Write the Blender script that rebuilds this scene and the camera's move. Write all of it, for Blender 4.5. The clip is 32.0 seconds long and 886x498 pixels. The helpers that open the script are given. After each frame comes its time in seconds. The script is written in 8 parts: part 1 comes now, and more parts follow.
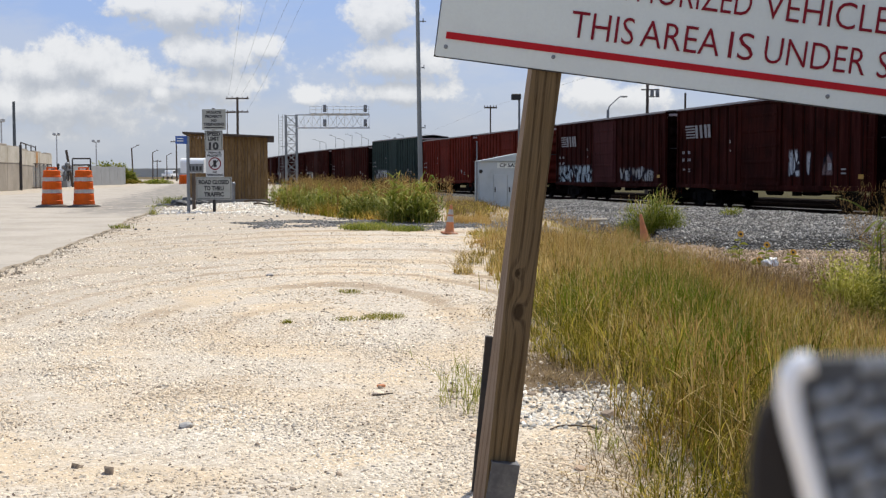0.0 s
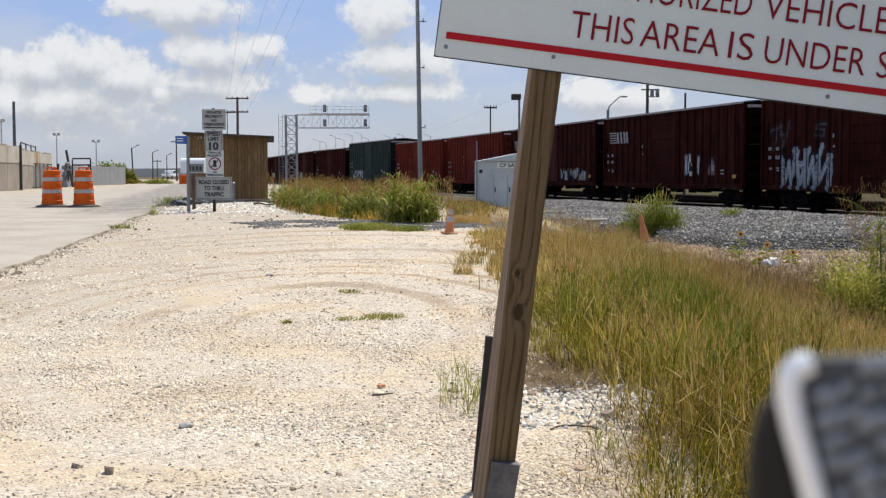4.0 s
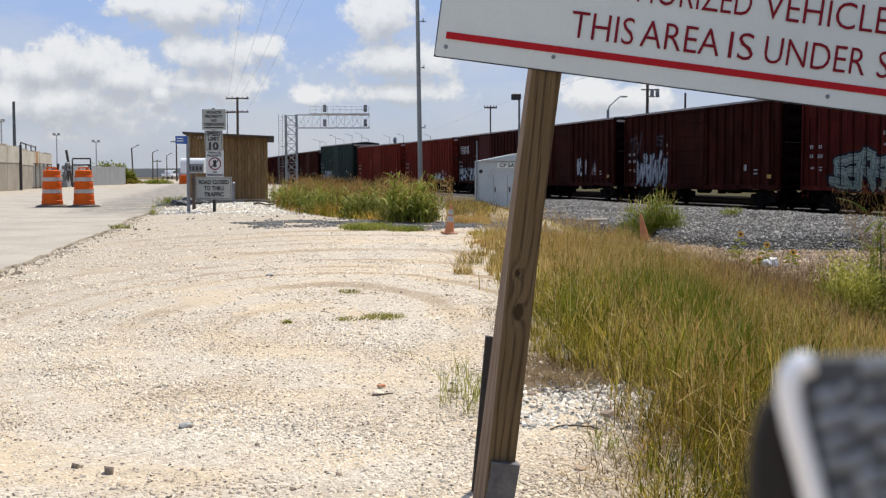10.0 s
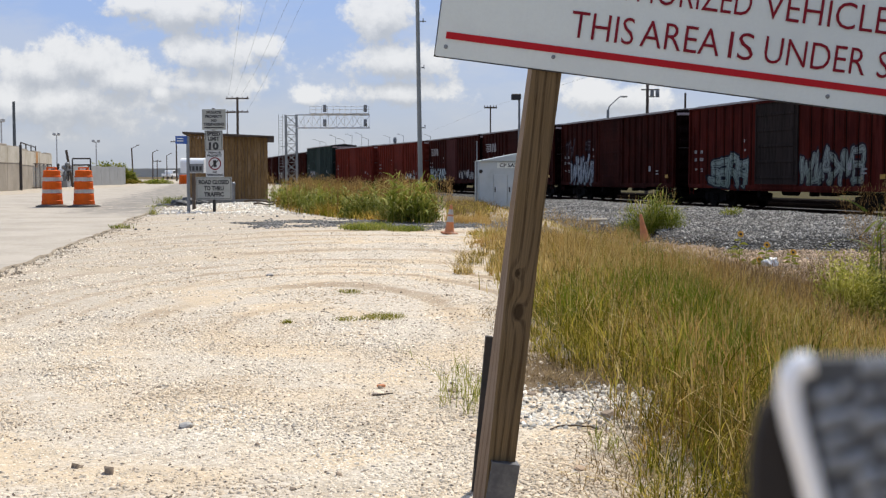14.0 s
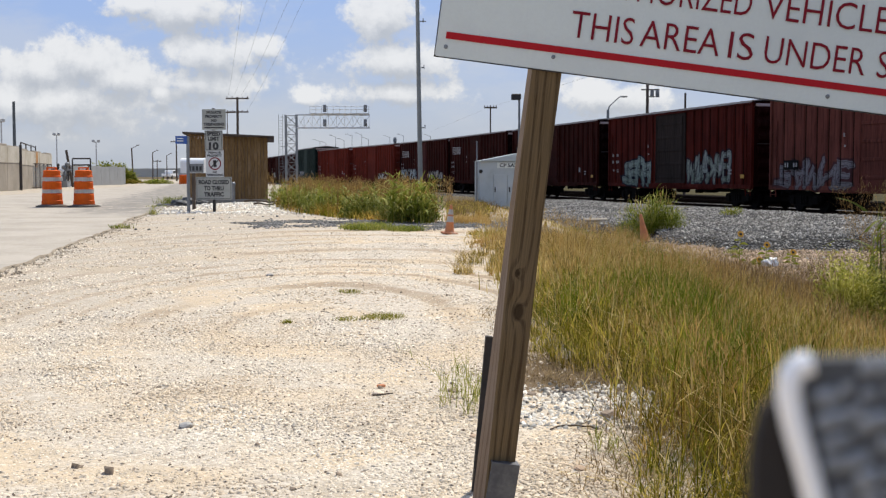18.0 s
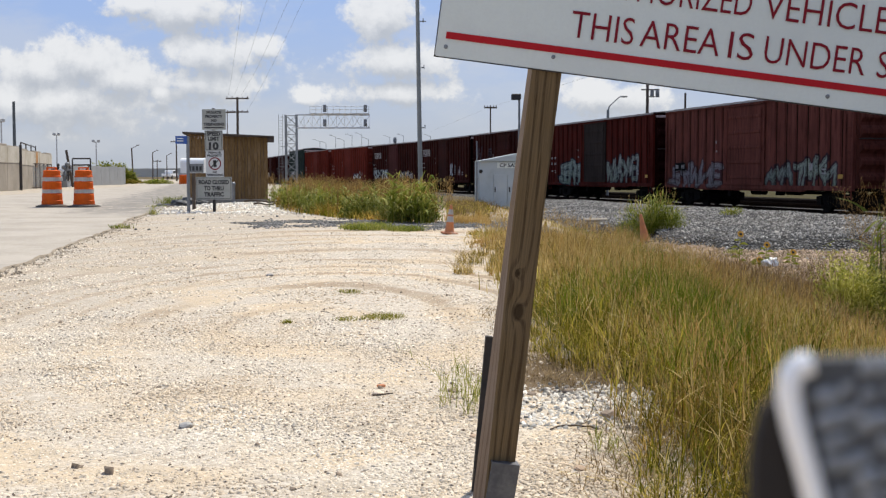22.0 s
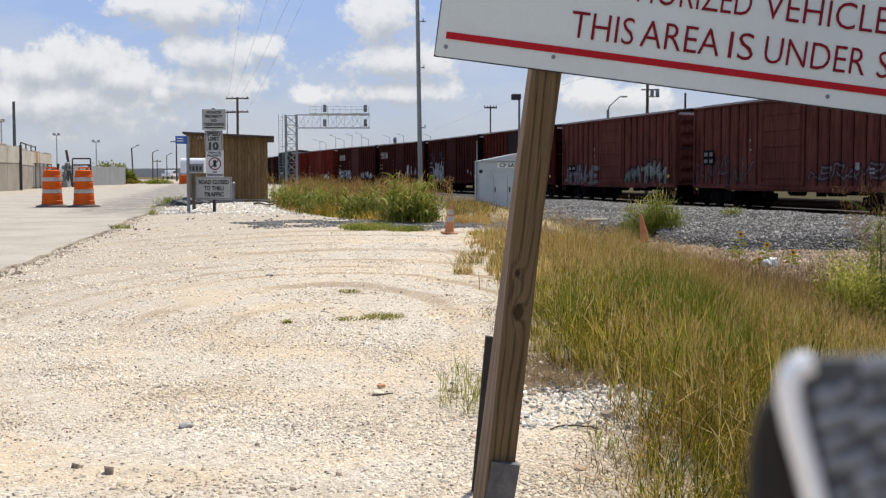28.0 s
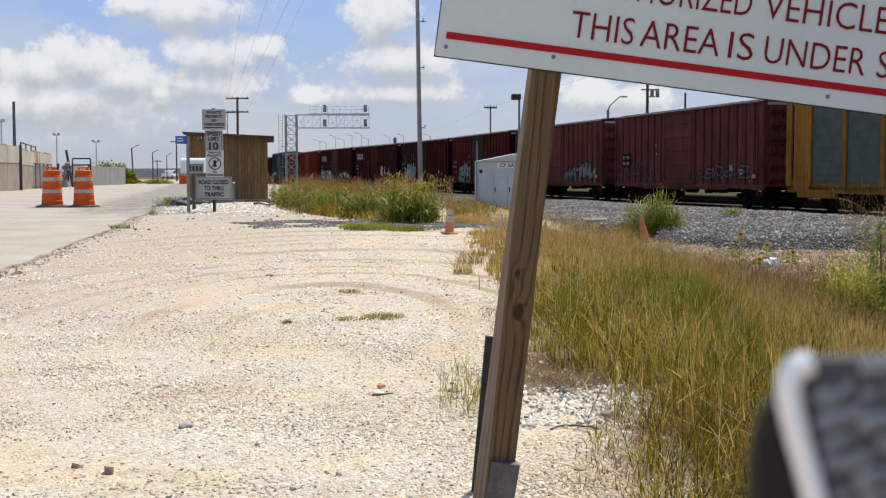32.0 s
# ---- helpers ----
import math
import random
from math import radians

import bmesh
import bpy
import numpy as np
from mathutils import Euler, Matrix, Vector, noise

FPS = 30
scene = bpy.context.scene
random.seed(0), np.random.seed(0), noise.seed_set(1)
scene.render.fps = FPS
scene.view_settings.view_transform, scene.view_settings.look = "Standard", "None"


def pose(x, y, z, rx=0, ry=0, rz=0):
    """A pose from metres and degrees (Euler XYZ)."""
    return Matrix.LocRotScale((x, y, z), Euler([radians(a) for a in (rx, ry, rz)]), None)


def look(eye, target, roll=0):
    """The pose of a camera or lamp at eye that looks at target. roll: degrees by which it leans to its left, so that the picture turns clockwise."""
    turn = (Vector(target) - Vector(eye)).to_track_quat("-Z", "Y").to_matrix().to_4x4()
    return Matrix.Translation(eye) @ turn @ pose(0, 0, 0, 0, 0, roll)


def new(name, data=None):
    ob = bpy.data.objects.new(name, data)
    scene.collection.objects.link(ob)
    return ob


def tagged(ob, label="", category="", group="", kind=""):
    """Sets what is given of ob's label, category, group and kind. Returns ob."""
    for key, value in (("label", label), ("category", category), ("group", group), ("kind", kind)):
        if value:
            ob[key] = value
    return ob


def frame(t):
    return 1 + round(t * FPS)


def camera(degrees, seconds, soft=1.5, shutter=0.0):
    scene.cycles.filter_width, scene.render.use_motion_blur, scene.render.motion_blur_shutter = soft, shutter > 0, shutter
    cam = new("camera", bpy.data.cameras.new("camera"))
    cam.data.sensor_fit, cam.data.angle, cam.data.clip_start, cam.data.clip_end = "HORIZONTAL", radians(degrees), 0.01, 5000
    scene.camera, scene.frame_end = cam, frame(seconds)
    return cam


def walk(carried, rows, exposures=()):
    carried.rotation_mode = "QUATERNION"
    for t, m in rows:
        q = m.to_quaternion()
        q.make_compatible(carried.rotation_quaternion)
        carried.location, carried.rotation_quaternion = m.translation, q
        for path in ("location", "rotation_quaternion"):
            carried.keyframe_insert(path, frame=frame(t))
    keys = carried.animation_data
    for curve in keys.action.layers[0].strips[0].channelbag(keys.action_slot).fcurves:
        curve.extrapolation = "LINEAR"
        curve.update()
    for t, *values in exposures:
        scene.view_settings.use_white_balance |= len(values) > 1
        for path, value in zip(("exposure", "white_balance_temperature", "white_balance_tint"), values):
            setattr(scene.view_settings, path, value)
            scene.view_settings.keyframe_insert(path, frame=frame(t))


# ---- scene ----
# Camera on a low tripod, looking up the service road beside the yard.
EYE = 0.9
cam = camera(41.0, 32.0, soft=1.25)
cam.data.dof.use_dof = True
cam.data.dof.focus_distance = 6.0
cam.data.dof.aperture_fstop = 20.0
STAND = pose(0, 0, EYE, 90 - 3.55, 0, 0)
walk(cam, [(0.0, STAND), (32.0, STAND)])

# ---- light ----
SUN_TURN, SUN_UP = 32.0, 60.0  # degrees right of the view, and above the ground
scene.view_settings.exposure = 0.0


def link(t, a, b):
    t.links.new(a, b)


def node(t, kind, **inputs):
    n = t.nodes.new(kind)
    for k, v in inputs.items():
        n.inputs[k.replace("_", " ")].default_value = v
    return n


def calc(t, op, a, b=None, c=None, clamp=False):
    """A math node over sockets or numbers; returns its output."""
    n = t.nodes.new("ShaderNodeMath")
    n.operation, n.use_clamp = op, clamp
    for i, v in enumerate((a, b, c)):
        if v is None:
            continue
        if isinstance(v, (int, float)):
            n.inputs[i].default_value = v
        else:
            link(t, v, n.inputs[i])
    return n.outputs[0]


def blend(t, fac, a, b):
    """Mix of two colours; returns its output."""
    n = t.nodes.new("ShaderNodeMix")
    n.data_type = "RGBA"
    for i, v in ((0, fac), (6, a), (7, b)):
        if isinstance(v, (int, float)):
            n.inputs[i].default_value = v
        elif isinstance(v, tuple):
            n.inputs[i].default_value = (*v[:3], 1)
        else:
            link(t, v, n.inputs[i])
    return n.outputs[2]


def ramp(t, v, lo, hi):
    """0 at lo to 1 at hi, smooth."""
    n = t.nodes.new("ShaderNodeMapRange")
    n.interpolation_type = "SMOOTHSTEP"
    n.inputs[1].default_value, n.inputs[2].default_value = lo, hi
    link(t, v, n.inputs[0])
    return n.outputs[0]


def make_world():
    w = bpy.data.worlds.new("sky")
    scene.world = w
    w.use_nodes = True
    t = w.node_tree
    t.nodes.clear()
    out = t.nodes.new("ShaderNodeOutputWorld")
    bg = t.nodes.new("ShaderNodeBackground")
    bg.inputs[1].default_value = 0.12
    sky = t.nodes.new("ShaderNodeTexSky")
    sky.sky_type, sky.sun_disc = "NISHITA", False
    sky.sun_elevation, sky.sun_rotation = radians(SUN_UP), radians(SUN_TURN)
    sky.air_density, sky.dust_density, sky.ozone_density = 1.0, 2.0, 1.5
    co = t.nodes.new("ShaderNodeTexCoord")
    xyz = t.nodes.new("ShaderNodeSeparateXYZ")
    link(t, co.outputs["Generated"], xyz.inputs[0])
    ahead = calc(t, "MAXIMUM", xyz.outputs[1], 0.08)
    az = calc(t, "DIVIDE", xyz.outputs[0], ahead)
    up = calc(t, "DIVIDE", xyz.outputs[2], ahead)
    flat = t.nodes.new("ShaderNodeCombineXYZ")
    link(t, az, flat.inputs[0])
    link(t, up, flat.inputs[1])
    # wobble for the outlines
    wob = node(t, "ShaderNodeTexNoise", Scale=19.0, Detail=7.0, Roughness=0.62)
    link(t, flat.outputs[0], wob.inputs[0])
    fine = node(t, "ShaderNodeTexNoise", Scale=70.0, Detail=6.0, Roughness=0.62)
    link(t, flat.outputs[0], fine.inputs[0])
    puff = calc(t, "ADD", calc(t, "MULTIPLY", calc(t, "SUBTRACT", wob.outputs[0], 0.5), 2.8),
                calc(t, "MULTIPLY", calc(t, "SUBTRACT", fine.outputs[0], 0.5), 1.5))
    # heaps of cumulus: azimuth, height, half width, half height
    heaps = ((-0.302, 0.096, 0.055, 0.026), (-0.338, 0.090, 0.045, 0.024), (-0.270, 0.082, 0.045, 0.022),
             (-0.320, 0.062, 0.095, 0.028), (-0.216, 0.138, 0.062, 0.020), (-0.255, 0.143, 0.035, 0.014),
             (-0.193, 0.100, 0.045, 0.022), (-0.205, 0.077, 0.055, 0.020), (-0.150, 0.108, 0.015, 0.012),
             (-0.112, 0.067, 0.020, 0.009), (-0.236, 0.070, 0.014, 0.008), (-0.050, 0.134, 0.030, 0.026),
             (-0.036, 0.095, 0.050, 0.022), (-0.040, 0.070, 0.060, 0.013), (0.141, 0.066, 0.055, 0.016))

    def heap_field(lift):
        total = None
        for a, e, ra, re in heaps:
            dx = calc(t, "DIVIDE", calc(t, "SUBTRACT", az, a), ra)
            dy = calc(t, "DIVIDE", calc(t, "SUBTRACT", up, e - lift), re)
            d = calc(t, "SUBTRACT", 1.0, calc(t, "SQRT", calc(t, "ADD", calc(t, "MULTIPLY", dx, dx), calc(t, "MULTIPLY", dy, dy))))
            total = d if total is None else calc(t, "MAXIMUM", total, d)
        return total

    total = heap_field(0.0)
    above = heap_field(0.014)
    # elsewhere the same fair-weather cumulus, by noise alone
    wide = node(t, "ShaderNodeTexNoise", Scale=3.2, Detail=7.0, Roughness=0.55)
    link(t, co.outputs["Generated"], wide.inputs[0])
    rest = calc(t, "MULTIPLY", calc(t, "SUBTRACT", wide.outputs[0], 0.55), 6.0)
    front = ramp(t, xyz.outputs[1], 0.75, 0.9)
    dens = calc(t, "ADD", total, puff)
    m = t.nodes.new("ShaderNodeMix")
    link(t, front, m.inputs[0])
    link(t, rest, m.inputs[2])
    link(t, dens, m.inputs[3])
    mask = ramp(t, m.outputs[0], -0.20, 0.42)
    # sunlit tops, grey bellies
    top = calc(t, "SUBTRACT", total, calc(t, "MAXIMUM", above, -0.4))
    shade = calc(t, "ADD", calc(t, "MULTIPLY", top, 0.45), calc(t, "MULTIPLY", puff, 0.35))
    lit = blend(t, ramp(t, shade, -0.25, 0.30), (4.2, 4.45, 4.85), (7.1, 7.15, 7.2))
    haze = blend(t, ramp(t, up, 0.0, 0.15), (4.3, 4.78, 5.6), (2.75, 3.95, 6.9))
    open_sky = blend(t, 0.2, haze, sky.outputs[0])
    # thin high wisps between the heaps
    wisp_map = t.nodes.new("ShaderNodeMapping")
    wisp_map.inputs["Scale"].default_value = (6.0, 15.0, 1.0)
    link(t, flat.outputs[0], wisp_map.inputs[0])
    wisp = node(t, "ShaderNodeTexNoise", Scale=1.0, Detail=6.0, Roughness=0.6)
    link(t, wisp_map.outputs[0], wisp.inputs[0])
    open_sky = blend(t, calc(t, "MULTIPLY", ramp(t, wisp.outputs[0], 0.42, 0.66), 0.38), open_sky, (5.5, 5.6, 5.75))
    veil = blend(t, calc(t, "MULTIPLY", mask, 0.9), open_sky, lit)
    link(t, veil, bg.inputs[0])
    link(t, bg.outputs[0], out.inputs[0])


make_world()
sun_data = bpy.data.lights.new("sun", "SUN")
sun_data.energy, sun_data.angle, sun_data.color = 5.0, radians(0.53), (1.0, 0.93, 0.80)
sun = new("sun", sun_data)
a, e = radians(SUN_TURN), radians(SUN_UP)
toward = Vector((math.sin(a) * math.cos(e), math.cos(a) * math.cos(e), math.sin(e)))
sun.matrix_basis = look(toward * 100, (0, 0, 0))


def spot(sx, sy, y):
    """World x and z where the sight line (sx, sy) meets the upright plane at depth y."""
    tilt = radians(3.55)
    z = y * math.tan(math.atan((441 - sy) / 2097) - tilt)
    depth = y * math.cos(tilt) - z * math.sin(tilt)
    return (sx - 784) / 2097 * depth, EYE + z
# ---- materials ----
def material(name, base, other=None, rough=0.8, scale=6.0, metal=0.0, bump=0.15, grain=60.0, stain=None, stain_amount=0.0,
             stretch=(1, 1, 1), island=0.0, piece=0.0, coords="Object"):
    """Two-scale procedural surface: broad patches between base and other, grain, stains and fine relief."""
    m = bpy.data.materials.new(name)
    m.use_nodes = True
    t = m.node_tree
    bsdf = t.nodes["Principled BSDF"]
    bsdf.inputs["Roughness"].default_value = rough
    bsdf.inputs["Metallic"].default_value = metal
    bsdf.inputs["Specular IOR Level"].default_value = 0.5 if rough < 0.65 else 0.2
    co = t.nodes.new("ShaderNodeTexCoord")
    mp = t.nodes.new("ShaderNodeMapping")
    mp.inputs["Scale"].default_value = stretch
    if coords == "World":
        geo = t.nodes.new("ShaderNodeNewGeometry")
        link(t, geo.outputs["Position"], mp.inputs[0])
    else:
        link(t, co.outputs[coords], mp.inputs[0])
    broad = node(t, "ShaderNodeTexNoise", Scale=scale, Detail=5.0, Roughness=0.6)
    fine = node(t, "ShaderNodeTexNoise", Scale=grain, Detail=4.0, Roughness=0.65)
    link(t, mp.outputs[0], broad.inputs[0])
    link(t, mp.outputs[0], fine.inputs[0])
    other = other or tuple(c * 0.78 for c in base)
    fac = calc(t, "ADD", calc(t, "MULTIPLY", broad.outputs[0], 0.65), calc(t, "MULTIPLY", fine.outputs[0], 0.35))
    col = blend(t, ramp(t, fac, 0.36, 0.64), base, other)
    if stain:
        s = node(t, "ShaderNodeTexNoise", Scale=scale * 0.45, Detail=6.0, Roughness=0.7)
        link(t, mp.outputs[0], s.inputs[0])
        col = blend(t, calc(t, "MULTIPLY", ramp(t, s.outputs[0], 0.5, 0.68), stain_amount), col, stain)
    if island or piece:
        if island:
            geo2 = t.nodes.new("ShaderNodeNewGeometry")
            rnd, amount = geo2.outputs["Random Per Island"], island
        else:
            info = t.nodes.new("ShaderNodeObjectInfo")
            rnd, amount = info.outputs["Random"], piece
        hsv = t.nodes.new("ShaderNodeHueSaturation")
        link(t, col, hsv.inputs["Color"])
        link(t, calc(t, "ADD", calc(t, "MULTIPLY", rnd, amount), 1 - amount / 2), hsv.inputs["Value"])
        col = hsv.outputs[0]
    link(t, col, bsdf.inputs["Base Color"])
    link(t, calc(t, "ADD", calc(t, "MULTIPLY", fine.outputs[0], 0.2), rough - 0.1, clamp=True), bsdf.inputs["Roughness"])
    if bump:
        b = t.nodes.new("ShaderNodeBump")
        b.inputs["Strength"].default_value = bump
        b.inputs["Distance"].default_value = 0.02
        link(t, fac, b.inputs["Height"])
        link(t, b.outputs[0], bsdf.inputs["Normal"])
    return m


def leafy(name, colours, gloss=0.5, patch=0.35, through_light=0.35, drift=None):
    """Foliage: each blade or leaf takes its own colour out of three, drifting in patches."""
    m = bpy.data.materials.new(name)
    m.use_nodes = True
    t = m.node_tree
    bsdf = t.nodes["Principled BSDF"]
    geo = t.nodes.new("ShaderNodeNewGeometry")
    n = node(t, "ShaderNodeTexNoise", Scale=patch, Detail=3.0)
    link(t, geo.outputs["Position"], n.inputs[0])
    v = calc(t, "ADD", calc(t, "MULTIPLY", geo.outputs["Random Per Island"], 0.7),
             calc(t, "MULTIPLY", ramp(t, n.outputs[0], 0.3, 0.7), 0.3))
    col = blend(t, ramp(t, v, 0.1, 0.5), colours[0], colours[1])
    col = blend(t, ramp(t, v, 0.5, 0.9), col, colours[2])
    if drift:
        green, brown = drift
        d = node(t, "ShaderNodeTexNoise", Scale=0.75, Detail=4.0, Roughness=0.6)
        link(t, geo.outputs["Position"], d.inputs[0])
        col = blend(t, calc(t, "MULTIPLY", ramp(t, d.outputs[0], 0.50, 0.64), 0.5), col, green)
        col = blend(t, calc(t, "MULTIPLY", ramp(t, d.outputs[0], 0.49, 0.38), 0.55), col, brown)
    link(t, col, bsdf.inputs["Base Color"])
    bsdf.inputs["Roughness"].default_value = gloss
    bsdf.inputs["Specular IOR Level"].default_value = 0.07
    tr = t.nodes.new("ShaderNodeBsdfTranslucent")
    link(t, col, tr.inputs[0])
    mix = t.nodes.new("ShaderNodeMixShader")
    mix.inputs[0].default_value = through_light
    link(t, bsdf.outputs[0], mix.inputs[1])
    link(t, tr.outputs[0], mix.inputs[2])
    link(t, mix.outputs[0], t.nodes["Material Output"].inputs[0])
    return m


def ground_material():
    """White limestone gravel with tan dust, wheel tracks, and brown earth under the grass."""
    m = bpy.data.materials.new("ground_gravel")
    m.use_nodes = True
    t = m.node_tree
    bsdf = t.nodes["Principled BSDF"]
    bsdf.inputs["Roughness"].default_value = 0.95
    bsdf.inputs["Specular IOR Level"].default_value = 0.12
    geo = t.nodes.new("ShaderNodeNewGeometry")
    p = geo.outputs["Position"]
    xyz = t.nodes.new("ShaderNodeSeparateXYZ")
    link(t, p, xyz.inputs[0])
    stones = node(t, "ShaderNodeTexVoronoi", Scale=52.0)
    link(t, p, stones.inputs["Vector"])
    small = node(t, "ShaderNodeTexVoronoi", Scale=120.0)
    link(t, p, small.inputs["Vector"])
    broad = node(t, "ShaderNodeTexNoise", Scale=0.55, Detail=6.0, Roughness=0.6)
    link(t, p, broad.inputs[0])
    mid = node(t, "ShaderNodeTexNoise", Scale=3.5, Detail=5.0, Roughness=0.6)
    link(t, p, mid.inputs[0])
    # wheel tracks run across and swing round
    wx = calc(t, "DIVIDE", calc(t, "ADD", xyz.outputs[0], 1.0), 0.42)
    wy = calc(t, "SUBTRACT", xyz.outputs[1], 8.0)
    bent = calc(t, "SQRT", calc(t, "ADD", calc(t, "MULTIPLY", wx, wx), calc(t, "MULTIPLY", wy, wy)))
    tracks = calc(t, "SINE", calc(t, "ADD", calc(t, "MULTIPLY", bent, 5.4), calc(t, "MULTIPLY", calc(t, "SINE", calc(t, "MULTIPLY", bent, 1.3)), 1.6)))
    sep = t.nodes.new("ShaderNodeSeparateColor")
    link(t, stones.outputs["Color"], sep.inputs[0])
    col = blend(t, sep.outputs[0], (0.41, 0.352, 0.28), (0.62, 0.558, 0.468))
    dust = calc(t, "ADD", calc(t, "MULTIPLY", broad.outputs[0], 0.7), calc(t, "MULTIPLY", mid.outputs[0], 0.3))
    dust = calc(t, "ADD", dust, calc(t, "MULTIPLY", tracks, 0.06))
    col = blend(t, calc(t, "MULTIPLY", ramp(t, dust, 0.44, 0.58), 0.65), col, (0.59, 0.455, 0.295))
    lumps = node(t, "ShaderNodeTexNoise", Scale=13.0, Detail=4.0, Roughness=0.75)
    link(t, p, lumps.inputs[0])
    col = blend(t, calc(t, "MULTIPLY", ramp(t, lumps.outputs[0], 0.52, 0.68), 0.45), col, (0.33, 0.29, 0.24))
    ruts_at = node(t, "ShaderNodeTexNoise", Scale=0.33, Detail=2.0)
    link(t, p, ruts_at.inputs[0])
    ruts = calc(t, "MULTIPLY", ramp(t, calc(t, "ADD", tracks, calc(t, "MULTIPLY", calc(t, "SUBTRACT", mid.outputs[0], 0.5), 1.5)), 0.5, 1.0), ramp(t, xyz.outputs[1], 6.5, 9.5))
    col = blend(t, calc(t, "MULTIPLY", calc(t, "MULTIPLY", ruts, ramp(t, ruts_at.outputs[0], 0.34, 0.54)), 0.85), col, (0.31, 0.235, 0.16))
    side = ramp(t, calc(t, "ADD", xyz.outputs[0], calc(t, "MULTIPLY", mid.outputs[0], 3.0)), 0.4, -2.2)
    col = blend(t, calc(t, "MULTIPLY", side, 0.6), col, (0.38, 0.335, 0.275))
    dark = calc(t, "MULTIPLY", ramp(t, mid.outputs[0], 0.53, 0.70), 0.55)
    col = blend(t, dark, col, (0.36, 0.31, 0.24))
    # earth under grass to the right of the lot and beyond it
    edge = calc(t, "ADD", xyz.outputs[0], calc(t, "MULTIPLY", calc(t, "SUBTRACT", mid.outputs[0], 0.5), 1.6))
    soil = ramp(t, edge, 0.55, 1.2)
    far = ramp(t, xyz.outputs[1], 31.0, 36.0)
    left = ramp(t, edge, -5.8, -4.4)
    soil = calc(t, "MAXIMUM", soil, calc(t, "MULTIPLY", far, left))
    soil = calc(t, "MAXIMUM", soil, ramp(t, xyz.outputs[1], 230.0, 300.0))
    # bare gravel before the cabinet
    bare_at = calc(t, "MULTIPLY", calc(t, "MULTIPLY", ramp(t, xyz.outputs[1], 24.0, 27.0), ramp(t, xyz.outputs[1], 39.0, 36.0)), calc(t, "MULTIPLY", ramp(t, edge, 0.9, 1.4), ramp(t, edge, 4.2, 3.2)))
    soil = calc(t, "MULTIPLY", soil, calc(t, "SUBTRACT", 1.0, calc(t, "MULTIPLY", bare_at, 0.85)))
    ex = calc(t, "DIVIDE", calc(t, "SUBTRACT", xyz.outputs[0], 0.68), 0.5)
    ey = calc(t, "DIVIDE", calc(t, "SUBTRACT", xyz.outputs[1], 6.05), 0.6)
    spill = calc(t, "ADD", calc(t, "MULTIPLY", ex, ex), calc(t, "MULTIPLY", ey, ey))
    spill = calc(t, "ADD", spill, calc(t, "MULTIPLY", calc(t, "SUBTRACT", lumps.outputs[0], 0.5), 2.2))
    col = blend(t, calc(t, "MULTIPLY", ramp(t, spill, 1.3, 0.7), 0.9), col, (0.12, 0.08, 0.043))
    earth = blend(t, ramp(t, lumps.outputs[0], 0.42, 0.62), (0.075, 0.056, 0.028), (0.17, 0.13, 0.065))
    col = blend(t, soil, col, earth)
    beyond = calc(t, "ADD", calc(t, "MULTIPLY", xyz.outputs[0], 0.9697), calc(t, "MULTIPLY", xyz.outputs[1], 0.2441))
    col = blend(t, ramp(t, beyond, 31.0, 33.0), col, (0.052, 0.043, 0.013))
    link(t, col, bsdf.inputs["Base Color"])
    h = calc(t, "ADD", calc(t, "MULTIPLY", stones.outputs["Distance"], -1.0), calc(t, "MULTIPLY", small.outputs["Distance"], -0.5))
    h = calc(t, "ADD", h, calc(t, "MULTIPLY", mid.outputs[0], 1.2))
    b = t.nodes.new("ShaderNodeBump")
    b.inputs["Strength"].default_value, b.inputs["Distance"].default_value = 0.45, 0.012
    link(t, h, b.inputs["Height"])
    link(t, b.outputs[0], bsdf.inputs["Normal"])
    return m


def ballast_material():
    """Crushed rock: every stone its own grey, black gaps between."""
    m = bpy.data.materials.new("ballast_rock")
    m.use_nodes = True
    t = m.node_tree
    bsdf = t.nodes["Principled BSDF"]
    bsdf.inputs["Roughness"].default_value = 0.9
    bsdf.inputs["Specular IOR Level"].default_value = 0.15
    geo = t.nodes.new("ShaderNodeNewGeometry")
    p = geo.outputs["Position"]
    rocks = node(t, "ShaderNodeTexVoronoi", Scale=15.0)
    link(t, p, rocks.inputs["Vector"])
    sep = t.nodes.new("ShaderNodeSeparateColor")
    link(t, rocks.outputs["Color"], sep.inputs[0])
    broad = node(t, "ShaderNodeTexNoise", Scale=0.6, Detail=5.0, Roughness=0.6)
    link(t, p, broad.inputs[0])
    col = blend(t, calc(t, "MULTIPLY", sep.outputs[0], sep.outputs[0]), (0.055, 0.054, 0.053), (0.27, 0.265, 0.26))
    col = blend(t, ramp(t, rocks.outputs["Distance"], 0.32, 0.62), col, (0.022, 0.021, 0.02))
    col = blend(t, calc(t, "MULTIPLY", ramp(t, broad.outputs[0], 0.5, 0.68), 0.35), col, (0.20, 0.17, 0.13))
    link(t, col, bsdf.inputs["Base Color"])
    b = t.nodes.new("ShaderNodeBump")
    b.inputs["Strength"].default_value, b.inputs["Distance"].default_value = 0.9, 0.05
    link(t, calc(t, "SUBTRACT", sep.outputs[1], calc(t, "MULTIPLY", rocks.outputs["Distance"], 1.6)), b.inputs["Height"])
    link(t, b.outputs[0], bsdf.inputs["Normal"])
    return m


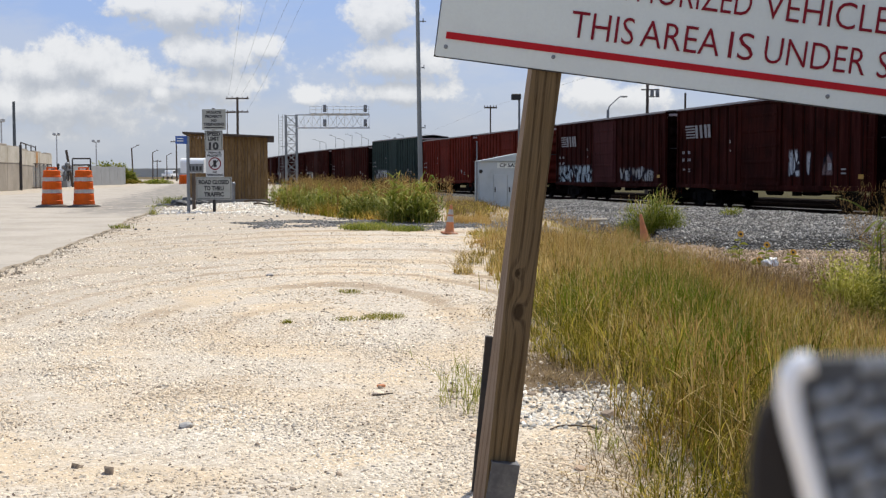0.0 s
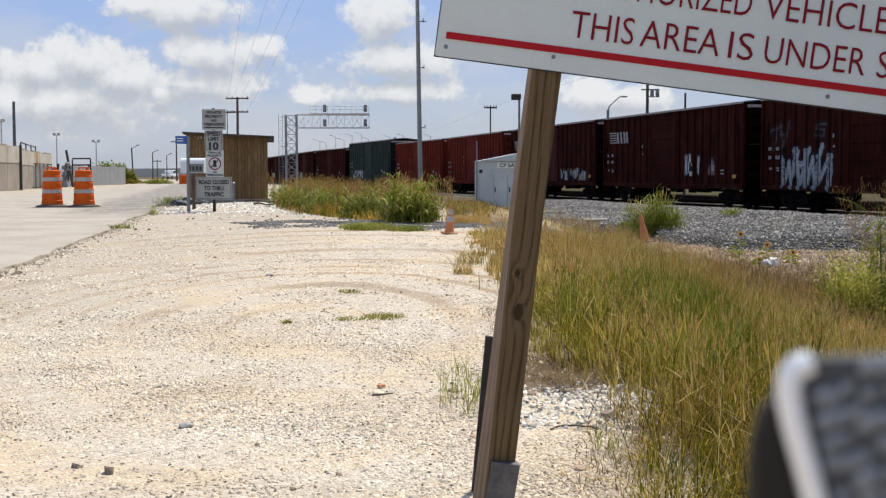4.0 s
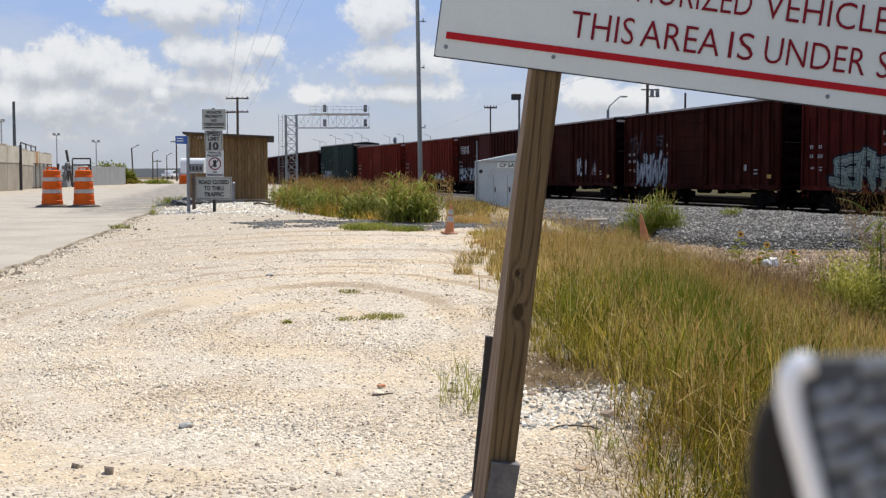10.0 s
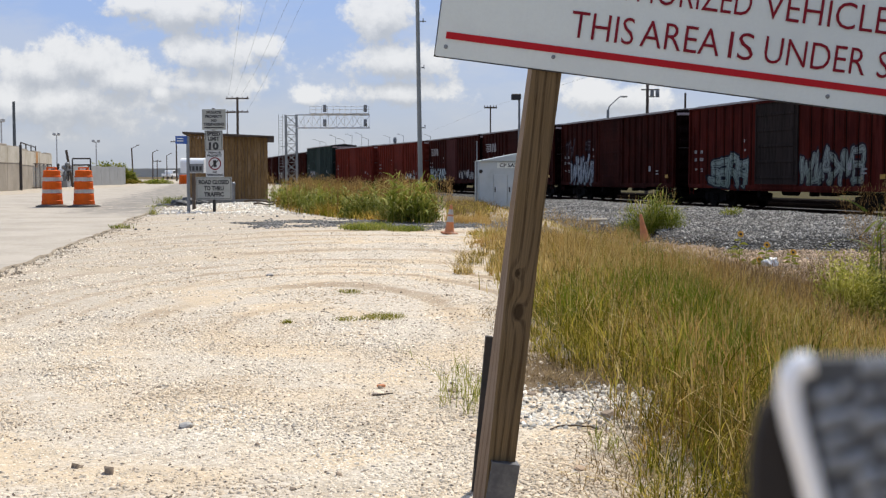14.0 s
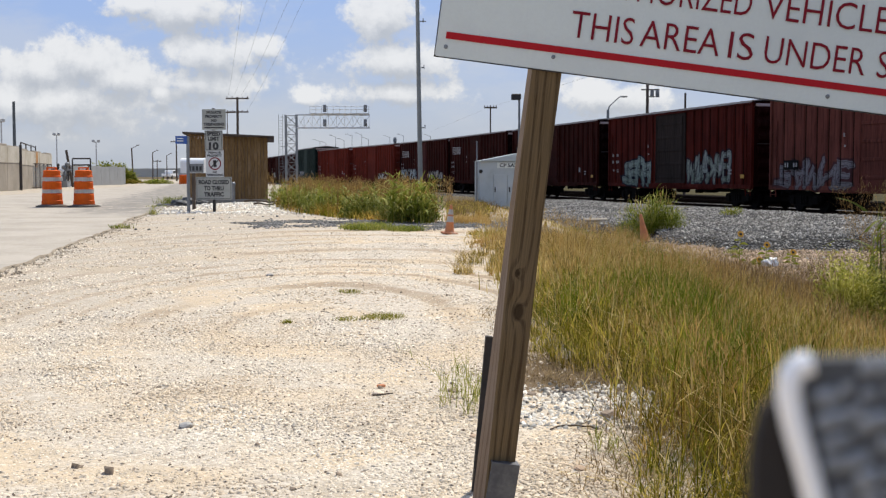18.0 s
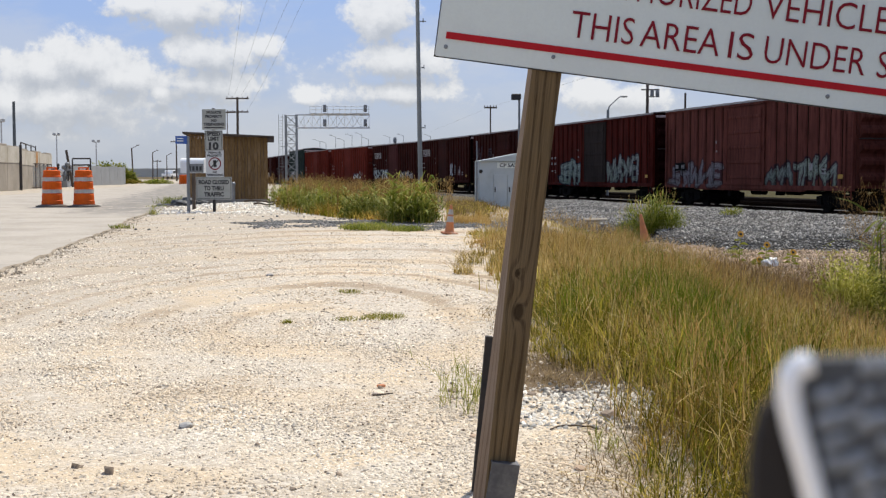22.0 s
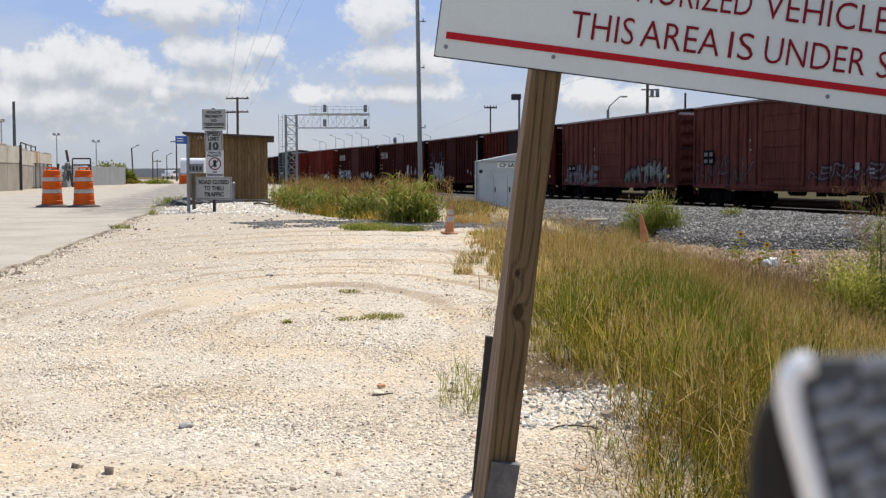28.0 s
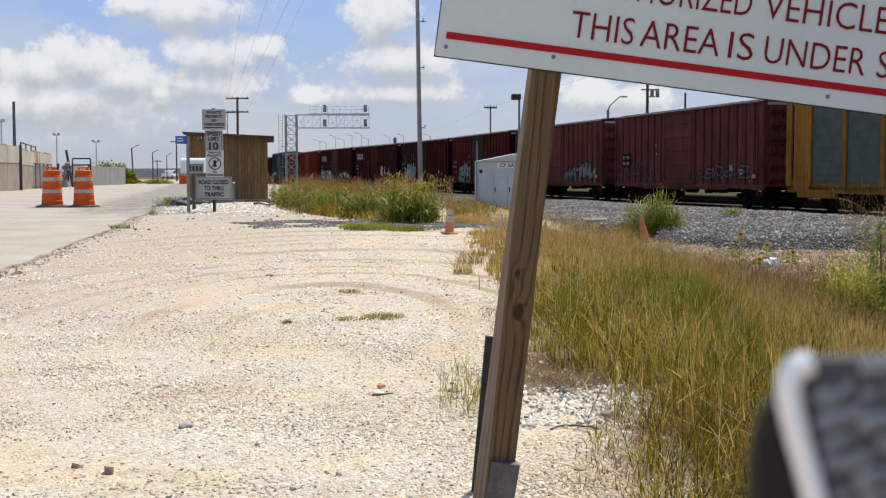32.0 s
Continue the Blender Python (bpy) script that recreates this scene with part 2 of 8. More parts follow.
def wood_material(name, light, dark, axis, coarse=1.0, knots=()):
    """Weathered lumber: long grain along one axis, knots, checks."""
    m = bpy.data.materials.new(name)
    m.use_nodes = True
    t = m.node_tree
    bsdf = t.nodes["Principled BSDF"]
    bsdf.inputs["Roughness"].default_value = 0.8
    bsdf.inputs["Specular IOR Level"].default_value = 0.12
    co = t.nodes.new("ShaderNodeTexCoord")
    mp = t.nodes.new("ShaderNodeMapping")
    s = [1.0, 1.0, 1.0]
    s[axis] = 0.07 if coarse < 2 else 0.10
    mp.inputs["Scale"].default_value = s
    info = t.nodes.new("ShaderNodeObjectInfo")
    shift = t.nodes.new("ShaderNodeVectorMath")
    link(t, co.outputs["Object"], shift.inputs[0])
    off = t.nodes.new("ShaderNodeCombineXYZ")
    link(t, calc(t, "MULTIPLY", info.outputs["Random"], 7.0), off.inputs[0])
    link(t, calc(t, "MULTIPLY", info.outputs["Random"], 13.0), off.inputs[1])
    link(t, off.outputs[0], shift.inputs[1])
    link(t, shift.outputs[0], mp.inputs[0])
    grain = node(t, "ShaderNodeTexNoise", Scale=38.0 / coarse, Detail=7.0, Roughness=0.7, Distortion=1.6)
    link(t, mp.outputs[0], grain.inputs[0])
    rings = node(t, "ShaderNodeTexWave", Scale=16.0, Distortion=7.0 / coarse, Detail=3.0)
    rings.inputs["Detail Scale"].default_value = 1.4
    link(t, mp.outputs[0], rings.inputs[0])
    v = calc(t, "ADD", calc(t, "MULTIPLY", grain.outputs[0], 0.95), calc(t, "MULTIPLY", rings.outputs["Fac"], 0.05))
    col = blend(t, ramp(t, v, 0.32, 0.66), dark, light)
    if knots:
        xyz = t.nodes.new("ShaderNodeSeparateXYZ")
        link(t, co.outputs["Object"], xyz.inputs[0])
        for kx, kz, kr in knots:
            dx = calc(t, "DIVIDE", calc(t, "SUBTRACT", xyz.outputs[0], kx), kr)
            dz = calc(t, "DIVIDE", calc(t, "SUBTRACT", xyz.outputs[2], kz), kr * 1.25)
            d = calc(t, "SQRT", calc(t, "ADD", calc(t, "MULTIPLY", dx, dx), calc(t, "MULTIPLY", dz, dz)))
            d = calc(t, "ADD", d, calc(t, "MULTIPLY", calc(t, "SUBTRACT", grain.outputs[0], 0.5), 0.9))
            ring = calc(t, "ADD", 0.62, calc(t, "MULTIPLY", grain.outputs[0], 0.3))
            col = blend(t, calc(t, "MULTIPLY", ramp(t, d, 1.15, 0.35), ring), col, tuple(c * 0.4 for c in dark))
    patch = node(t, "ShaderNodeTexNoise", Scale=2.5, Detail=3.0)
    link(t, shift.outputs[0], patch.inputs[0])
    col = blend(t, calc(t, "MULTIPLY", ramp(t, patch.outputs[0], 0.45, 0.7), 0.45), col, tuple(c * 0.7 + 0.05 for c in light))
    hsv = t.nodes.new("ShaderNodeHueSaturation")
    link(t, col, hsv.inputs["Color"])
    link(t, calc(t, "ADD", calc(t, "MULTIPLY", info.outputs["Random"], 0.35), 0.82), hsv.inputs["Value"])
    link(t, hsv.outputs[0], bsdf.inputs["Base Color"])
    b = t.nodes.new("ShaderNodeBump")
    b.inputs["Strength"].default_value, b.inputs["Distance"].default_value = 0.35, 0.004
    link(t, v, b.inputs["Height"])
    link(t, b.outputs[0], bsdf.inputs["Normal"])
    return m


def post_material(name, early, late, wear, worn, knots):
    """Sawn softwood: long bands of dark latewood that sweep round the knots, checks, grey weathering."""
    m = bpy.data.materials.new(name)
    m.use_nodes = True
    t = m.node_tree
    bsdf = t.nodes["Principled BSDF"]
    bsdf.inputs["Roughness"].default_value = 0.85
    bsdf.inputs["Specular IOR Level"].default_value = 0.1
    co = t.nodes.new("ShaderNodeTexCoord")
    p = co.outputs["Object"]
    xyz = t.nodes.new("ShaderNodeSeparateXYZ")
    link(t, p, xyz.inputs[0])
    long_map = t.nodes.new("ShaderNodeMapping")
    long_map.inputs["Scale"].default_value = (14, 14, 1.5)
    link(t, p, long_map.inputs[0])
    sweep = node(t, "ShaderNodeTexNoise", Scale=1.0, Detail=2.0, Roughness=0.4)
    link(t, long_map.outputs[0], sweep.inputs[0])
    hair_map = t.nodes.new("ShaderNodeMapping")
    hair_map.inputs["Scale"].default_value = (260, 260, 5)
    link(t, p, hair_map.inputs[0])
    hair = node(t, "ShaderNodeTexNoise", Scale=1.0, Detail=4.0, Roughness=0.7)
    link(t, hair_map.outputs[0], hair.inputs[0])
    phase = calc(t, "ADD", calc(t, "MULTIPLY", calc(t, "ADD", xyz.outputs[0], xyz.outputs[1]), 210.0), calc(t, "MULTIPLY", sweep.outputs[0], 17.0))
    knot_dark = None
    for kx, kz, kr in knots:
        dx = calc(t, "DIVIDE", calc(t, "SUBTRACT", xyz.outputs[0], kx), kr)
        dz = calc(t, "DIVIDE", calc(t, "SUBTRACT", xyz.outputs[2], kz), kr * 1.5)
        d2 = calc(t, "ADD", calc(t, "MULTIPLY", dx, dx), calc(t, "MULTIPLY", dz, dz))
        pull = calc(t, "DIVIDE", 9.0, calc(t, "ADD", d2, 0.7))
        phase = calc(t, "ADD", phase, pull)
        spot_k = ramp(t, calc(t, "ADD", d2, calc(t, "MULTIPLY", calc(t, "SUBTRACT", hair.outputs[0], 0.5), 1.2)), 1.0, 0.25)
        knot_dark = spot_k if knot_dark is None else calc(t, "MAXIMUM", knot_dark, spot_k)
    ring = ramp(t, calc(t, "SINE", phase), 0.15, 1.0)
    ring = calc(t, "MULTIPLY", ring, ramp(t, hair.outputs[0], 0.28, 0.55))
    col = blend(t, ramp(t, hair.outputs[0], 0.3, 0.7), early, tuple(c * 0.68 for c in early))
    col = blend(t, calc(t, "MULTIPLY", ring, 0.8), col, late)
    patch = node(t, "ShaderNodeTexNoise", Scale=5.0, Detail=5.0, Roughness=0.65)
    link(t, p, patch.inputs[0])
    col = blend(t, calc(t, "MULTIPLY", ramp(t, patch.outputs[0], 0.38, 0.66), wear), col, worn)
    if knot_dark is not None:
        col = blend(t, calc(t, "MULTIPLY", knot_dark, 0.8), col, tuple(c * 0.55 for c in late))
    link(t, col, bsdf.inputs["Base Color"])
    b = t.nodes.new("ShaderNodeBump")
    b.inputs["Strength"].default_value, b.inputs["Distance"].default_value = 0.4, 0.003
    link(t, calc(t, "SUBTRACT", hair.outputs[0], calc(t, "MULTIPLY", ring, 0.5)), b.inputs["Height"])
    link(t, b.outputs[0], bsdf.inputs["Normal"])
    return m


GROUND = ground_material()
BALLAST = ballast_material()
BALLAST_STONE = material("ballast_stone", (0.36, 0.345, 0.32), (0.175, 0.167, 0.155), 0.85, 1.2, bump=0.2, grain=30, island=0.95, coords="World")
LIME_STONE = material("limestone_chip", (0.66, 0.595, 0.50), (0.51, 0.41, 0.295), 0.9, 0.7, bump=0.2, grain=60, island=0.55, coords="World")
POST_WOOD = post_material("post_lumber", (0.19, 0.128, 0.064), (0.055, 0.033, 0.016), 0.25, (0.16, 0.117, 0.074), ((0.008, -0.815, 0.021), (-0.008, -0.70, 0.010)))
POST_PALE = post_material("post_pale", (0.28, 0.20, 0.135), (0.135, 0.088, 0.053), 0.4, (0.29, 0.22, 0.16), ())
SHED_WOOD = wood_material("shed_board", (0.28, 0.175, 0.078), (0.12, 0.072, 0.032), 2)
POLE_WOOD = wood_material("pole_wood", (0.12, 0.09, 0.07), (0.05, 0.04, 0.032), 2)
TIE_WOOD = wood_material("tie_wood", (0.036, 0.03, 0.025), (0.016, 0.014, 0.012), 1)
SIGN_WHITE = material("sign_white", (0.70, 0.735, 0.685), (0.655, 0.685, 0.64), 0.7, 3.0, bump=0.02, grain=120, stain=(0.60, 0.625, 0.59), stain_amount=0.3)
SIGN_RED = material("sign_red", (0.46, 0.014, 0.02), (0.40, 0.012, 0.018), 0.7, 5.0, bump=0.0)
SIGN_MAROON = material("sign_maroon", (0.22, 0.01, 0.02), (0.18, 0.008, 0.016), 0.7, 5.0, bump=0.0)
INK = material("sign_ink", (0.02, 0.02, 0.022), (0.03, 0.03, 0.03), 0.5, 5.0, bump=0.0)
GALV = material("galvanised_steel", (0.25, 0.26, 0.265), (0.18, 0.187, 0.195), 0.5, 4.0, 0.5, bump=0.05, grain=40)
DARK_STEEL = material("dark_steel", (0.035, 0.034, 0.034), (0.06, 0.05, 0.045), 0.6, 8.0, 0.5, bump=0.1)
BRACKET_STEEL = material("bracket_steel", (0.14, 0.14, 0.145), (0.09, 0.09, 0.095), 0.55, 14.0, 0.6, bump=0.1, grain=70)
RAIL_STEEL = material("rail_steel", (0.028, 0.02, 0.016), (0.018, 0.013, 0.011), 0.85, 3.0, 0.1, bump=0.1)
def road_material():
    """Sun-bleached concrete that gives way to broken grey asphalt patches further up."""
    m = material("road_concrete", (0.44, 0.395, 0.335), (0.35, 0.312, 0.26), 0.9, 0.7, bump=0.1, grain=16, stain=(0.27, 0.24, 0.205), stain_amount=0.6, coords="World")
    t = m.node_tree
    bsdf = t.nodes["Principled BSDF"]
    geo = t.nodes.new("ShaderNodeNewGeometry")
    xyz = t.nodes.new("ShaderNodeSeparateXYZ")
    link(t, geo.outputs["Position"], xyz.inputs[0])
    along = t.nodes.new("ShaderNodeMapping")
    along.inputs["Scale"].default_value = (1.6, 0.5, 1.0)
    link(t, geo.outputs["Position"], along.inputs[0])
    n = node(t, "ShaderNodeTexNoise", Scale=1.3, Detail=9.0, Roughness=0.78)
    link(t, along.outputs[0], n.inputs[0])
    off = calc(t, "ADD", xyz.outputs[0], calc(t, "MULTIPLY", xyz.outputs[1], 0.2))
    v = calc(t, "ADD", n.outputs[0], calc(t, "MULTIPLY", ramp(t, off, -4.2, -2.6), 0.17))
    v = calc(t, "MULTIPLY", ramp(t, v, 0.55, 0.70), ramp(t, xyz.outputs[1], 23.0, 31.0))
    old = bsdf.inputs["Base Color"].links[0].from_socket
    link(t, blend(t, calc(t, "MULTIPLY", v, 0.85), old, (0.20, 0.185, 0.165)), bsdf.inputs["Base Color"])
    return m


ROAD = road_material()
CABINET = material("cabinet_paint", (0.47, 0.51, 0.51), (0.40, 0.44, 0.44), 0.5, 2.0, bump=0.05, stain=(0.24, 0.2, 0.16), stain_amount=0.35)
ORANGE = material("drum_orange", (0.64, 0.105, 0.006), (0.52, 0.08, 0.006), 0.68, 4.0, bump=0.03, stain=(0.5, 0.14, 0.04), stain_amount=0.35)
CONE_ORANGE = material("cone_orange", (0.56, 0.19, 0.06), (0.42, 0.16, 0.07), 0.6, 7.0, bump=0.05, stain=(0.42, 0.3, 0.22), stain_amount=0.5)
BAND_WHITE = material("reflective_band", (0.46, 0.45, 0.43), (0.36, 0.33, 0.30), 0.45, 9.0, bump=0.03, stain=(0.45, 0.24, 0.14), stain_amount=0.5)
RUBBER = material("black_rubber", (0.022, 0.022, 0.023), (0.045, 0.043, 0.04), 0.75, 12.0, bump=0.2)
DUSTY_RUBBER = material("dusty_rubber", (0.13, 0.115, 0.10), (0.07, 0.062, 0.055), 0.9, 6.0, bump=0.1)
DARK_TARP = material("dark_tarp", (0.06, 0.068, 0.075), (0.03, 0.033, 0.037), 0.6, 9.0, bump=0.3)
CHROME = material("chrome_trim", (0.97, 0.97, 0.96), (0.95, 0.95, 0.95), 0.3, 4.0, 0.12, bump=0.0)
CONCRETE = material("wall_concrete", (0.36, 0.32, 0.265), (0.27, 0.24, 0.20), 0.9, 0.7, bump=0.2, grain=12, stain=(0.24, 0.2, 0.15), stain_amount=0.5, coords="World")
GREY_BLOCK = material("wall_block", (0.30, 0.31, 0.315), (0.25, 0.255, 0.26), 0.9, 0.7, bump=0.2, grain=12, coords="World")
WHITE_PAINT = material("white_enamel", (0.78, 0.79, 0.80), (0.7, 0.71, 0.72), 0.4, 3.0, bump=0.02)
BLUE_SIGN = material("blue_sign", (0.03, 0.10, 0.36), (0.025, 0.08, 0.3), 0.4, 3.0, bump=0.0)
# Woodland paled in its base colour to look hazy.
HILL = material("hazed_wood", (0.50, 0.49, 0.45), (0.41, 0.41, 0.37), 1.0, 0.05, bump=0.0, grain=1.5, coords="World")
GRASS = leafy("dry_grass", ((0.022, 0.022, 0.003), (0.175, 0.145, 0.012), (0.86, 0.65, 0.17)), 0.6, 0.7, 0.42, ((0.17, 0.185, 0.010), (0.40, 0.19, 0.045)))
SEEDS = leafy("seed_heads", ((0.32, 0.19, 0.06), (0.46, 0.30, 0.10), (0.60, 0.44, 0.18)), 0.7, 0.6)
REED = leafy("broad_grass", ((0.05, 0.07, 0.01), (0.18, 0.205, 0.035), (0.42, 0.41, 0.13)), 0.42, 0.9, 0.25)
PETAL = material("petal_yellow", (0.80, 0.42, 0.02), (0.7, 0.33, 0.02), 0.6, 30.0, bump=0.0)
ROAD_BREAK = material("crumbled_asphalt", (0.20, 0.165, 0.125), (0.34, 0.29, 0.22), 0.95, 3.5, bump=0.6, grain=30, coords="World")
# The shadow under and before the train is put into this colour.
TRACK_BED = material("track_bed_shaded", (0.010, 0.009, 0.0085), (0.019, 0.017, 0.016), 0.9, 6.0, bump=0.8, grain=24, coords="World")
GRASS_GREEN = leafy("weed_leaf", ((0.09, 0.12, 0.014), (0.23, 0.255, 0.035), (0.46, 0.43, 0.12)), 0.45, 1.2, 0.3)
AGED_WHITE = material("aged_sign_white", (0.385, 0.39, 0.35), (0.32, 0.325, 0.29), 0.45, 5.0, bump=0.02, grain=90, stain=(0.36, 0.35, 0.32), stain_amount=0.4)
FRESH_WHITE = material("newer_sign_white", (0.60, 0.61, 0.60), (0.52, 0.53, 0.52), 0.45, 5.0, bump=0.02, grain=90, stain=(0.5, 0.48, 0.44), stain_amount=0.3)
TAN_STONE = material("tan_stone", (0.45, 0.34, 0.245), (0.29, 0.21, 0.15), 0.9, 1.5, bump=0.2, grain=30, island=0.6, coords="World")
HEAD_GREY = material("signal_grey", (0.24, 0.245, 0.25), (0.17, 0.175, 0.18), 0.5, 5.0, bump=0.0)
GRIP_RUBBER = material("grip_rubber", (0.075, 0.08, 0.088), (0.045, 0.048, 0.053), 0.6, 60.0, bump=0.0)
TUFT = leafy("tuft_leaf", ((0.13, 0.14, 0.018), (0.27, 0.26, 0.035), (0.52, 0.42, 0.13)), 0.5, 1.0, 0.2)
PLUME = leafy("plume", ((0.13, 0.075, 0.035), (0.20, 0.125, 0.06), (0.30, 0.20, 0.105)), 0.7, 0.6, 0.2)

STRAW = leafy("straw", ((0.44, 0.32, 0.11), (0.64, 0.49, 0.20), (0.82, 0.67, 0.35)), 0.6, 0.8, 0.2)
LITTER = leafy("dead_grass", ((0.11, 0.075, 0.035), (0.22, 0.15, 0.07), (0.42, 0.31, 0.15)), 0.7, 0.8, 0.15)
FRESH = leafy("fresh_grass", ((0.06, 0.085, 0.006), (0.16, 0.20, 0.014), (0.36, 0.35, 0.07)), 0.5, 1.0, 0.3)
GOLDEN = leafy("golden_grass", ((0.07, 0.055, 0.010), (0.34, 0.24, 0.06), (0.80, 0.60, 0.26)), 0.55, 0.8, 0.42, ((0.22, 0.22, 0.02), (0.42, 0.22, 0.07)))
GRASS_LEAF = leafy("grass_leaf", ((0.016, 0.020, 0.002), (0.14, 0.138, 0.008), (0.62, 0.50, 0.075)), 0.5, 0.9, 0.42, ((0.10, 0.15, 0.008), (0.26, 0.17, 0.03)))
STEM = leafy("grass_stem", ((0.035, 0.024, 0.004), (0.25, 0.17, 0.035), (0.90, 0.65, 0.23)), 0.55, 0.9, 0.36, ((0.17, 0.18, 0.02), (0.34, 0.20, 0.075)))
RUSSET = leafy("russet_plume", ((0.16, 0.09, 0.03), (0.28, 0.17, 0.06), (0.42, 0.28, 0.115)), 0.7, 0.6, 0.25)
BUSH_LEAF = leafy("bush_leaf", ((0.13, 0.14, 0.018), (0.37, 0.36, 0.06), (0.68, 0.61, 0.19)), 0.45, 1.4, 0.35)
BROWN_STONE = material("brown_stone", (0.27, 0.215, 0.165), (0.16, 0.125, 0.095), 0.9, 1.5, bump=0.2, grain=60, island=0.8, coords="World")
LEG_STEEL = material("gantry_leg_steel", (0.27, 0.285, 0.29), (0.21, 0.22, 0.225), 0.7, 3.0, 0.1, bump=0.05, grain=40)
# The boom's steel is whitened to put the sunlight on it into the colour.
LIT_GANTRY_STEEL = material("lit_gantry_steel", (0.74, 0.75, 0.74), (0.62, 0.63, 0.63), 0.7, 3.0, 0.1, bump=0.05, grain=40)
DARK_POLE = material("dark_pole_paint", (0.10, 0.115, 0.122), (0.07, 0.08, 0.086), 0.7, 3.0, bump=0.05, grain=40)
POLE_STEEL = material("pole_steel", (0.29, 0.30, 0.285), (0.235, 0.245, 0.235), 0.65, 3.0, 0.2, bump=0.05, grain=40)
# Pole steel lightened in colour for the haze of distance.
FAR_STEEL = material("hazed_pole_steel", (0.40, 0.41, 0.42), (0.32, 0.33, 0.34), 0.7, 3.0, 0.1, bump=0.0)
WALL_PALE = material("pale_concrete", (0.50, 0.465, 0.40), (0.38, 0.34, 0.27), 0.9, 0.9, bump=0.2, grain=12, stain=(0.24, 0.165, 0.09), stain_amount=0.8, coords="World")
RUST_PLATE = material("rusty_plate", (0.42, 0.22, 0.07), (0.30, 0.14, 0.05), 0.9, 2.0, bump=0.1, stain=(0.5, 0.42, 0.3), stain_amount=0.5)
TWIG = material("dead_twig", (0.10, 0.075, 0.055), (0.06, 0.045, 0.034), 0.9, 20.0, bump=0.2)
DARK_BALLAST = material("dark_ballast_stone", (0.185, 0.182, 0.178), (0.09, 0.089, 0.088), 0.85, 1.2, bump=0.2, grain=30, island=0.9, coords="World")
WHITE_STONE = material("white_limestone", (0.76, 0.73, 0.67), (0.60, 0.55, 0.47), 0.9, 0.9, bump=0.2, grain=60, island=0.6, coords="World")
FLAKE_GREY = material("flake_grey", (0.30, 0.295, 0.28), (0.14, 0.135, 0.125), 0.85, 1.5, bump=0.2, grain=60, island=0.9, coords="World")
FLAT_GREY = material("flat_grey_stone", (0.36, 0.35, 0.335), (0.28, 0.27, 0.255), 0.8, 12.0, bump=0.1)
for dull in (RAIL_STEEL, TIE_WOOD, TRACK_BED):
    dull.node_tree.nodes["Principled BSDF"].inputs["Specular IOR Level"].default_value = 0.0


# ---- building helpers ----
def ss(a, b, v):
    v = min(1.0, max(0.0, (v - a) / (b - a)))
    return v * v * (3 - 2 * v)


def box(bm, x0, x1, y0, y1, z0, z1, bevel=0.0):
    """A block; with a bevel its edges are chamfered."""
    m = Matrix.LocRotScale(((x0 + x1) / 2, (y0 + y1) / 2, (z0 + z1) / 2), None, (abs(x1 - x0), abs(y1 - y0), abs(z1 - z0)))
    v = bmesh.ops.create_cube(bm, size=1.0, matrix=m)["verts"]
    if bevel:
        edges = list({e for q in v for e in q.link_edges})
        bmesh.ops.bevel(bm, geom=edges, offset=bevel, segments=1, affect="EDGES")


def tube(bm, p, q, r, r2=None, seg=8):
    """A round bar from p to q."""
    p, q = Vector(p), Vector(q)
    d = q - p
    m = Matrix.Translation((p + q) / 2) @ d.to_track_quat("Z", "Y").to_matrix().to_4x4()
    bmesh.ops.create_cone(bm, cap_ends=True, segments=seg, radius1=r, radius2=r if r2 is None else r2, depth=d.length, matrix=m)


def lathe(bm, profile, seg=20, axis=None):
    """A body of revolution about z from (radius, height) pairs."""
    rings = []
    for r, z in profile:
        rings.append([bm.verts.new((r * math.cos(2 * math.pi * i / seg), r * math.sin(2 * math.pi * i / seg), z)) for i in range(seg)])
    for lo, hi in zip(rings, rings[1:]):
        for i in range(seg):
            bm.faces.new((lo[i], lo[(i + 1) % seg], hi[(i + 1) % seg], hi[i]))
    bm.faces.new(list(reversed(rings[0])))
    bm.faces.new(rings[-1])


def mesh_of(bm, name, mat, smooth=False):
    me = bpy.data.meshes.new(name)
    bmesh.ops.recalc_face_normals(bm, faces=bm.faces)
    bm.to_mesh(me)
    bm.free()
    me.materials.append(mat)
    if smooth:
        for p in me.polygons:
            p.use_smooth = True
    return me


def part(name, bm, mat, parent, label="", at=None, smooth=False):
    """One mesh object under a thing or a part. bm: a bmesh, or a mesh to share."""
    me = bm if isinstance(bm, bpy.types.Mesh) else mesh_of(bm, name, mat, smooth)
    ob = new(name, me)
    ob.parent = parent
    if at is not None:
        ob.matrix_basis = at
    if mat is not None and ob.material_slots[0].material is not mat:
        ob.material_slots[0].link = "OBJECT"
        ob.material_slots[0].material = mat
    return tagged(ob, label)


def thing(name, m, label, category, group="", kind=""):
    ob = new(name)
    ob.empty_display_size = 0.2
    ob.matrix_basis = m
    return tagged(ob, label, category, group, kind)


def solo(name, bm, mat, m, label, category, group="", kind="", smooth=False):
    """A thing of one mesh."""
    ob = new(name, mesh_of(bm, name, mat, smooth))
    ob.matrix_basis = m
    return tagged(ob, label, category, group, kind)


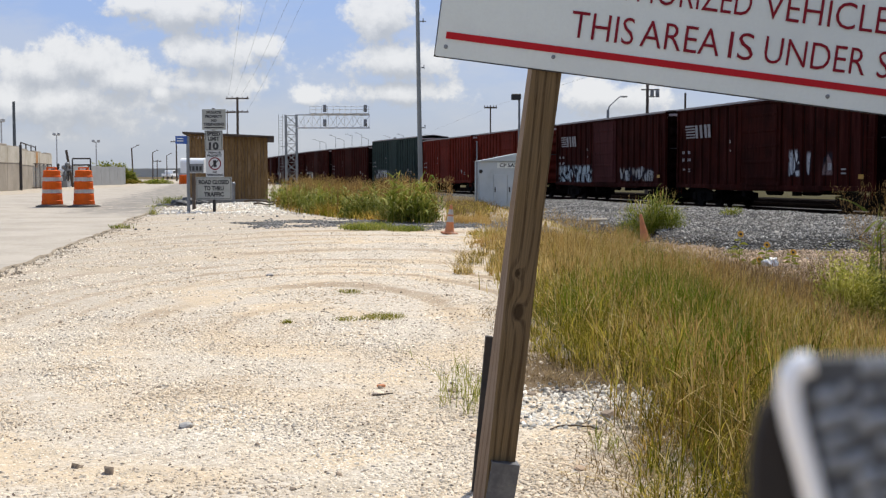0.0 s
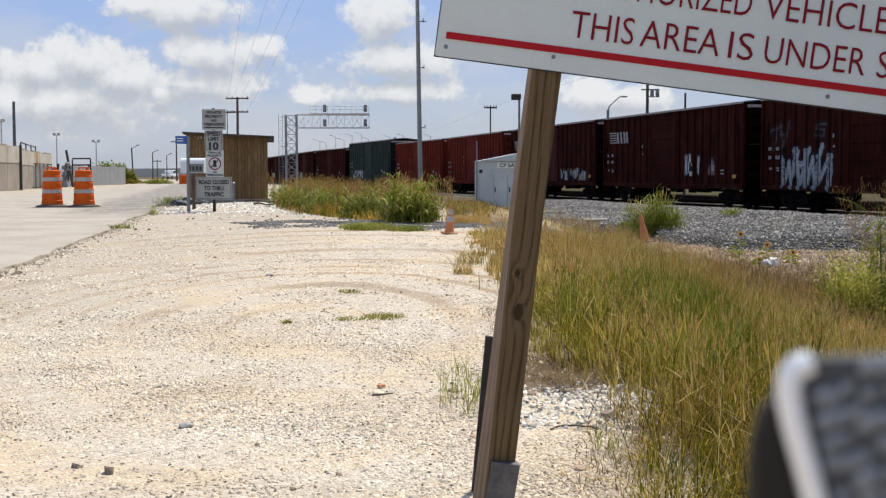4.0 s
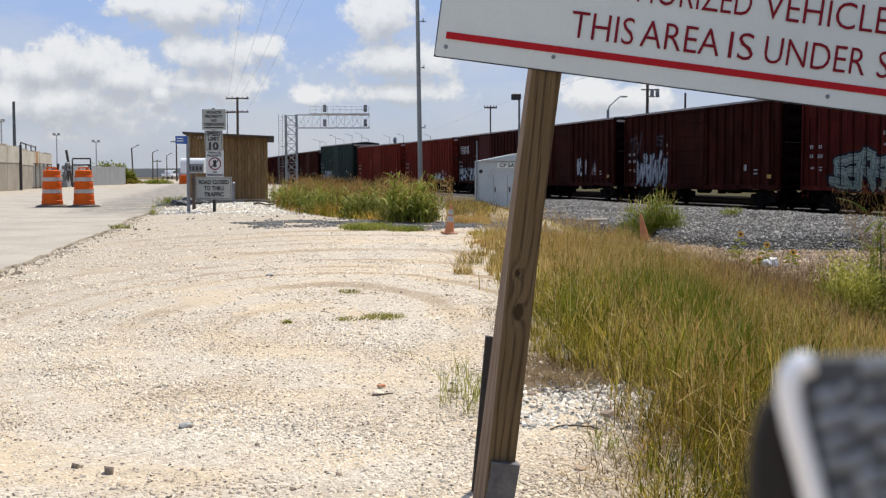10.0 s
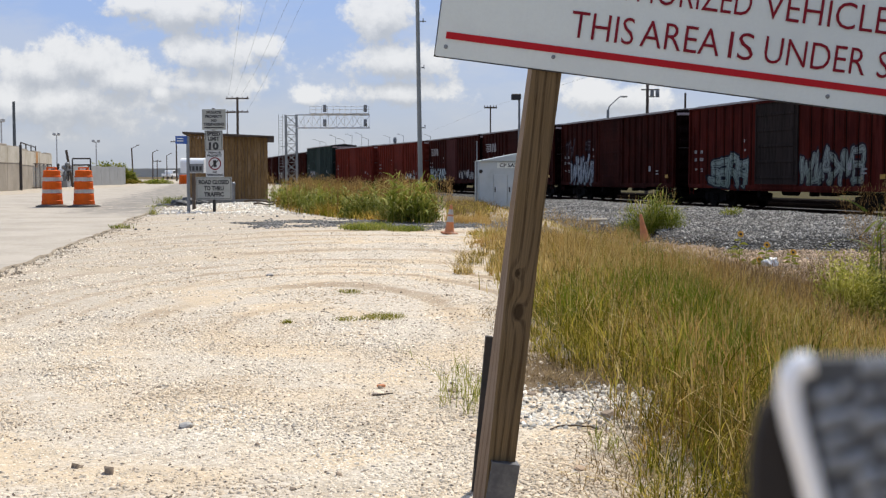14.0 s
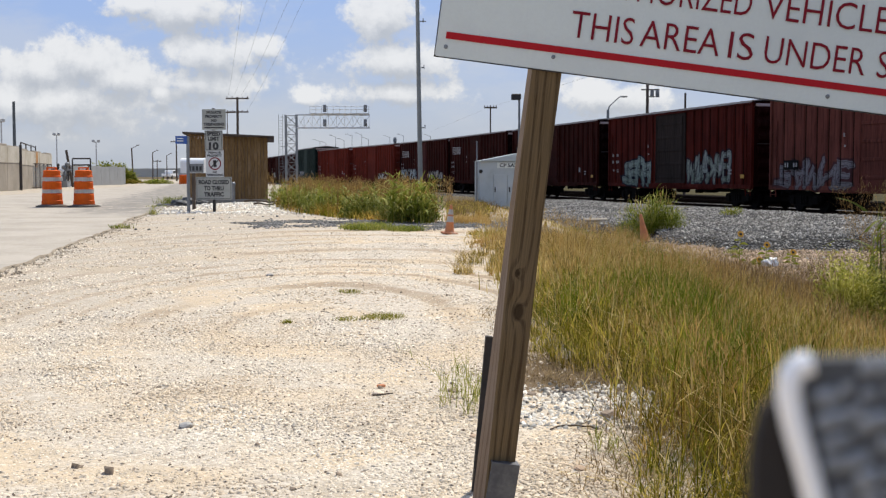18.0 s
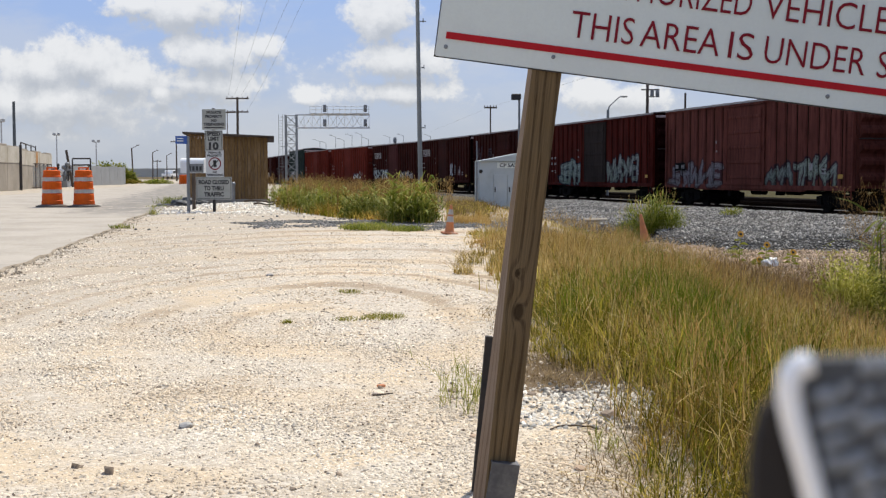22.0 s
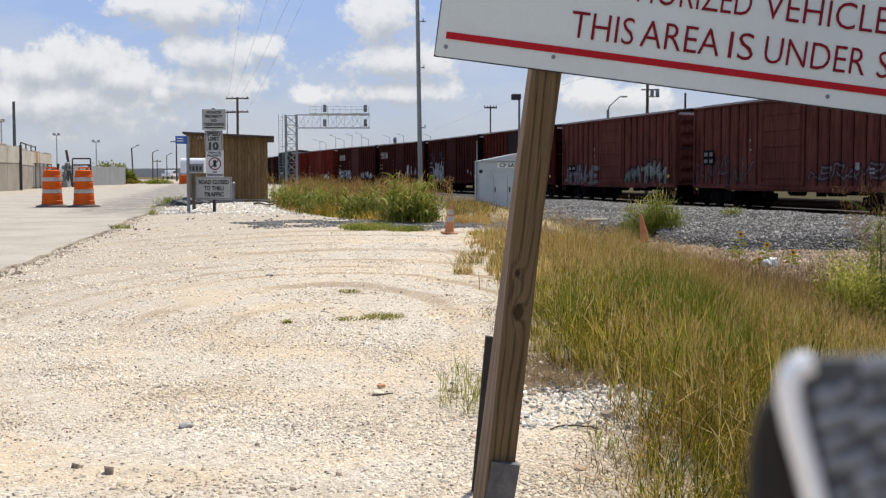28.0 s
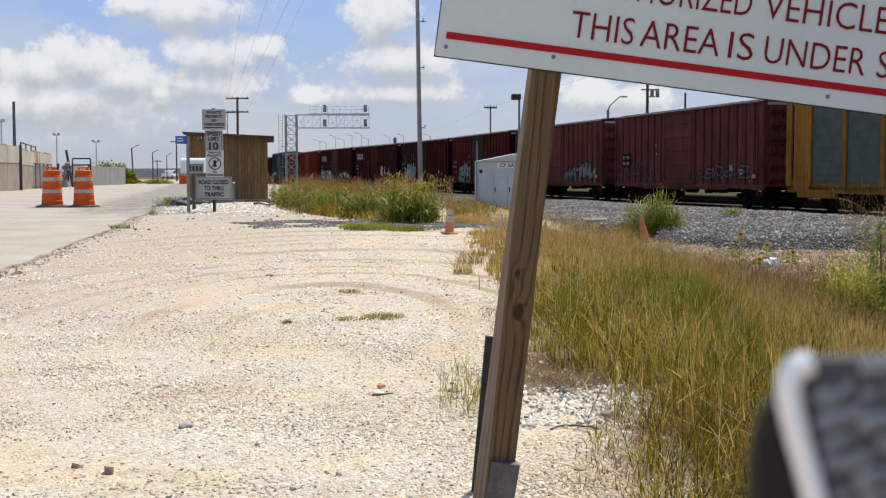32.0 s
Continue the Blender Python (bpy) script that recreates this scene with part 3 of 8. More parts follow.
def lettering(text, height, width=None, depth=0.002, bold=0.0):
    """A mesh of words in the built-in font, lying in x and z, centred; width squeezes it."""
    cu = bpy.data.curves.new("words", "FONT")
    cu.body, cu.size, cu.extrude, cu.resolution_u, cu.offset = text, 1.0, 0.0, 3, bold
    ob = bpy.data.objects.new("words", cu)
    scene.collection.objects.link(ob)
    me = bpy.data.meshes.new_from_object(ob.evaluated_get(bpy.context.evaluated_depsgraph_get()))
    bpy.data.objects.remove(ob)
    co = np.empty(len(me.vertices) * 3)
    me.vertices.foreach_get("co", co)
    co = co.reshape(-1, 3)
    lo, hi = co.min(0), co.max(0)
    k = height / 0.69
    kx = k if width is None else width / (hi[0] - lo[0])
    out = np.zeros_like(co)
    out[:, 0] = (co[:, 0] - (lo[0] + hi[0]) / 2) * kx
    out[:, 2] = (co[:, 1] - 0.345) * k
    out[:, 1] = -depth
    me.vertices.foreach_set("co", out.ravel())
    me.update()
    me.materials.clear()
    return me


def words(text, height, width, mat, parent, x, z, y, name="lettering", bold=0.018):
    me = lettering(text, height, width, bold=bold)
    me.materials.append(mat)
    ob = part(name, me, mat, parent, at=Matrix.Translation((x, y, z)))
    return ob


def soup(name, verts, faces_n, mat, label="", category="", kind="stuff"):
    """A big loose mesh from numpy: verts (n, k, 3), each row k corners; faces_n: faces of one row as index tuples."""
    n, k, _ = verts.shape
    me = bpy.data.meshes.new(name)
    per = np.concatenate([np.array(f) for f in faces_n])
    sizes = np.array([len(f) for f in faces_n])
    loops = (np.arange(n)[:, None] * k + per[None, :]).ravel()
    totals = np.tile(sizes, n)
    starts = np.concatenate(([0], np.cumsum(totals)[:-1]))
    me.vertices.add(n * k)
    me.vertices.foreach_set("co", verts.astype(np.float32).ravel())
    me.loops.add(len(loops))
    me.loops.foreach_set("vertex_index", loops.astype(np.int32))
    me.polygons.add(len(totals))
    me.polygons.foreach_set("loop_start", starts.astype(np.int32))
    me.polygons.foreach_set("loop_total", totals.astype(np.int32))
    me.update(calc_edges=True)
    me.validate()
    me.materials.append(mat)
    ob = new(name, me)
    return tagged(ob, label, category, "", kind)


# ---- the lie of the land ----
DIR = Vector((-0.2441, 0.9697, 0))  # the way the train goes
SIDE = Vector((0.9697, 0.2441, 0))  # square to it, away from the road
NEAR = Vector((25.57, 0, 0))        # the train's near side passes here
UNIT = 55.3
RAIL = -0.52


def across(x, y):
    return (x - 25.57) * 0.9697 + y * 0.2441


def land(x, y):
    """Height of the ground."""
    z = -0.13 * (1 - ss(4, 24, y))
    fall = max(ss(1.0, 4.8, x) * (1 - ss(40, 60, y)), ss(-12, -6, across(x, y)))
    z -= 0.80 * fall
    z += 0.19 * math.exp(-((x + 5.1) / 2.0) ** 2 - ((y - 31.8) / 1.8) ** 2)
    if 8 < y < 26 and -6 < x < 1:
        bent = math.hypot((x + 1.0) / 0.42, y - 8.0)
        z -= 0.006 * ss(0.2, 1.0, math.sin(5.4 * bent + 1.6 * math.sin(1.3 * bent))) * ss(8, 11, y) * ss(-0.1, 0.25, noise.noise(Vector((x * 0.35, y * 0.35, 61))))
    z += 0.03 * (noise.noise(Vector((x * 0.35, y * 0.35, 0))) + 0.5 * noise.noise(Vector((x * 1.3, y * 1.3, 4))))
    return z


def steps(edges):
    """Grid lines out of (from, to, step) stretches."""
    out = []
    for lo, hi, st in edges:
        out.extend(np.arange(lo, hi, st).tolist())
    return out


def sheet(name, xs, ys, height, mat, keep=None):
    verts, faces, index = [], [], {}
    for j, y in enumerate(ys):
        for i, x in enumerate(xs):
            index[i, j] = len(verts)
            verts.append((x, y, height(x, y)))
    for j in range(len(ys) - 1):
        for i in range(len(xs) - 1):
            if keep and not keep((xs[i] + xs[i + 1]) / 2, (ys[j] + ys[j + 1]) / 2):
                continue
            faces.append((index[i, j], index[i + 1, j], index[i + 1, j + 1], index[i, j + 1]))
    me = bpy.data.meshes.new(name)
    me.from_pydata(verts, [], faces)
    me.materials.append(mat)
    for p in me.polygons:
        p.use_smooth = True
    return new(name, me)


xs = steps(((-1500, -300, 200), (-300, -60, 30), (-60, -12, 3), (-12, 8, 0.33), (8, 40, 1.6), (40, 100, 10), (100, 300, 40), (300, 1501, 200)))
ys = steps(((-300, -20, 40), (-20, 2, 3), (2, 26, 0.33), (26, 60, 1.0), (60, 200, 4), (200, 500, 30), (500, 3001, 250)))
ground = tagged(sheet("ground", xs, ys, land, GROUND), "pale crushed-limestone lot running into earth and dry grass", "ground", kind="structure")


def road_edge(y):
    """Where the broken right edge of the pavement runs."""
    base = float(np.interp(y, (-30, 11, 12.8, 14.4, 16.6, 19.7, 24, 30, 33, 36, 45, 130, 420), (-4.3, -4.4, -4.57, -4.79, -5.11, -5.56, -6.38, -7.2, -7.7, -8.0, -9.3, -21, -60)))
    return base + 0.10 * noise.noise(Vector((y * 0.4, 0, 9))) + 0.09 * noise.noise(Vector((y * 2.3, 3, 9))) + 0.05 * noise.noise(Vector((y * 6.3, 3, 9)))


def make_road():
    rows = steps(((-30, 6, 4), (6, 45, 0.3), (45, 130, 2), (130, 420, 20)))
    verts, faces = [], []
    for y in rows:
        e = road_edge(y)
        w = 0.004 + 0.03 * max(0.0, noise.noise(Vector((y * 1.3, 7, 1))))
        cols = (e + 0.02, e - w, e - 1.5, e - 3.5, e - 6.0, e - 9.0)
        for k, x in enumerate(cols):
            verts.append((x, y, max(land(x, y), -0.2) + (0.004 if k == 0 else 0.022 + 0.004 * k)))
    n = 6
    for j in range(len(rows) - 1):
        for k in range(n - 1):
            a = j * n + k
            faces.append((a, a + n, a + n + 1, a + 1))
    me = bpy.data.meshes.new("road")
    me.from_pydata(verts, [], faces)
    me.materials.append(ROAD)
    me.materials.append(ROAD_BREAK)
    for i, p in enumerate(me.polygons):
        p.material_index = 1 if i % (n - 1) == 0 else 0
    tagged(new("road", me), "sun-bleached pavement with a broken edge onto gravel", "road", kind="structure")


make_road()


def ballast_height(x, y):
    q = across(x, y)
    edge = -11.8 + 2.8 * ss(6.5, 10, x) * (1 - ss(30, 36, y)) + 5.7 * ss(40, 62, y) + 0.6 * noise.noise(Vector((y * 0.25, 1, 2))) + 0.4 * noise.noise(Vector((x * 0.9, y * 0.9, 2)))
    rise = ss(edge - 0.5, edge + 0.4, q) * (1 - ss(9.0, 10.5, q))
    return -0.95 + rise * (0.37 + 0.05 * noise.noise(Vector((x * 0.4, y * 0.4, 7))) - 0.08 * ss(-4, -1, q)) + 0.24 * ss(-13.5, -4.0, q) * (1 - ss(-3.4, -2.0, q)) * rise


def make_ballast():
    rows = steps(((-30, 12, 6), (12, 60, 0.6), (60, 120, 2), (120, 330, 10)))
    qs = steps(((-17.5, -4, 0.5), (-4, 11.5, 1.0)))
    verts, faces = [], []
    for u in rows:
        for q in qs:
            x, y = NEAR.x + DIR.x * u + SIDE.x * q, DIR.y * u + SIDE.y * q
            verts.append((x, y, ballast_height(x, y)))
    n = len(qs)
    for j in range(len(rows) - 1):
        for k in range(n - 1):
            a = j * n + k
            faces.append((a, a + 1, a + n + 1, a + n))
    me = bpy.data.meshes.new("ballast_bed")
    me.from_pydata(verts, [], faces)
    me.materials.append(BALLAST)
    tagged(new("ballast_bed", me), "grey crushed-rock ballast bed beside and under the tracks", "ballast", kind="structure")


make_ballast()


def shift(u):
    """How far the crossover has carried the train towards the road at u."""
    return 3.8 * ss(1.86 * UNIT, 3.0 * UNIT, u)


def on_track(u, extra=0.0):
    p = NEAR + DIR * u + SIDE * (1.55 + extra)
    return Vector((p.x, p.y, RAIL))


def make_track(name, bend, extra, u0, u1):
    """Two rails and their ties, as one piece of the setting with parts."""
    root = thing(name, Matrix.Identity(4), "railway track of rusty steel rails on dark ties", "track", kind="structure")
    us = steps(((u0, u1, 4.0),))
    for g in (-0.75, 0.75):
        bm = bmesh.new()
        prev = None
        for u in us:
            c = on_track(u, extra - (shift(u) if bend else 0)) + SIDE * g
            ring = [bm.verts.new(c + SIDE * a + Vector((0, 0, b))) for a, b in ((-0.035, 0), (0.035, 0), (0.035, -0.04), (0.012, -0.05), (0.012, -0.13), (0.07, -0.16), (-0.07, -0.16), (-0.012, -0.13), (-0.012, -0.05), (-0.035, -0.04))]
            if prev:
                for i in range(10):
                    bm.faces.new((prev[i], prev[(i + 1) % 10], ring[(i + 1) % 10], ring[i]))
            prev = ring
        part("rail", bm, RAIL_STEEL, root)
    n = int(min(u1 - u0, 160) / 0.55)
    v = np.zeros((n, 8, 3))
    for i in range(n):
        u = u0 + i * 0.55
        c = on_track(u, extra - (shift(u) if bend else 0)) + Vector((0, 0, -0.16))
        k = 0
        for a in (-1.3, 1.3):
            for b in (-0.115, 0.115):
                for h in (-0.18, 0.0):
                    v[i, k] = c + SIDE * a + DIR * b + Vector((0, 0, h))
                    k += 1
    ties = soup("ties", v, ((0, 1, 3, 2), (4, 6, 7, 5), (0, 4, 5, 1), (2, 3, 7, 6), (1, 5, 7, 3), (0, 2, 6, 4)), TIE_WOOD, "", "")
    ties.parent = root


make_track("track", True, 0.0, -45, 330)
make_track("track", False, -3.8, 140, 330)
make_track("track", False, 5.2, -45, 200)
make_track("track", False, 10.2, -45, 200)


def make_track_bed():
    """Ballast between and beside the rails, its near-black colour carrying the train's shadow."""
    rows = steps(((-45, 200, 2.0),))
    verts, faces = [], []
    for u in rows:
        for k, q in enumerate((-4.5, -3.9, -1.5, 0.0, 6.0, 17.5)):
            c = on_track(u, q - shift(u))
            verts.append((c.x, c.y, RAIL - ((0.30, 0.10, 0.12, 0.155, 0.155, 0.155)[k] + 0.02 * noise.noise(Vector((u, q, 0))))))
    for j in range(len(rows) - 1):
        for k in range(5):
            a = j * 6 + k
            faces.append((a, a + 1, a + 7, a + 6))
    me = bpy.data.meshes.new("track_bed")
    me.from_pydata(verts, [], faces)
    me.materials.append(TRACK_BED)
    tagged(new("track_bed", me), "ballast about the rails, blackened with the train's shade", "track bed", kind="structure")


make_track_bed()
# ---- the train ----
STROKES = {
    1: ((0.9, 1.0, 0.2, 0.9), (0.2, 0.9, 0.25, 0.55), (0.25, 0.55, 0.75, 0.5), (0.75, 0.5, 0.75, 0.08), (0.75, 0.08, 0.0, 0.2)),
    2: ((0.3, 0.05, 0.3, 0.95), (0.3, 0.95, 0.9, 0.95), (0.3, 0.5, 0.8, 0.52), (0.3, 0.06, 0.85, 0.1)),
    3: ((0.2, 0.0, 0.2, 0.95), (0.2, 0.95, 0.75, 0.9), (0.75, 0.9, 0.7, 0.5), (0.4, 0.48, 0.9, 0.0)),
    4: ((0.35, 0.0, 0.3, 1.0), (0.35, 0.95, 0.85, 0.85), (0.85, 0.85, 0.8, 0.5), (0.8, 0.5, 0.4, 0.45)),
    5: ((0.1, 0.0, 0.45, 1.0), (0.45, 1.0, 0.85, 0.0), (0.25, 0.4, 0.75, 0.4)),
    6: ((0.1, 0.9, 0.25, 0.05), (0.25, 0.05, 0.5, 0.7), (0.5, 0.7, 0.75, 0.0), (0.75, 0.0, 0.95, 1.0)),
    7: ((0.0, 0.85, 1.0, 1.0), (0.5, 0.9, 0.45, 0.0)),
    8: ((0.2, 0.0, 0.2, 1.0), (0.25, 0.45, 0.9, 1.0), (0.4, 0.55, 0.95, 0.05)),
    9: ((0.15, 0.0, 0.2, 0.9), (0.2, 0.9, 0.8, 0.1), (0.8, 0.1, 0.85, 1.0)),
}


def spray(t, p, col, shapes, x0, x1, z0, z1, colour, weight, cover, wear, outline=(0.02, 0.022, 0.03), step=0.0):
    """Fat sprayed strokes with a dark outline; x0 to x1 as read from the near side."""
    flat = t.nodes.new("ShaderNodeVectorMath")
    flat.operation = "MULTIPLY"
    link(t, p, flat.inputs[0])
    flat.inputs[1].default_value = (1, 0, 1)
    wob = node(t, "ShaderNodeTexNoise", Scale=2.2, Detail=2.0)
    link(t, flat.outputs[0], wob.inputs[0])
    sway = t.nodes.new("ShaderNodeVectorMath")
    sway.operation = "MULTIPLY_ADD"
    link(t, wob.outputs["Color"], sway.inputs[0])
    sway.inputs[1].default_value = (0.3, 0, 0.3)
    link(t, flat.outputs[0], sway.inputs[2])
    pos = sway.outputs[0]
    best = None
    wide = (x1 - x0) / len(shapes)
    for i, c in enumerate(shapes):
        up = step * ((i * 7) % 3 - 1)
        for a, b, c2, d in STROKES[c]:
            if i % 2:
                a, c2 = 1 - a, 1 - c2
            if i % 3 == 1:
                b, d = 1 - b, 1 - d
            a, c2 = 1.45 * a + 0.2 * b - 0.3, 1.45 * c2 + 0.2 * d - 0.3
            xa, xb = x0 + wide * (i + a) + 0.15, x0 + wide * (i + c2) + 0.15
            za, zb = z0 + (z1 - z0) * b + up * b + 0.15, z0 + (z1 - z0) * d + up * d + 0.15
            ux, uz = xb - xa, zb - za
            rel = t.nodes.new("ShaderNodeVectorMath")
            rel.operation = "SUBTRACT"
            link(t, pos, rel.inputs[0])
            rel.inputs[1].default_value = (xa, 0, za)
            dot = t.nodes.new("ShaderNodeVectorMath")
            dot.operation = "DOT_PRODUCT"
            link(t, rel.outputs[0], dot.inputs[0])
            k = 1 / (ux * ux + uz * uz)
            dot.inputs[1].default_value = (ux * k, 0, uz * k)
            h = calc(t, "MULTIPLY", dot.outputs["Value"], 1.0, clamp=True)
            back = t.nodes.new("ShaderNodeVectorMath")
            back.operation = "MULTIPLY_ADD"
            link(t, h, back.inputs[0])
            back.inputs[1].default_value = (-ux, 0, -uz)
            link(t, rel.outputs[0], back.inputs[2])
            ln = t.nodes.new("ShaderNodeVectorMath")
            ln.operation = "LENGTH"
            link(t, back.outputs[0], ln.inputs[0])
            best = ln.outputs["Value"] if best is None else calc(t, "MINIMUM", best, ln.outputs["Value"])
    tint = node(t, "ShaderNodeTexNoise", Scale=1.1, Detail=3.0)
    link(t, p, tint.inputs[0])
    fill = blend(t, ramp(t, tint.outputs[0], 0.4, 0.65), colour, tuple(min(1.0, c * 0.7 + 0.10) for c in colour))
    xyz = t.nodes.new("ShaderNodeSeparateXYZ")
    link(t, p, xyz.inputs[0])
    low = calc(t, "MULTIPLY", ramp(t, calc(t, "ADD", xyz.outputs[2], calc(t, "MULTIPLY", tint.outputs[0], 0.8)), z0 + 0.9, z0 + 0.25), 0.55)
    fill = blend(t, low, fill, (colour[0] * 0.42, colour[1] * 0.5, colour[2] * 0.4))
    line = calc(t, "ABSOLUTE", calc(t, "SUBTRACT", best, weight * 0.5))
    fill = blend(t, calc(t, "MULTIPLY", ramp(t, line, 0.03, 0.012), 0.55), fill, outline)
    col = blend(t, calc(t, "MULTIPLY", ramp(t, best, weight + 0.09, weight + 0.05), cover), col, outline)
    return blend(t, calc(t, "MULTIPLY", calc(t, "MULTIPLY", ramp(t, best, weight, weight - 0.04), wear), cover), col, fill)


def car_paint(name, base, worn, root, tags=(), rust=0.5, door_shade=None):
    """Weathered car paint; tags: spray-painted stretches (x0, x1, z0, z1, colour, coarseness) in the car's own space."""
    m = bpy.data.materials.new(name)
    m.use_nodes = True
    t = m.node_tree
    bsdf = t.nodes["Principled BSDF"]
    co = t.nodes.new("ShaderNodeTexCoord")
    co.object = root
    p = co.outputs["Object"]
    xyz = t.nodes.new("ShaderNodeSeparateXYZ")
    link(t, p, xyz.inputs[0])
    broad = node(t, "ShaderNodeTexNoise", Scale=0.8, Detail=6.0, Roughness=0.6)
    link(t, p, broad.inputs[0])
    mp = t.nodes.new("ShaderNodeMapping")
    mp.inputs["Scale"].default_value = (5.0, 5.0, 0.45)
    link(t, p, mp.inputs[0])
    streak = node(t, "ShaderNodeTexNoise", Scale=1.6, Detail=6.0, Roughness=0.7)
    link(t, mp.outputs[0], streak.inputs[0])
    fine = node(t, "ShaderNodeTexNoise", Scale=14.0, Detail=5.0, Roughness=0.7)
    link(t, p, fine.inputs[0])
    col = blend(t, ramp(t, broad.outputs[0], 0.3, 0.7), base, worn)
    col = blend(t, calc(t, "MULTIPLY", ramp(t, streak.outputs[0], 0.47, 0.66), rust * 1.4), col, tuple(c * 0.35 for c in base))
    col = blend(t, calc(t, "MULTIPLY", ramp(t, fine.outputs[0], 0.62, 0.75), 0.5), col, (0.13, 0.07, 0.045))
    # sun-faded runs down the panels, and scrapes
    mp2 = t.nodes.new("ShaderNodeMapping")
    mp2.inputs["Scale"].default_value = (1.9, 1.9, 0.16)
    link(t, p, mp2.inputs[0])
    fade = node(t, "ShaderNodeTexNoise", Scale=1.5, Detail=5.0, Roughness=0.65)
    link(t, mp2.outputs[0], fade.inputs[0])
    col = blend(t, calc(t, "MULTIPLY", ramp(t, fade.outputs[0], 0.5, 0.66), 0.38), col, tuple(min(1.0, c * 1.5 + 0.012) for c in base))
    mp3 = t.nodes.new("ShaderNodeMapping")
    mp3.inputs["Scale"].default_value = (1.2, 1.2, 9.0)
    link(t, p, mp3.inputs[0])
    scrape = node(t, "ShaderNodeTexNoise", Scale=2.2, Detail=5.0, Roughness=0.7)
    link(t, mp3.outputs[0], scrape.inputs[0])
    col = blend(t, calc(t, "MULTIPLY", ramp(t, scrape.outputs[0], 0.69, 0.75), 0.5), col, (0.22, 0.17, 0.15))
    for shapes, x1, x0, z0, z1, colour, weight, cover in [g for g in tags if isinstance(g[0], tuple)]:
        col = spray(t, p, col, shapes, x1, x0, z0, z1, colour, weight, cover, ramp(t, fine.outputs[0], 0.68, 0.50), step=0.12)
    for x0, x1, z0, z1, colour, coarse in [g for g in tags if not isinstance(g[0], tuple)]:
        inside = calc(t, "MULTIPLY", calc(t, "MULTIPLY", ramp(t, xyz.outputs[0], x0, x0 + 0.15), ramp(t, xyz.outputs[0], x1, x1 - 0.15)),
                      calc(t, "MULTIPLY", ramp(t, xyz.outputs[2], z0, z0 + 0.1), ramp(t, xyz.outputs[2], z1, z1 - 0.25)))
        warp = t.nodes.new("ShaderNodeMapping")
        warp.inputs["Scale"].default_value = (1.0, 0.0, 0.42)
        link(t, p, warp.inputs[0])
        cells = node(t, "ShaderNodeTexVoronoi", Scale=coarse)
        cells.feature = "DISTANCE_TO_EDGE"
        link(t, warp.outputs[0], cells.inputs["Vector"])
        hues = node(t, "ShaderNodeTexVoronoi", Scale=coarse)
        link(t, warp.outputs[0], hues.inputs["Vector"])
        sep = t.nodes.new("ShaderNodeSeparateColor")
        link(t, hues.outputs["Color"], sep.inputs[0])
        fill = calc(t, "MULTIPLY", ramp(t, cells.outputs["Distance"], 0.05, 0.11), ramp(t, sep.outputs[0], 0.12, 0.26))
        black = calc(t, "MULTIPLY", inside, ramp(t, sep.outputs[0], 0.12, 0.26))
        tint = blend(t, calc(t, "MULTIPLY", sep.outputs[1], 0.6), colour, (0.62, 0.66, 0.66))
        col = blend(t, calc(t, "MULTIPLY", black, 0.8), col, (0.02, 0.022, 0.03))
        worn_spots = ramp(t, fine.outputs[0], 0.68, 0.5)
        col = blend(t, calc(t, "MULTIPLY", calc(t, "MULTIPLY", inside, fill), worn_spots), col, tint)
    link(t, col, bsdf.inputs["Base Color"])
    bsdf.inputs["Roughness"].default_value = 0.72
    bsdf.inputs["Specular IOR Level"].default_value = 0.03
    b = t.nodes.new("ShaderNodeBump")
    b.inputs["Strength"].default_value, b.inputs["Distance"].default_value = 0.2, 0.01
    link(t, calc(t, "ADD", streak.outputs[0], fine.outputs[0]), b.inputs["Height"])
    link(t, b.outputs[0], bsdf.inputs["Normal"])
    return m


ROOF_METAL = material("roof_galvanised", (0.33, 0.31, 0.30), (0.24, 0.20, 0.18), 0.6, 1.2, 0.3, bump=0.1, stain=(0.2, 0.09, 0.055), stain_amount=0.6)
TRUCK_IRON = material("truck_iron", (0.008, 0.0075, 0.0075), (0.013, 0.011, 0.01), 0.75, 5.0, 0.2, bump=0.2)
TRUCK_IRON.node_tree.nodes["Principled BSDF"].inputs["Specular IOR Level"].default_value = 0.03
STENCIL = material("stencil_white", (0.36, 0.35, 0.34), (0.24, 0.22, 0.21), 0.7, 9.0, bump=0.0, stain=(0.2, 0.1, 0.08), stain_amount=0.5)
MARK_YELLOW = material("mark_yellow", (0.50, 0.27, 0.025), (0.40, 0.2, 0.025), 0.6, 9.0, bump=0.0, stain=(0.2, 0.1, 0.05), stain_amount=0.5)
# Near-black that paints in shade: beside the ribs, in the rack's end gap.
SHADE_BLACK = material("shade_black", (0.011, 0.007, 0.006), (0.018, 0.009, 0.007), 0.9, 3.0, bump=0.1)
SHADE_BLACK.node_tree.nodes["Principled BSDF"].inputs["Specular IOR Level"].default_value = 0.03
END_TRIM = material("end_trim_paint", (0.50, 0.39, 0.36), (0.36, 0.28, 0.26), 0.7, 3.0, bump=0.05, stain=(0.2, 0.08, 0.05), stain_amount=0.3)
BLACK_PLATE = material("black_plate", (0.008, 0.008, 0.008), (0.012, 0.012, 0.012), 0.8, 9.0, bump=0.0)
BLACK_PLATE.node_tree.nodes["Principled BSDF"].inputs["Specular IOR Level"].default_value = 0.03

HALF = 7.94          # half the body's length
SILL, EAVE = 0.85, 4.54
SHARED = {}


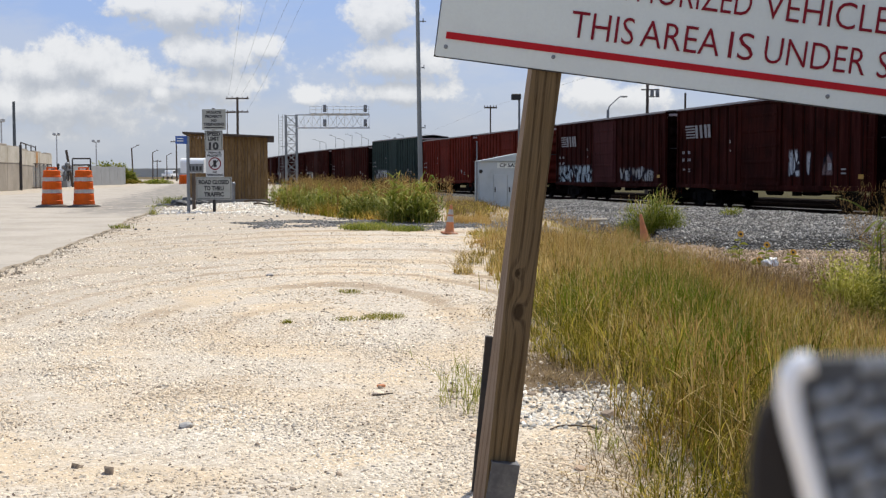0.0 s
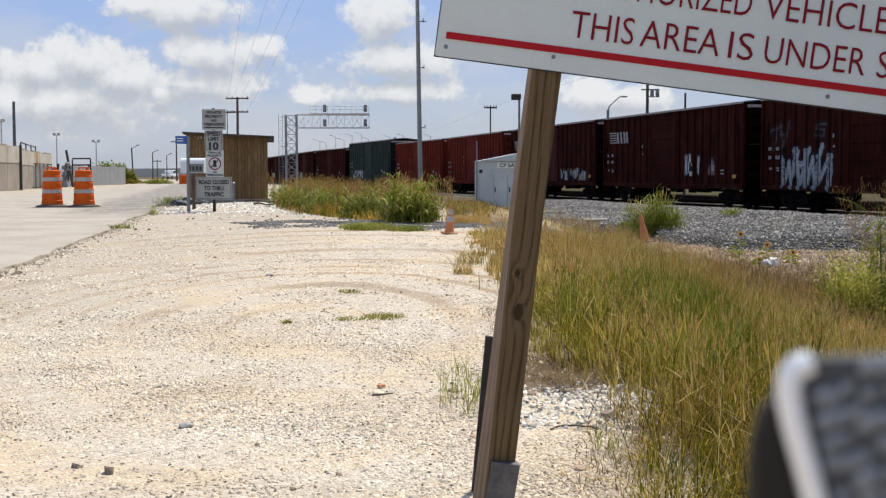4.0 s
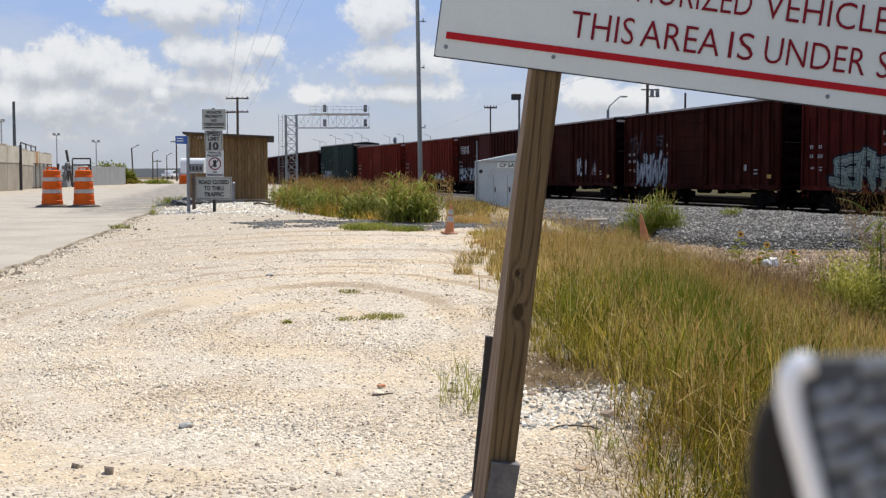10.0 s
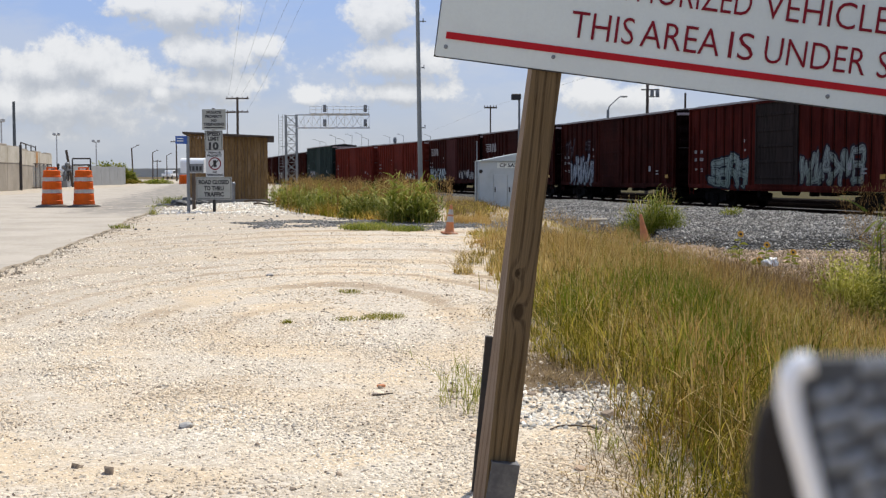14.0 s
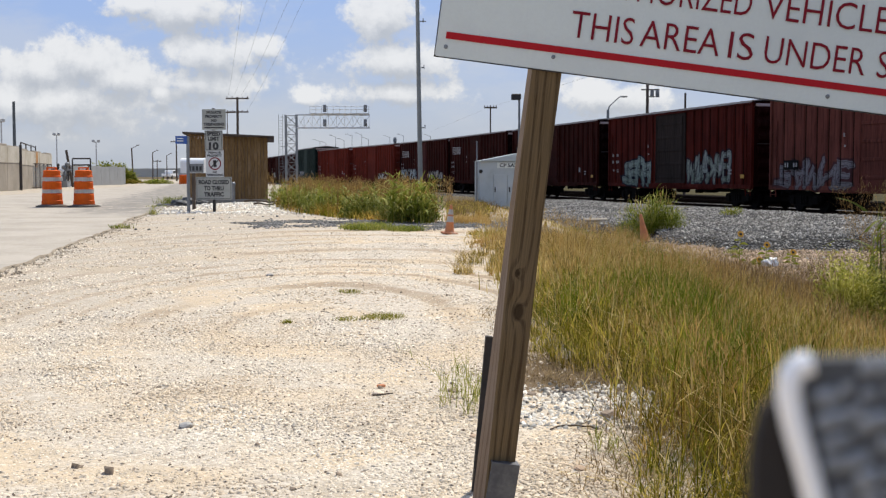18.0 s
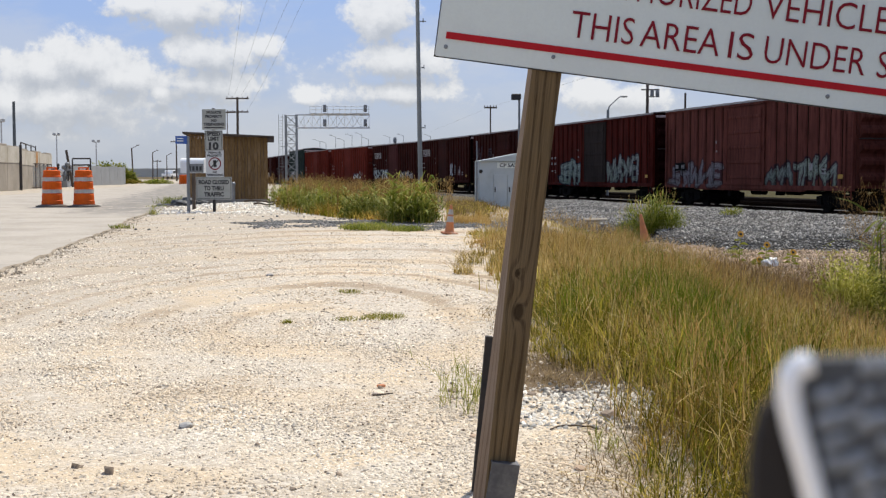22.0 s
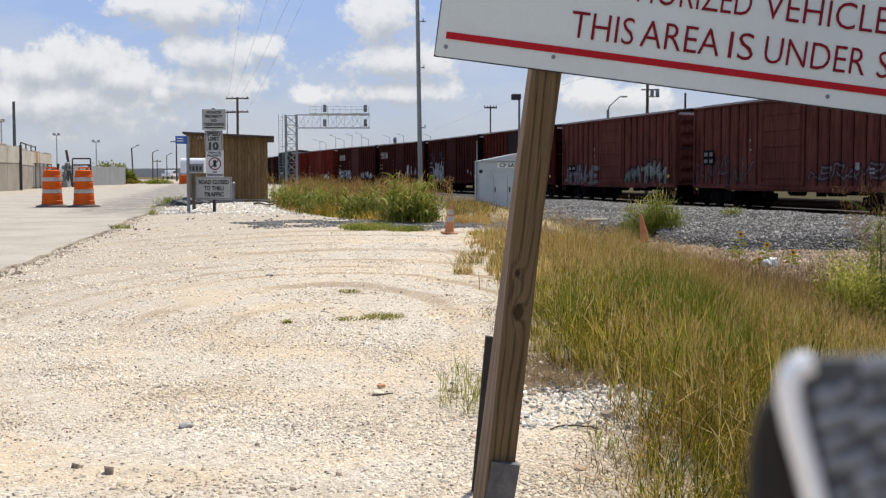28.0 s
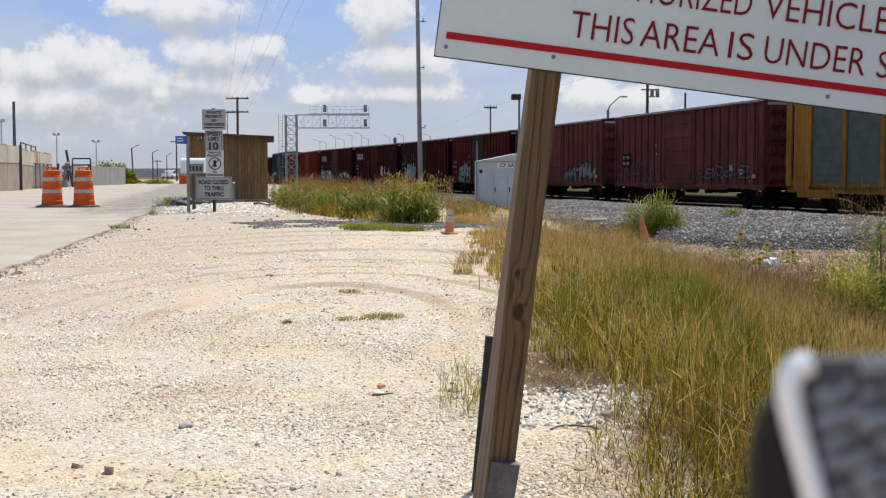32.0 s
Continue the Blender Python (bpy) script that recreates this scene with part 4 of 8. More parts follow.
def shared(key, make, mat, smooth=False):
    if key not in SHARED:
        bm = bmesh.new()
        make(bm)
        SHARED[key] = mesh_of(bm, key, mat, smooth)
    return SHARED[key]


def end_panel(bm):
    box(bm, -0.03, 0.03, -1.42, 1.42, SILL + 0.1, EAVE - 0.02)


def end_rib(bm):
    """One heavy horizontal corrugation of an end."""
    v = []
    for y in (-1.3, 1.3):
        v.append([bm.verts.new((0.03, y, -0.23)), bm.verts.new((0.14, y * 0.97, -0.07)), bm.verts.new((0.14, y * 0.97, 0.07)), bm.verts.new((0.03, y, 0.23))])
    for i in range(3):
        bm.faces.new((v[0][i], v[1][i], v[1][i + 1], v[0][i + 1]))
    bm.faces.new(v[0])
    bm.faces.new(v[1])


def rib(bm):
    """A hat-section outside post with sloped flanks."""
    z0, z1 = SILL + 0.16, EAVE - 0.1
    ring = []
    for z in (z0, z1):
        ring.append([bm.verts.new((x, y, z)) for x, y in ((-0.075, 0), (-0.045, 0.07), (0.045, 0.07), (0.075, 0))])
    for i in range(3):
        bm.faces.new((ring[0][i], ring[0][i + 1], ring[1][i + 1], ring[1][i]))
    bm.faces.new(ring[0])
    bm.faces.new(ring[1])


def rib_shade(bm):
    """A thin dark strip beside a rib that stands in for its shadow."""
    box(bm, -0.022, 0.022, 0.0, 0.008, SILL + 0.18, EAVE - 0.12)


def ladder(bm):
    for x in (-0.2, 0.2):
        box(bm, x - 0.02, x + 0.02, 0.03, 0.07, SILL - 0.3, EAVE - 0.9)
    for k in range(7):
        z = SILL - 0.2 + k * 0.42
        tube(bm, (-0.2, 0.06, z), (0.2, 0.06, z), 0.014, seg=6)


def wheelset(bm):
    for s in (-1, 1):
        m = Matrix.Translation((0, 0.75 * s, 0)) @ pose(0, 0, 0, 90)
        bmesh.ops.create_cone(bm, cap_ends=True, segments=24, radius1=0.42, radius2=0.42, depth=0.10, matrix=m)
        m = Matrix.Translation((0, 0.69 * s, 0)) @ pose(0, 0, 0, 90)
        bmesh.ops.create_cone(bm, cap_ends=True, segments=24, radius1=0.445, radius2=0.445, depth=0.03, matrix=m)
        m = Matrix.Translation((0, 0.84 * s, 0)) @ pose(0, 0, 0, 90)
        bmesh.ops.create_cone(bm, cap_ends=True, segments=12, radius1=0.12, radius2=0.12, depth=0.12, matrix=m)
        for k in range(3):
            a = 2 * math.pi * k / 3
            box(bm, 0.25 * math.cos(a) - 0.03, 0.25 * math.cos(a) + 0.03, s * 0.8 - 0.02, s * 0.8 + 0.02, 0.25 * math.sin(a) - 0.03, 0.25 * math.sin(a) + 0.03)
    tube(bm, (0, -0.7, 0), (0, 0.7, 0), 0.08, seg=10)


def side_frame(bm):
    """The cast arch of a three-piece truck."""
    pts = ((-1.15, 0.42), (-1.15, 0.62), (-0.75, 0.66), (-0.4, 0.78), (0.4, 0.78), (0.75, 0.66), (1.15, 0.62), (1.15, 0.42), (0.8, 0.42), (0.45, 0.22), (-0.45, 0.22), (-0.8, 0.42))
    lo = [bm.verts.new((x, -0.08, z)) for x, z in pts]
    hi = [bm.verts.new((x, 0.08, z)) for x, z in pts]
    bm.faces.new(lo)
    bm.faces.new(hi)
    for i in range(12):
        bm.faces.new((lo[i], lo[(i + 1) % 12], hi[(i + 1) % 12], hi[i]))
    for x in (-0.17, 0.0, 0.17):
        tube(bm, (x, 0.1, 0.3), (x, 0.1, 0.62), 0.065, seg=8)
    for x in (-0.87, 0.87):
        box(bm, x - 0.14, x + 0.14, -0.1, 0.14, 0.3, 0.58)


def bolster(bm):
    box(bm, -0.2, 0.2, -1.05, 1.05, 0.42, 0.7, 0.04)
    bmesh.ops.create_cone(bm, cap_ends=True, segments=16, radius1=0.3, radius2=0.3, depth=0.16, matrix=Matrix.Translation((0, 0, 0.78)))


def rigging(bm):
    """Brake beams, rods and spring plank between the wheels."""
    for x in (-0.45, 0.45):
        box(bm, x - 0.12, x + 0.12, -0.62, 0.62, 0.2, 0.62, 0.03)
    box(bm, -0.6, 0.6, -0.5, 0.5, 0.16, 0.5, 0.03)
    for x in (-1.32, 1.32):
        box(bm, x - 0.05, x + 0.05, -0.6, 0.6, 0.3, 0.6, 0.02)
    for y in (-0.35, 0.35):
        tube(bm, (-1.35, y, 0.48), (1.35, y, 0.48), 0.035, seg=6)


def coupler(bm):
    box(bm, -0.1, 0.62, -0.09, 0.09, 0.68, 0.88, 0.02)
    box(bm, 0.62, 0.93, -0.17, 0.15, 0.66, 0.92, 0.05)
    box(bm, 0.2, 0.3, -0.25, 0.25, 0.6, 0.96, 0.02)
    tube(bm, (0.2, 0.35, 0.72), (0.8, 0.3, 0.38), 0.025, seg=6)


ROOF_STEP = (2 * HALF + 0.08) / 16


def roof_sheet(bm):
    """One bay of the roof: two slopes and a standing seam."""
    x1 = ROOF_STEP
    ridge = [bm.verts.new((x, 0, EAVE + 0.16)) for x in (0, x1)]
    for s in (-1, 1):
        eave = [bm.verts.new((x, s * 1.58, EAVE + 0.005)) for x in (0, x1)]
        low = [bm.verts.new((x, s * 1.58, EAVE - 0.05)) for x in (0, x1)]
        bm.faces.new((ridge[0], ridge[1], eave[1], eave[0]))
        bm.faces.new((eave[0], eave[1], low[1], low[0]))
        a = [bm.verts.new((x, y, z)) for x, y, z in ((-0.04, 0, EAVE + 0.20), (0.04, 0, EAVE + 0.20), (0.04, s * 1.57, EAVE + 0.045), (-0.04, s * 1.57, EAVE + 0.045))]
        b = [bm.verts.new((q.co.x, q.co.y, q.co.z - 0.05)) for q in a]
        bm.faces.new(a)
        for k in range(4):
            bm.faces.new((a[k], a[(k + 1) % 4], b[(k + 1) % 4], b[k]))


TRUCKS = []


def add_trucks(root, xs_at, half_len):
    for x in xs_at:
        tr = part("truck", shared("bolster", bolster, TRUCK_IRON), TRUCK_IRON, root, "dark cast-steel truck", pose(x, 0, 0))
        for s in (-1, 1):
            part("side_frame", shared("side_frame", side_frame, TRUCK_IRON), TRUCK_IRON, tr, at=pose(0, 1.0 * s, 0, 0, 0, 0 if s > 0 else 180))
        part("brake_rigging", shared("rigging", rigging, TRUCK_IRON), TRUCK_IRON, tr)
        for ax in (-0.87, 0.87):
            w = part("wheelset", shared("wheelset", wheelset, TRUCK_IRON), TRUCK_IRON, tr, at=pose(ax, 0, 0.42))
            TRUCKS.append((w, ax))
    for s in (0, 180):
        part("coupler", shared("coupler", coupler, TRUCK_IRON), TRUCK_IRON, root, at=pose(half_len * (1 if s == 0 else -1), 0, 0, 0, 0, s))


def plate(root, x, z, w, h, mat, y=1.53, name="stencil"):
    """A painted mark as thin as paint on the near side."""
    bm = bmesh.new()
    box(bm, x - w / 2, x + w / 2, y, y + 0.004, z - h / 2, z + h / 2)
    part(name, bm, mat, root)


def boxcar(label, base, worn, tags=(), door=None, rust=0.5, ribs=7, logo=False, board=None):
    end_shade = worn[0] < 0.08  # darker cars have the deep shade on their ends put into the paint
    root = thing("boxcar", Matrix.Identity(4), label, "boxcar", "freight train")
    ahead = tuple(g for g in tags if (g[1] if isinstance(g[0], tuple) else g[0]) > 0)
    paint = car_paint("car_paint", base, worn, root, ahead, rust)
    rear_paint = car_paint("rear_paint", base, worn, root, tuple(g for g in tags if g not in ahead), rust)
    end_paint = car_paint("end_paint", *(2 * (tuple(c * (0.3 if end_shade else 1.0) for c in worn),)), root, (), 0.45)
    door_paint = paint if door is None else car_paint("door_paint", door, tuple(c * 0.8 for c in door), root, (), 0.6)

    def side_sheet(bm):
        box(bm, 0, HALF, 1.44, 1.48, SILL, EAVE)

    def rear_sheet(bm):
        box(bm, -HALF, 0, 1.44, 1.48, SILL, EAVE)

    def floor_plate(bm):
        box(bm, -HALF, HALF, -1.44, 1.44, SILL + 0.1, SILL + 0.16)

    for s in (0, 180):
        part("side_wall", shared("side_sheet", side_sheet, paint), paint, root, at=pose(0, 0, 0, 0, 0, s))
        part("side_wall", shared("rear_sheet", rear_sheet, paint), rear_paint, root, at=pose(0, 0, 0, 0, 0, s))
    part("floor", shared("floor_plate", floor_plate, paint), paint, root)
    for k in range(16):
        part("roof_panel", shared("roof_panel", roof_sheet, ROOF_METAL), ROOF_METAL, root, "galvanised roof panel with rust" if k == 0 else "", pose(-HALF - 0.04 + k * ROOF_STEP, 0, 0))

    def low_chord(bm):
        box(bm, -HALF, HALF, 1.48, 1.57, SILL, SILL + 0.17, 0.01)

    def top_chord(bm):
        box(bm, -HALF, HALF, 1.48, 1.56, EAVE - 0.11, EAVE, 0.01)

    def corner_post(bm):
        box(bm, HALF - 0.1, HALF, 1.48, 1.56, SILL + 0.17, EAVE - 0.11)

    for s in (0, 180):
        part("bottom_chord", shared("low_chord", low_chord, paint), paint, root, at=pose(0, 0, 0, 0, 0, s))
        part("top_chord", shared("top_chord", top_chord, paint), paint, root, at=pose(0, 0, 0, 0, 0, s))
        part("corner_post", shared("corner_post", corner_post, paint), paint, root, at=pose(0, 0, 0, 0, 0, s))
        part("corner_post", shared("corner_post", corner_post, paint), paint, root, at=pose(-2 * HALF + 0.1 if s == 0 else 2 * HALF - 0.1, 0, 0, 0, 0, s))

    def skirt(bm):
        for s in (1,):
            v = [bm.verts.new((x, s * 1.5, z)) for x, z in ((-4.9, SILL), (4.9, SILL), (4.6, SILL - 0.07), (-4.6, SILL - 0.07))]
            w = [bm.verts.new((q.co.x, s * 1.53, q.co.z)) for q in v]
            bm.faces.new(v)
            bm.faces.new(w)
            for i in range(4):
                bm.faces.new((v[i], v[(i + 1) % 4], w[(i + 1) % 4], w[i]))

    for s in (0, 180):
        part("side_sill", shared("skirt", skirt, paint), paint, root, at=pose(0, 0, 0, 0, 0, s))
        e = part("end_wall", shared("end_panel", end_panel, paint), end_paint, root, at=pose(HALF * (1 if s == 0 else -1), 0, 0, 0, 0, s))
        for k in range(6):
            part("end_rib", shared("end_rib", end_rib, paint), end_paint, e, at=pose(0, 0, SILL + 0.45 + k * 0.57))
    rib_mesh = shared("rib", rib, paint)
    d0, d1 = 1.75, -1.6  # the door's edges
    gaps = [(HALF - 0.1, d0, ribs), (d1, -HALF + 0.1, ribs)]
    for s in (0, 180):
        for a, b, n in gaps:
            for k in range(1, n + 1):
                x = a + (b - a) * k / (n + 0.6 if a > 0 else n + 1)
                if s == 0:
                    part("rib_shade", shared("rib_shade", rib_shade, SHADE_BLACK), SHADE_BLACK, root, at=pose(x - 0.10, 1.48, 0))
                part("side_post", rib_mesh, paint if x > 0 else rear_paint, root, at=pose(x if s == 0 else -x, 1.48 if s == 0 else -1.48, 0, 0, 0, s))

    def door_leaf(bm):
        box(bm, d1, d0, 1.50, 1.55, SILL + 0.2, EAVE - 0.16, 0.01)

    def door_rib(bm):
        box(bm, d1 + 0.1, d0 - 0.1, 1.55, 1.58, -0.06, 0.06, 0.012)

    def lock_bar(bm):
        tube(bm, (0, 1.6, SILL + 0.3), (0, 1.6, EAVE - 0.3), 0.022, seg=6)

    def door_track(bm):
        box(bm, d1 - 0.05, d0 + 0.05, 1.50, 1.62, -0.02, 0.02)

    for s in (0, 180):
        d = part("door", shared("door_leaf", door_leaf, paint), door_paint, root, "ribbed sliding door", pose(0, 0, 0, 0, 0, s))
        for k in range(5):
            part("door_rib", shared("door_rib", door_rib, paint), door_paint, d, at=pose(0, 0, SILL + 0.5 + k * 0.64))
        for x in (d0 - 0.2, d1 + 0.2):
            part("lock_bar", shared("lock_bar", lock_bar, paint), door_paint, d, at=pose(x, 0, 0))
        for z in (SILL + 0.19, EAVE - 0.135):
            part("door_track", shared("door_track", door_track, paint), paint, root, at=pose(0, 0, z, 0, 0, s))
    for x, s in ((HALF - 0.3, 0), (-HALF + 0.3, 0), (HALF - 0.3, 180), (-HALF + 0.3, 180)):
        part("ladder", shared("ladder", ladder, paint), paint, root, at=pose(x, 1.48 if s == 0 else -1.48, 0, 0, 0, s))

    def under(bm):
        box(bm, -HALF, HALF, -0.2, 0.2, SILL - 0.05, SILL + 0.1)
        for x in (-3.5, -1.2, 1.2, 3.5):
            box(bm, x - 0.08, x + 0.08, -1.4, 1.4, SILL - 0.05, SILL + 0.1)
        tube(bm, (-0.5, 0.85, 0.74), (0.5, 0.85, 0.74), 0.14, seg=12)
        box(bm, 1.7, 2.0, 0.9, 1.3, 0.52, SILL, 0.03)
        tube(bm, (1.85, 1.1, 0.66), (1.85, 1.1, 0.40), 0.06, seg=8)
        box(bm, -1.9, -1.6, 0.7, 1.0, 0.6, SILL, 0.02)
        box(bm, -2.9, -2.0, 0.4, 0.8, 0.62, SILL, 0.06)
        tube(bm, (-4.4, 0.5, 0.72), (-2.9, 0.6, 0.72), 0.05, seg=6)
        tube(bm, (-HALF, 0.9, 0.79), (HALF, 0.9, 0.79), 0.02, seg=6)

    part("underframe", shared("under", under, TRUCK_IRON), TRUCK_IRON, root)
    add_trucks(root, (HALF - 1.95, -HALF + 1.95), HALF)
    # stencilled data, kept as bars
    left = () if board else ((7.25, 2.5, 0.09, 0.14), (7.12, 2.5, 0.09, 0.14), (6.65, 2.5, 0.09, 0.14), (6.52, 2.5, 0.09, 0.14), (7.25, 2.15, 0.09, 0.14), (7.12, 2.15, 0.09, 0.14), (6.7, 2.15, 0.09, 0.14), (6.58, 2.15, 0.09, 0.14), (6.46, 2.15, 0.09, 0.14), (7.1, 1.7, 0.22, 0.08), (6.55, 1.72, 0.22, 0.05), (6.55, 1.62, 0.22, 0.05))
    for x, z, w, h in (*left, (2.6, 2.9, 0.10, 0.14), (2.55, 2.5, 0.12, 0.08),
                       (-6.1, 1.65, 0.3, 0.06), (-6.1, 1.5, 0.3, 0.06), (-5.2, 1.75, 0.24, 0.26)):
        plate(root, x, z, w, h, STENCIL, 1.568)
    plate(root, -7.2, 1.38, 0.32, 0.16, MARK_YELLOW, 1.568)
    if board:
        x0, x1, z0, z1 = board
        plate(root, (x0 + x1) / 2, (z0 + z1) / 2, x1 - x0, z1 - z0, BLACK_PLATE, 1.568, "number_patch")
        rows = (0.72, 0.25) if z1 - z0 > 0.5 else (0.5,)
        for f in rows:
            for x in (x0 + 0.14, x0 + 0.32, x1 - 0.32, x1 - 0.14):
                plate(root, x, z0 + f * (z1 - z0), 0.1, 0.17, STENCIL, 1.574)

    def end_trim(bm):
        box(bm, -HALF - 0.1, -HALF - 0.03, -1.4, 1.4, EAVE - 0.22, EAVE - 0.1, 0.01)

    def grab_bar(bm):
        tube(bm, (-HALF - 0.16, -1.3, 2.75), (-HALF - 0.16, 1.3, 2.75), 0.025, seg=6)
        for y in (-1.3, 1.3):
            tube(bm, (-HALF - 0.16, y, 2.75), (-HALF - 0.02, y, 2.75), 0.02, seg=6)

    part("end_trim", shared("end_trim", end_trim, END_TRIM), END_TRIM, root, "pale trim under the end of the roof")
    part("grab_bar", shared("grab_bar", grab_bar, DARK_STEEL), DARK_STEEL, root)
    if logo:
        for k in range(5):
            plate(root, 6.55 - k * 0.03, 3.70 - k * 0.13, 0.95, 0.065, STENCIL, 1.568, "logo_bar")
        for x in (5.8, 5.35, 4.9, 4.55):
            bm = bmesh.new()
            v = [bm.verts.new((x + a, 1.572, 3.43 + b)) for a, b in ((-0.14, -0.30), (0.10, -0.30), (0.22, 0.30), (-0.04, 0.30))]
            bm.faces.new(v)
            part("logo_block", bm, STENCIL, root)
    return root


def autorack():
    """A tall covered auto carrier: yellow frame round galvanised perforated panels."""
    root = thing("autorack_car", Matrix.Identity(4), "yellow auto-carrier car with galvanised side panels", "autorack", "freight train")
    yellow = car_paint("rack_yellow", (0.34, 0.155, 0.028), (0.25, 0.11, 0.022), root, (), 0.5)
    half = 13.4
    top = 5.6
    bm = bmesh.new()
    box(bm, -half, half, -1.45, 1.45, 0.75, 1.05, 0.02)
    for s in (-1, 1):
        box(bm, -half, half, s * 1.40, s * 1.45, 0.8, 1.2, 0.01)
        box(bm, -half, half, s * 1.45, s * 1.53, top - 0.25, top, 0.01)
    part("deck_frame", bm, yellow, root)
    edges = [half - 1.75 - k * 2.335 for k in range(11)]
    for s in (-1, 1):
        for e in (-1, 1):
            bm = bmesh.new()
            box(bm, e * (half - 0.02), e * (half - 0.42), s * 1.44, s * 1.53, 1.0, top - 0.2, 0.02)
            part("end_post", bm, yellow, root)
            bm = bmesh.new()
            box(bm, e * (half - 0.62), e * (half - 1.75), s * 1.46, s * 1.54, 0.75, top - 0.2, 0.03)
            gusset = part("end_panel", bm, yellow, root)
            bm = bmesh.new()
            box(bm, e * (half - 0.85), e * (half - 0.90), s * 1.54, s * 1.57, 1.3, top - 0.4, 0.01)
            part("stiffener", bm, yellow, gusset)
            bm = bmesh.new()
            box(bm, e * (half - 0.9), e * (half - 3.6), s * 1.47, s * 1.535, 0.55, 0.86, 0.03)
            part("side_sill", bm, yellow, root)
        for k, x in enumerate(edges):
            bm = bmesh.new()
            box(bm, x - 0.11, x + 0.11, s * 1.46, s * 1.55, 1.0, top - 0.2, 0.01)
            part("rack_post", bm, yellow, root)
            if k < 10:
                bm = bmesh.new()
                old = None
                for j in range(33):
                    row = [bm.verts.new((q, s * (1.457 + 0.005 * (j % 2)), 1.12 + j * 0.129)) for q in (x - 2.225, x - 0.11)]
                    if old:
                        bm.faces.new((old[0], old[1], row[1], row[0]))
                    old = row
                part("side_panel", bm, PANEL_GALV, root, "grey galvanised perforated panel")
    bm = bmesh.new()
    n = 10
    for k in range(n):
        y0, y1 = -1.5 + 3.0 * k / n, -1.5 + 3.0 * (k + 1) / n
        z0, z1 = (top + 0.3 * (1 - (y / 1.5) ** 2) for y in (y0, y1))
        bm.faces.new([bm.verts.new(c) for c in ((-half, y0, z0), (half, y0, z0), (half, y1, z1), (-half, y1, z1))])
    part("roof", bm, ROOF_METAL, root)
    for s in (-1, 1):
        bm = bmesh.new()
        box(bm, s * (half - 0.55) - 0.04, s * (half - 0.55) + 0.04, -1.4, 1.4, 1.0, top)
        for k in range(6):
            y = -1.25 + k * 0.5
            box(bm, s * (half - 0.51), s * (half - 0.46), y - 0.05, y + 0.05, 1.1, top - 0.1)
        # the door is coloured near-black to give the shade behind the end posts
        part("end_door", bm, SHADE_BLACK, root, "near-black end door with the gap's shade in its colour")
    add_trucks(root, (half - 3.0, -half + 3.0), half)
    return root


PANEL_GALV = material("rack_panel", (0.105, 0.122, 0.098), (0.075, 0.09, 0.07), 0.8, 2.0, 0.0, bump=0.1, grain=50)
BROWN, BROWN2 = (0.046, 0.0078, 0.0048), (0.021, 0.0044, 0.003)
PLUM, PLUM2 = (0.150, 0.046, 0.034), (0.105, 0.034, 0.025)
BRIGHT, BRIGHT2 = (0.085, 0.012, 0.0075), (0.05, 0.0085, 0.006)
PALE, BLUE, MINT = (0.55, 0.55, 0.55), (0.25, 0.32, 0.5), (0.26, 0.31, 0.265)
VIVID, VIVID2 = (0.145, 0.020, 0.011), (0.095, 0.015, 0.009)
CARS = []


def add_car(front, car, half):
    CARS.append((front, car, half))


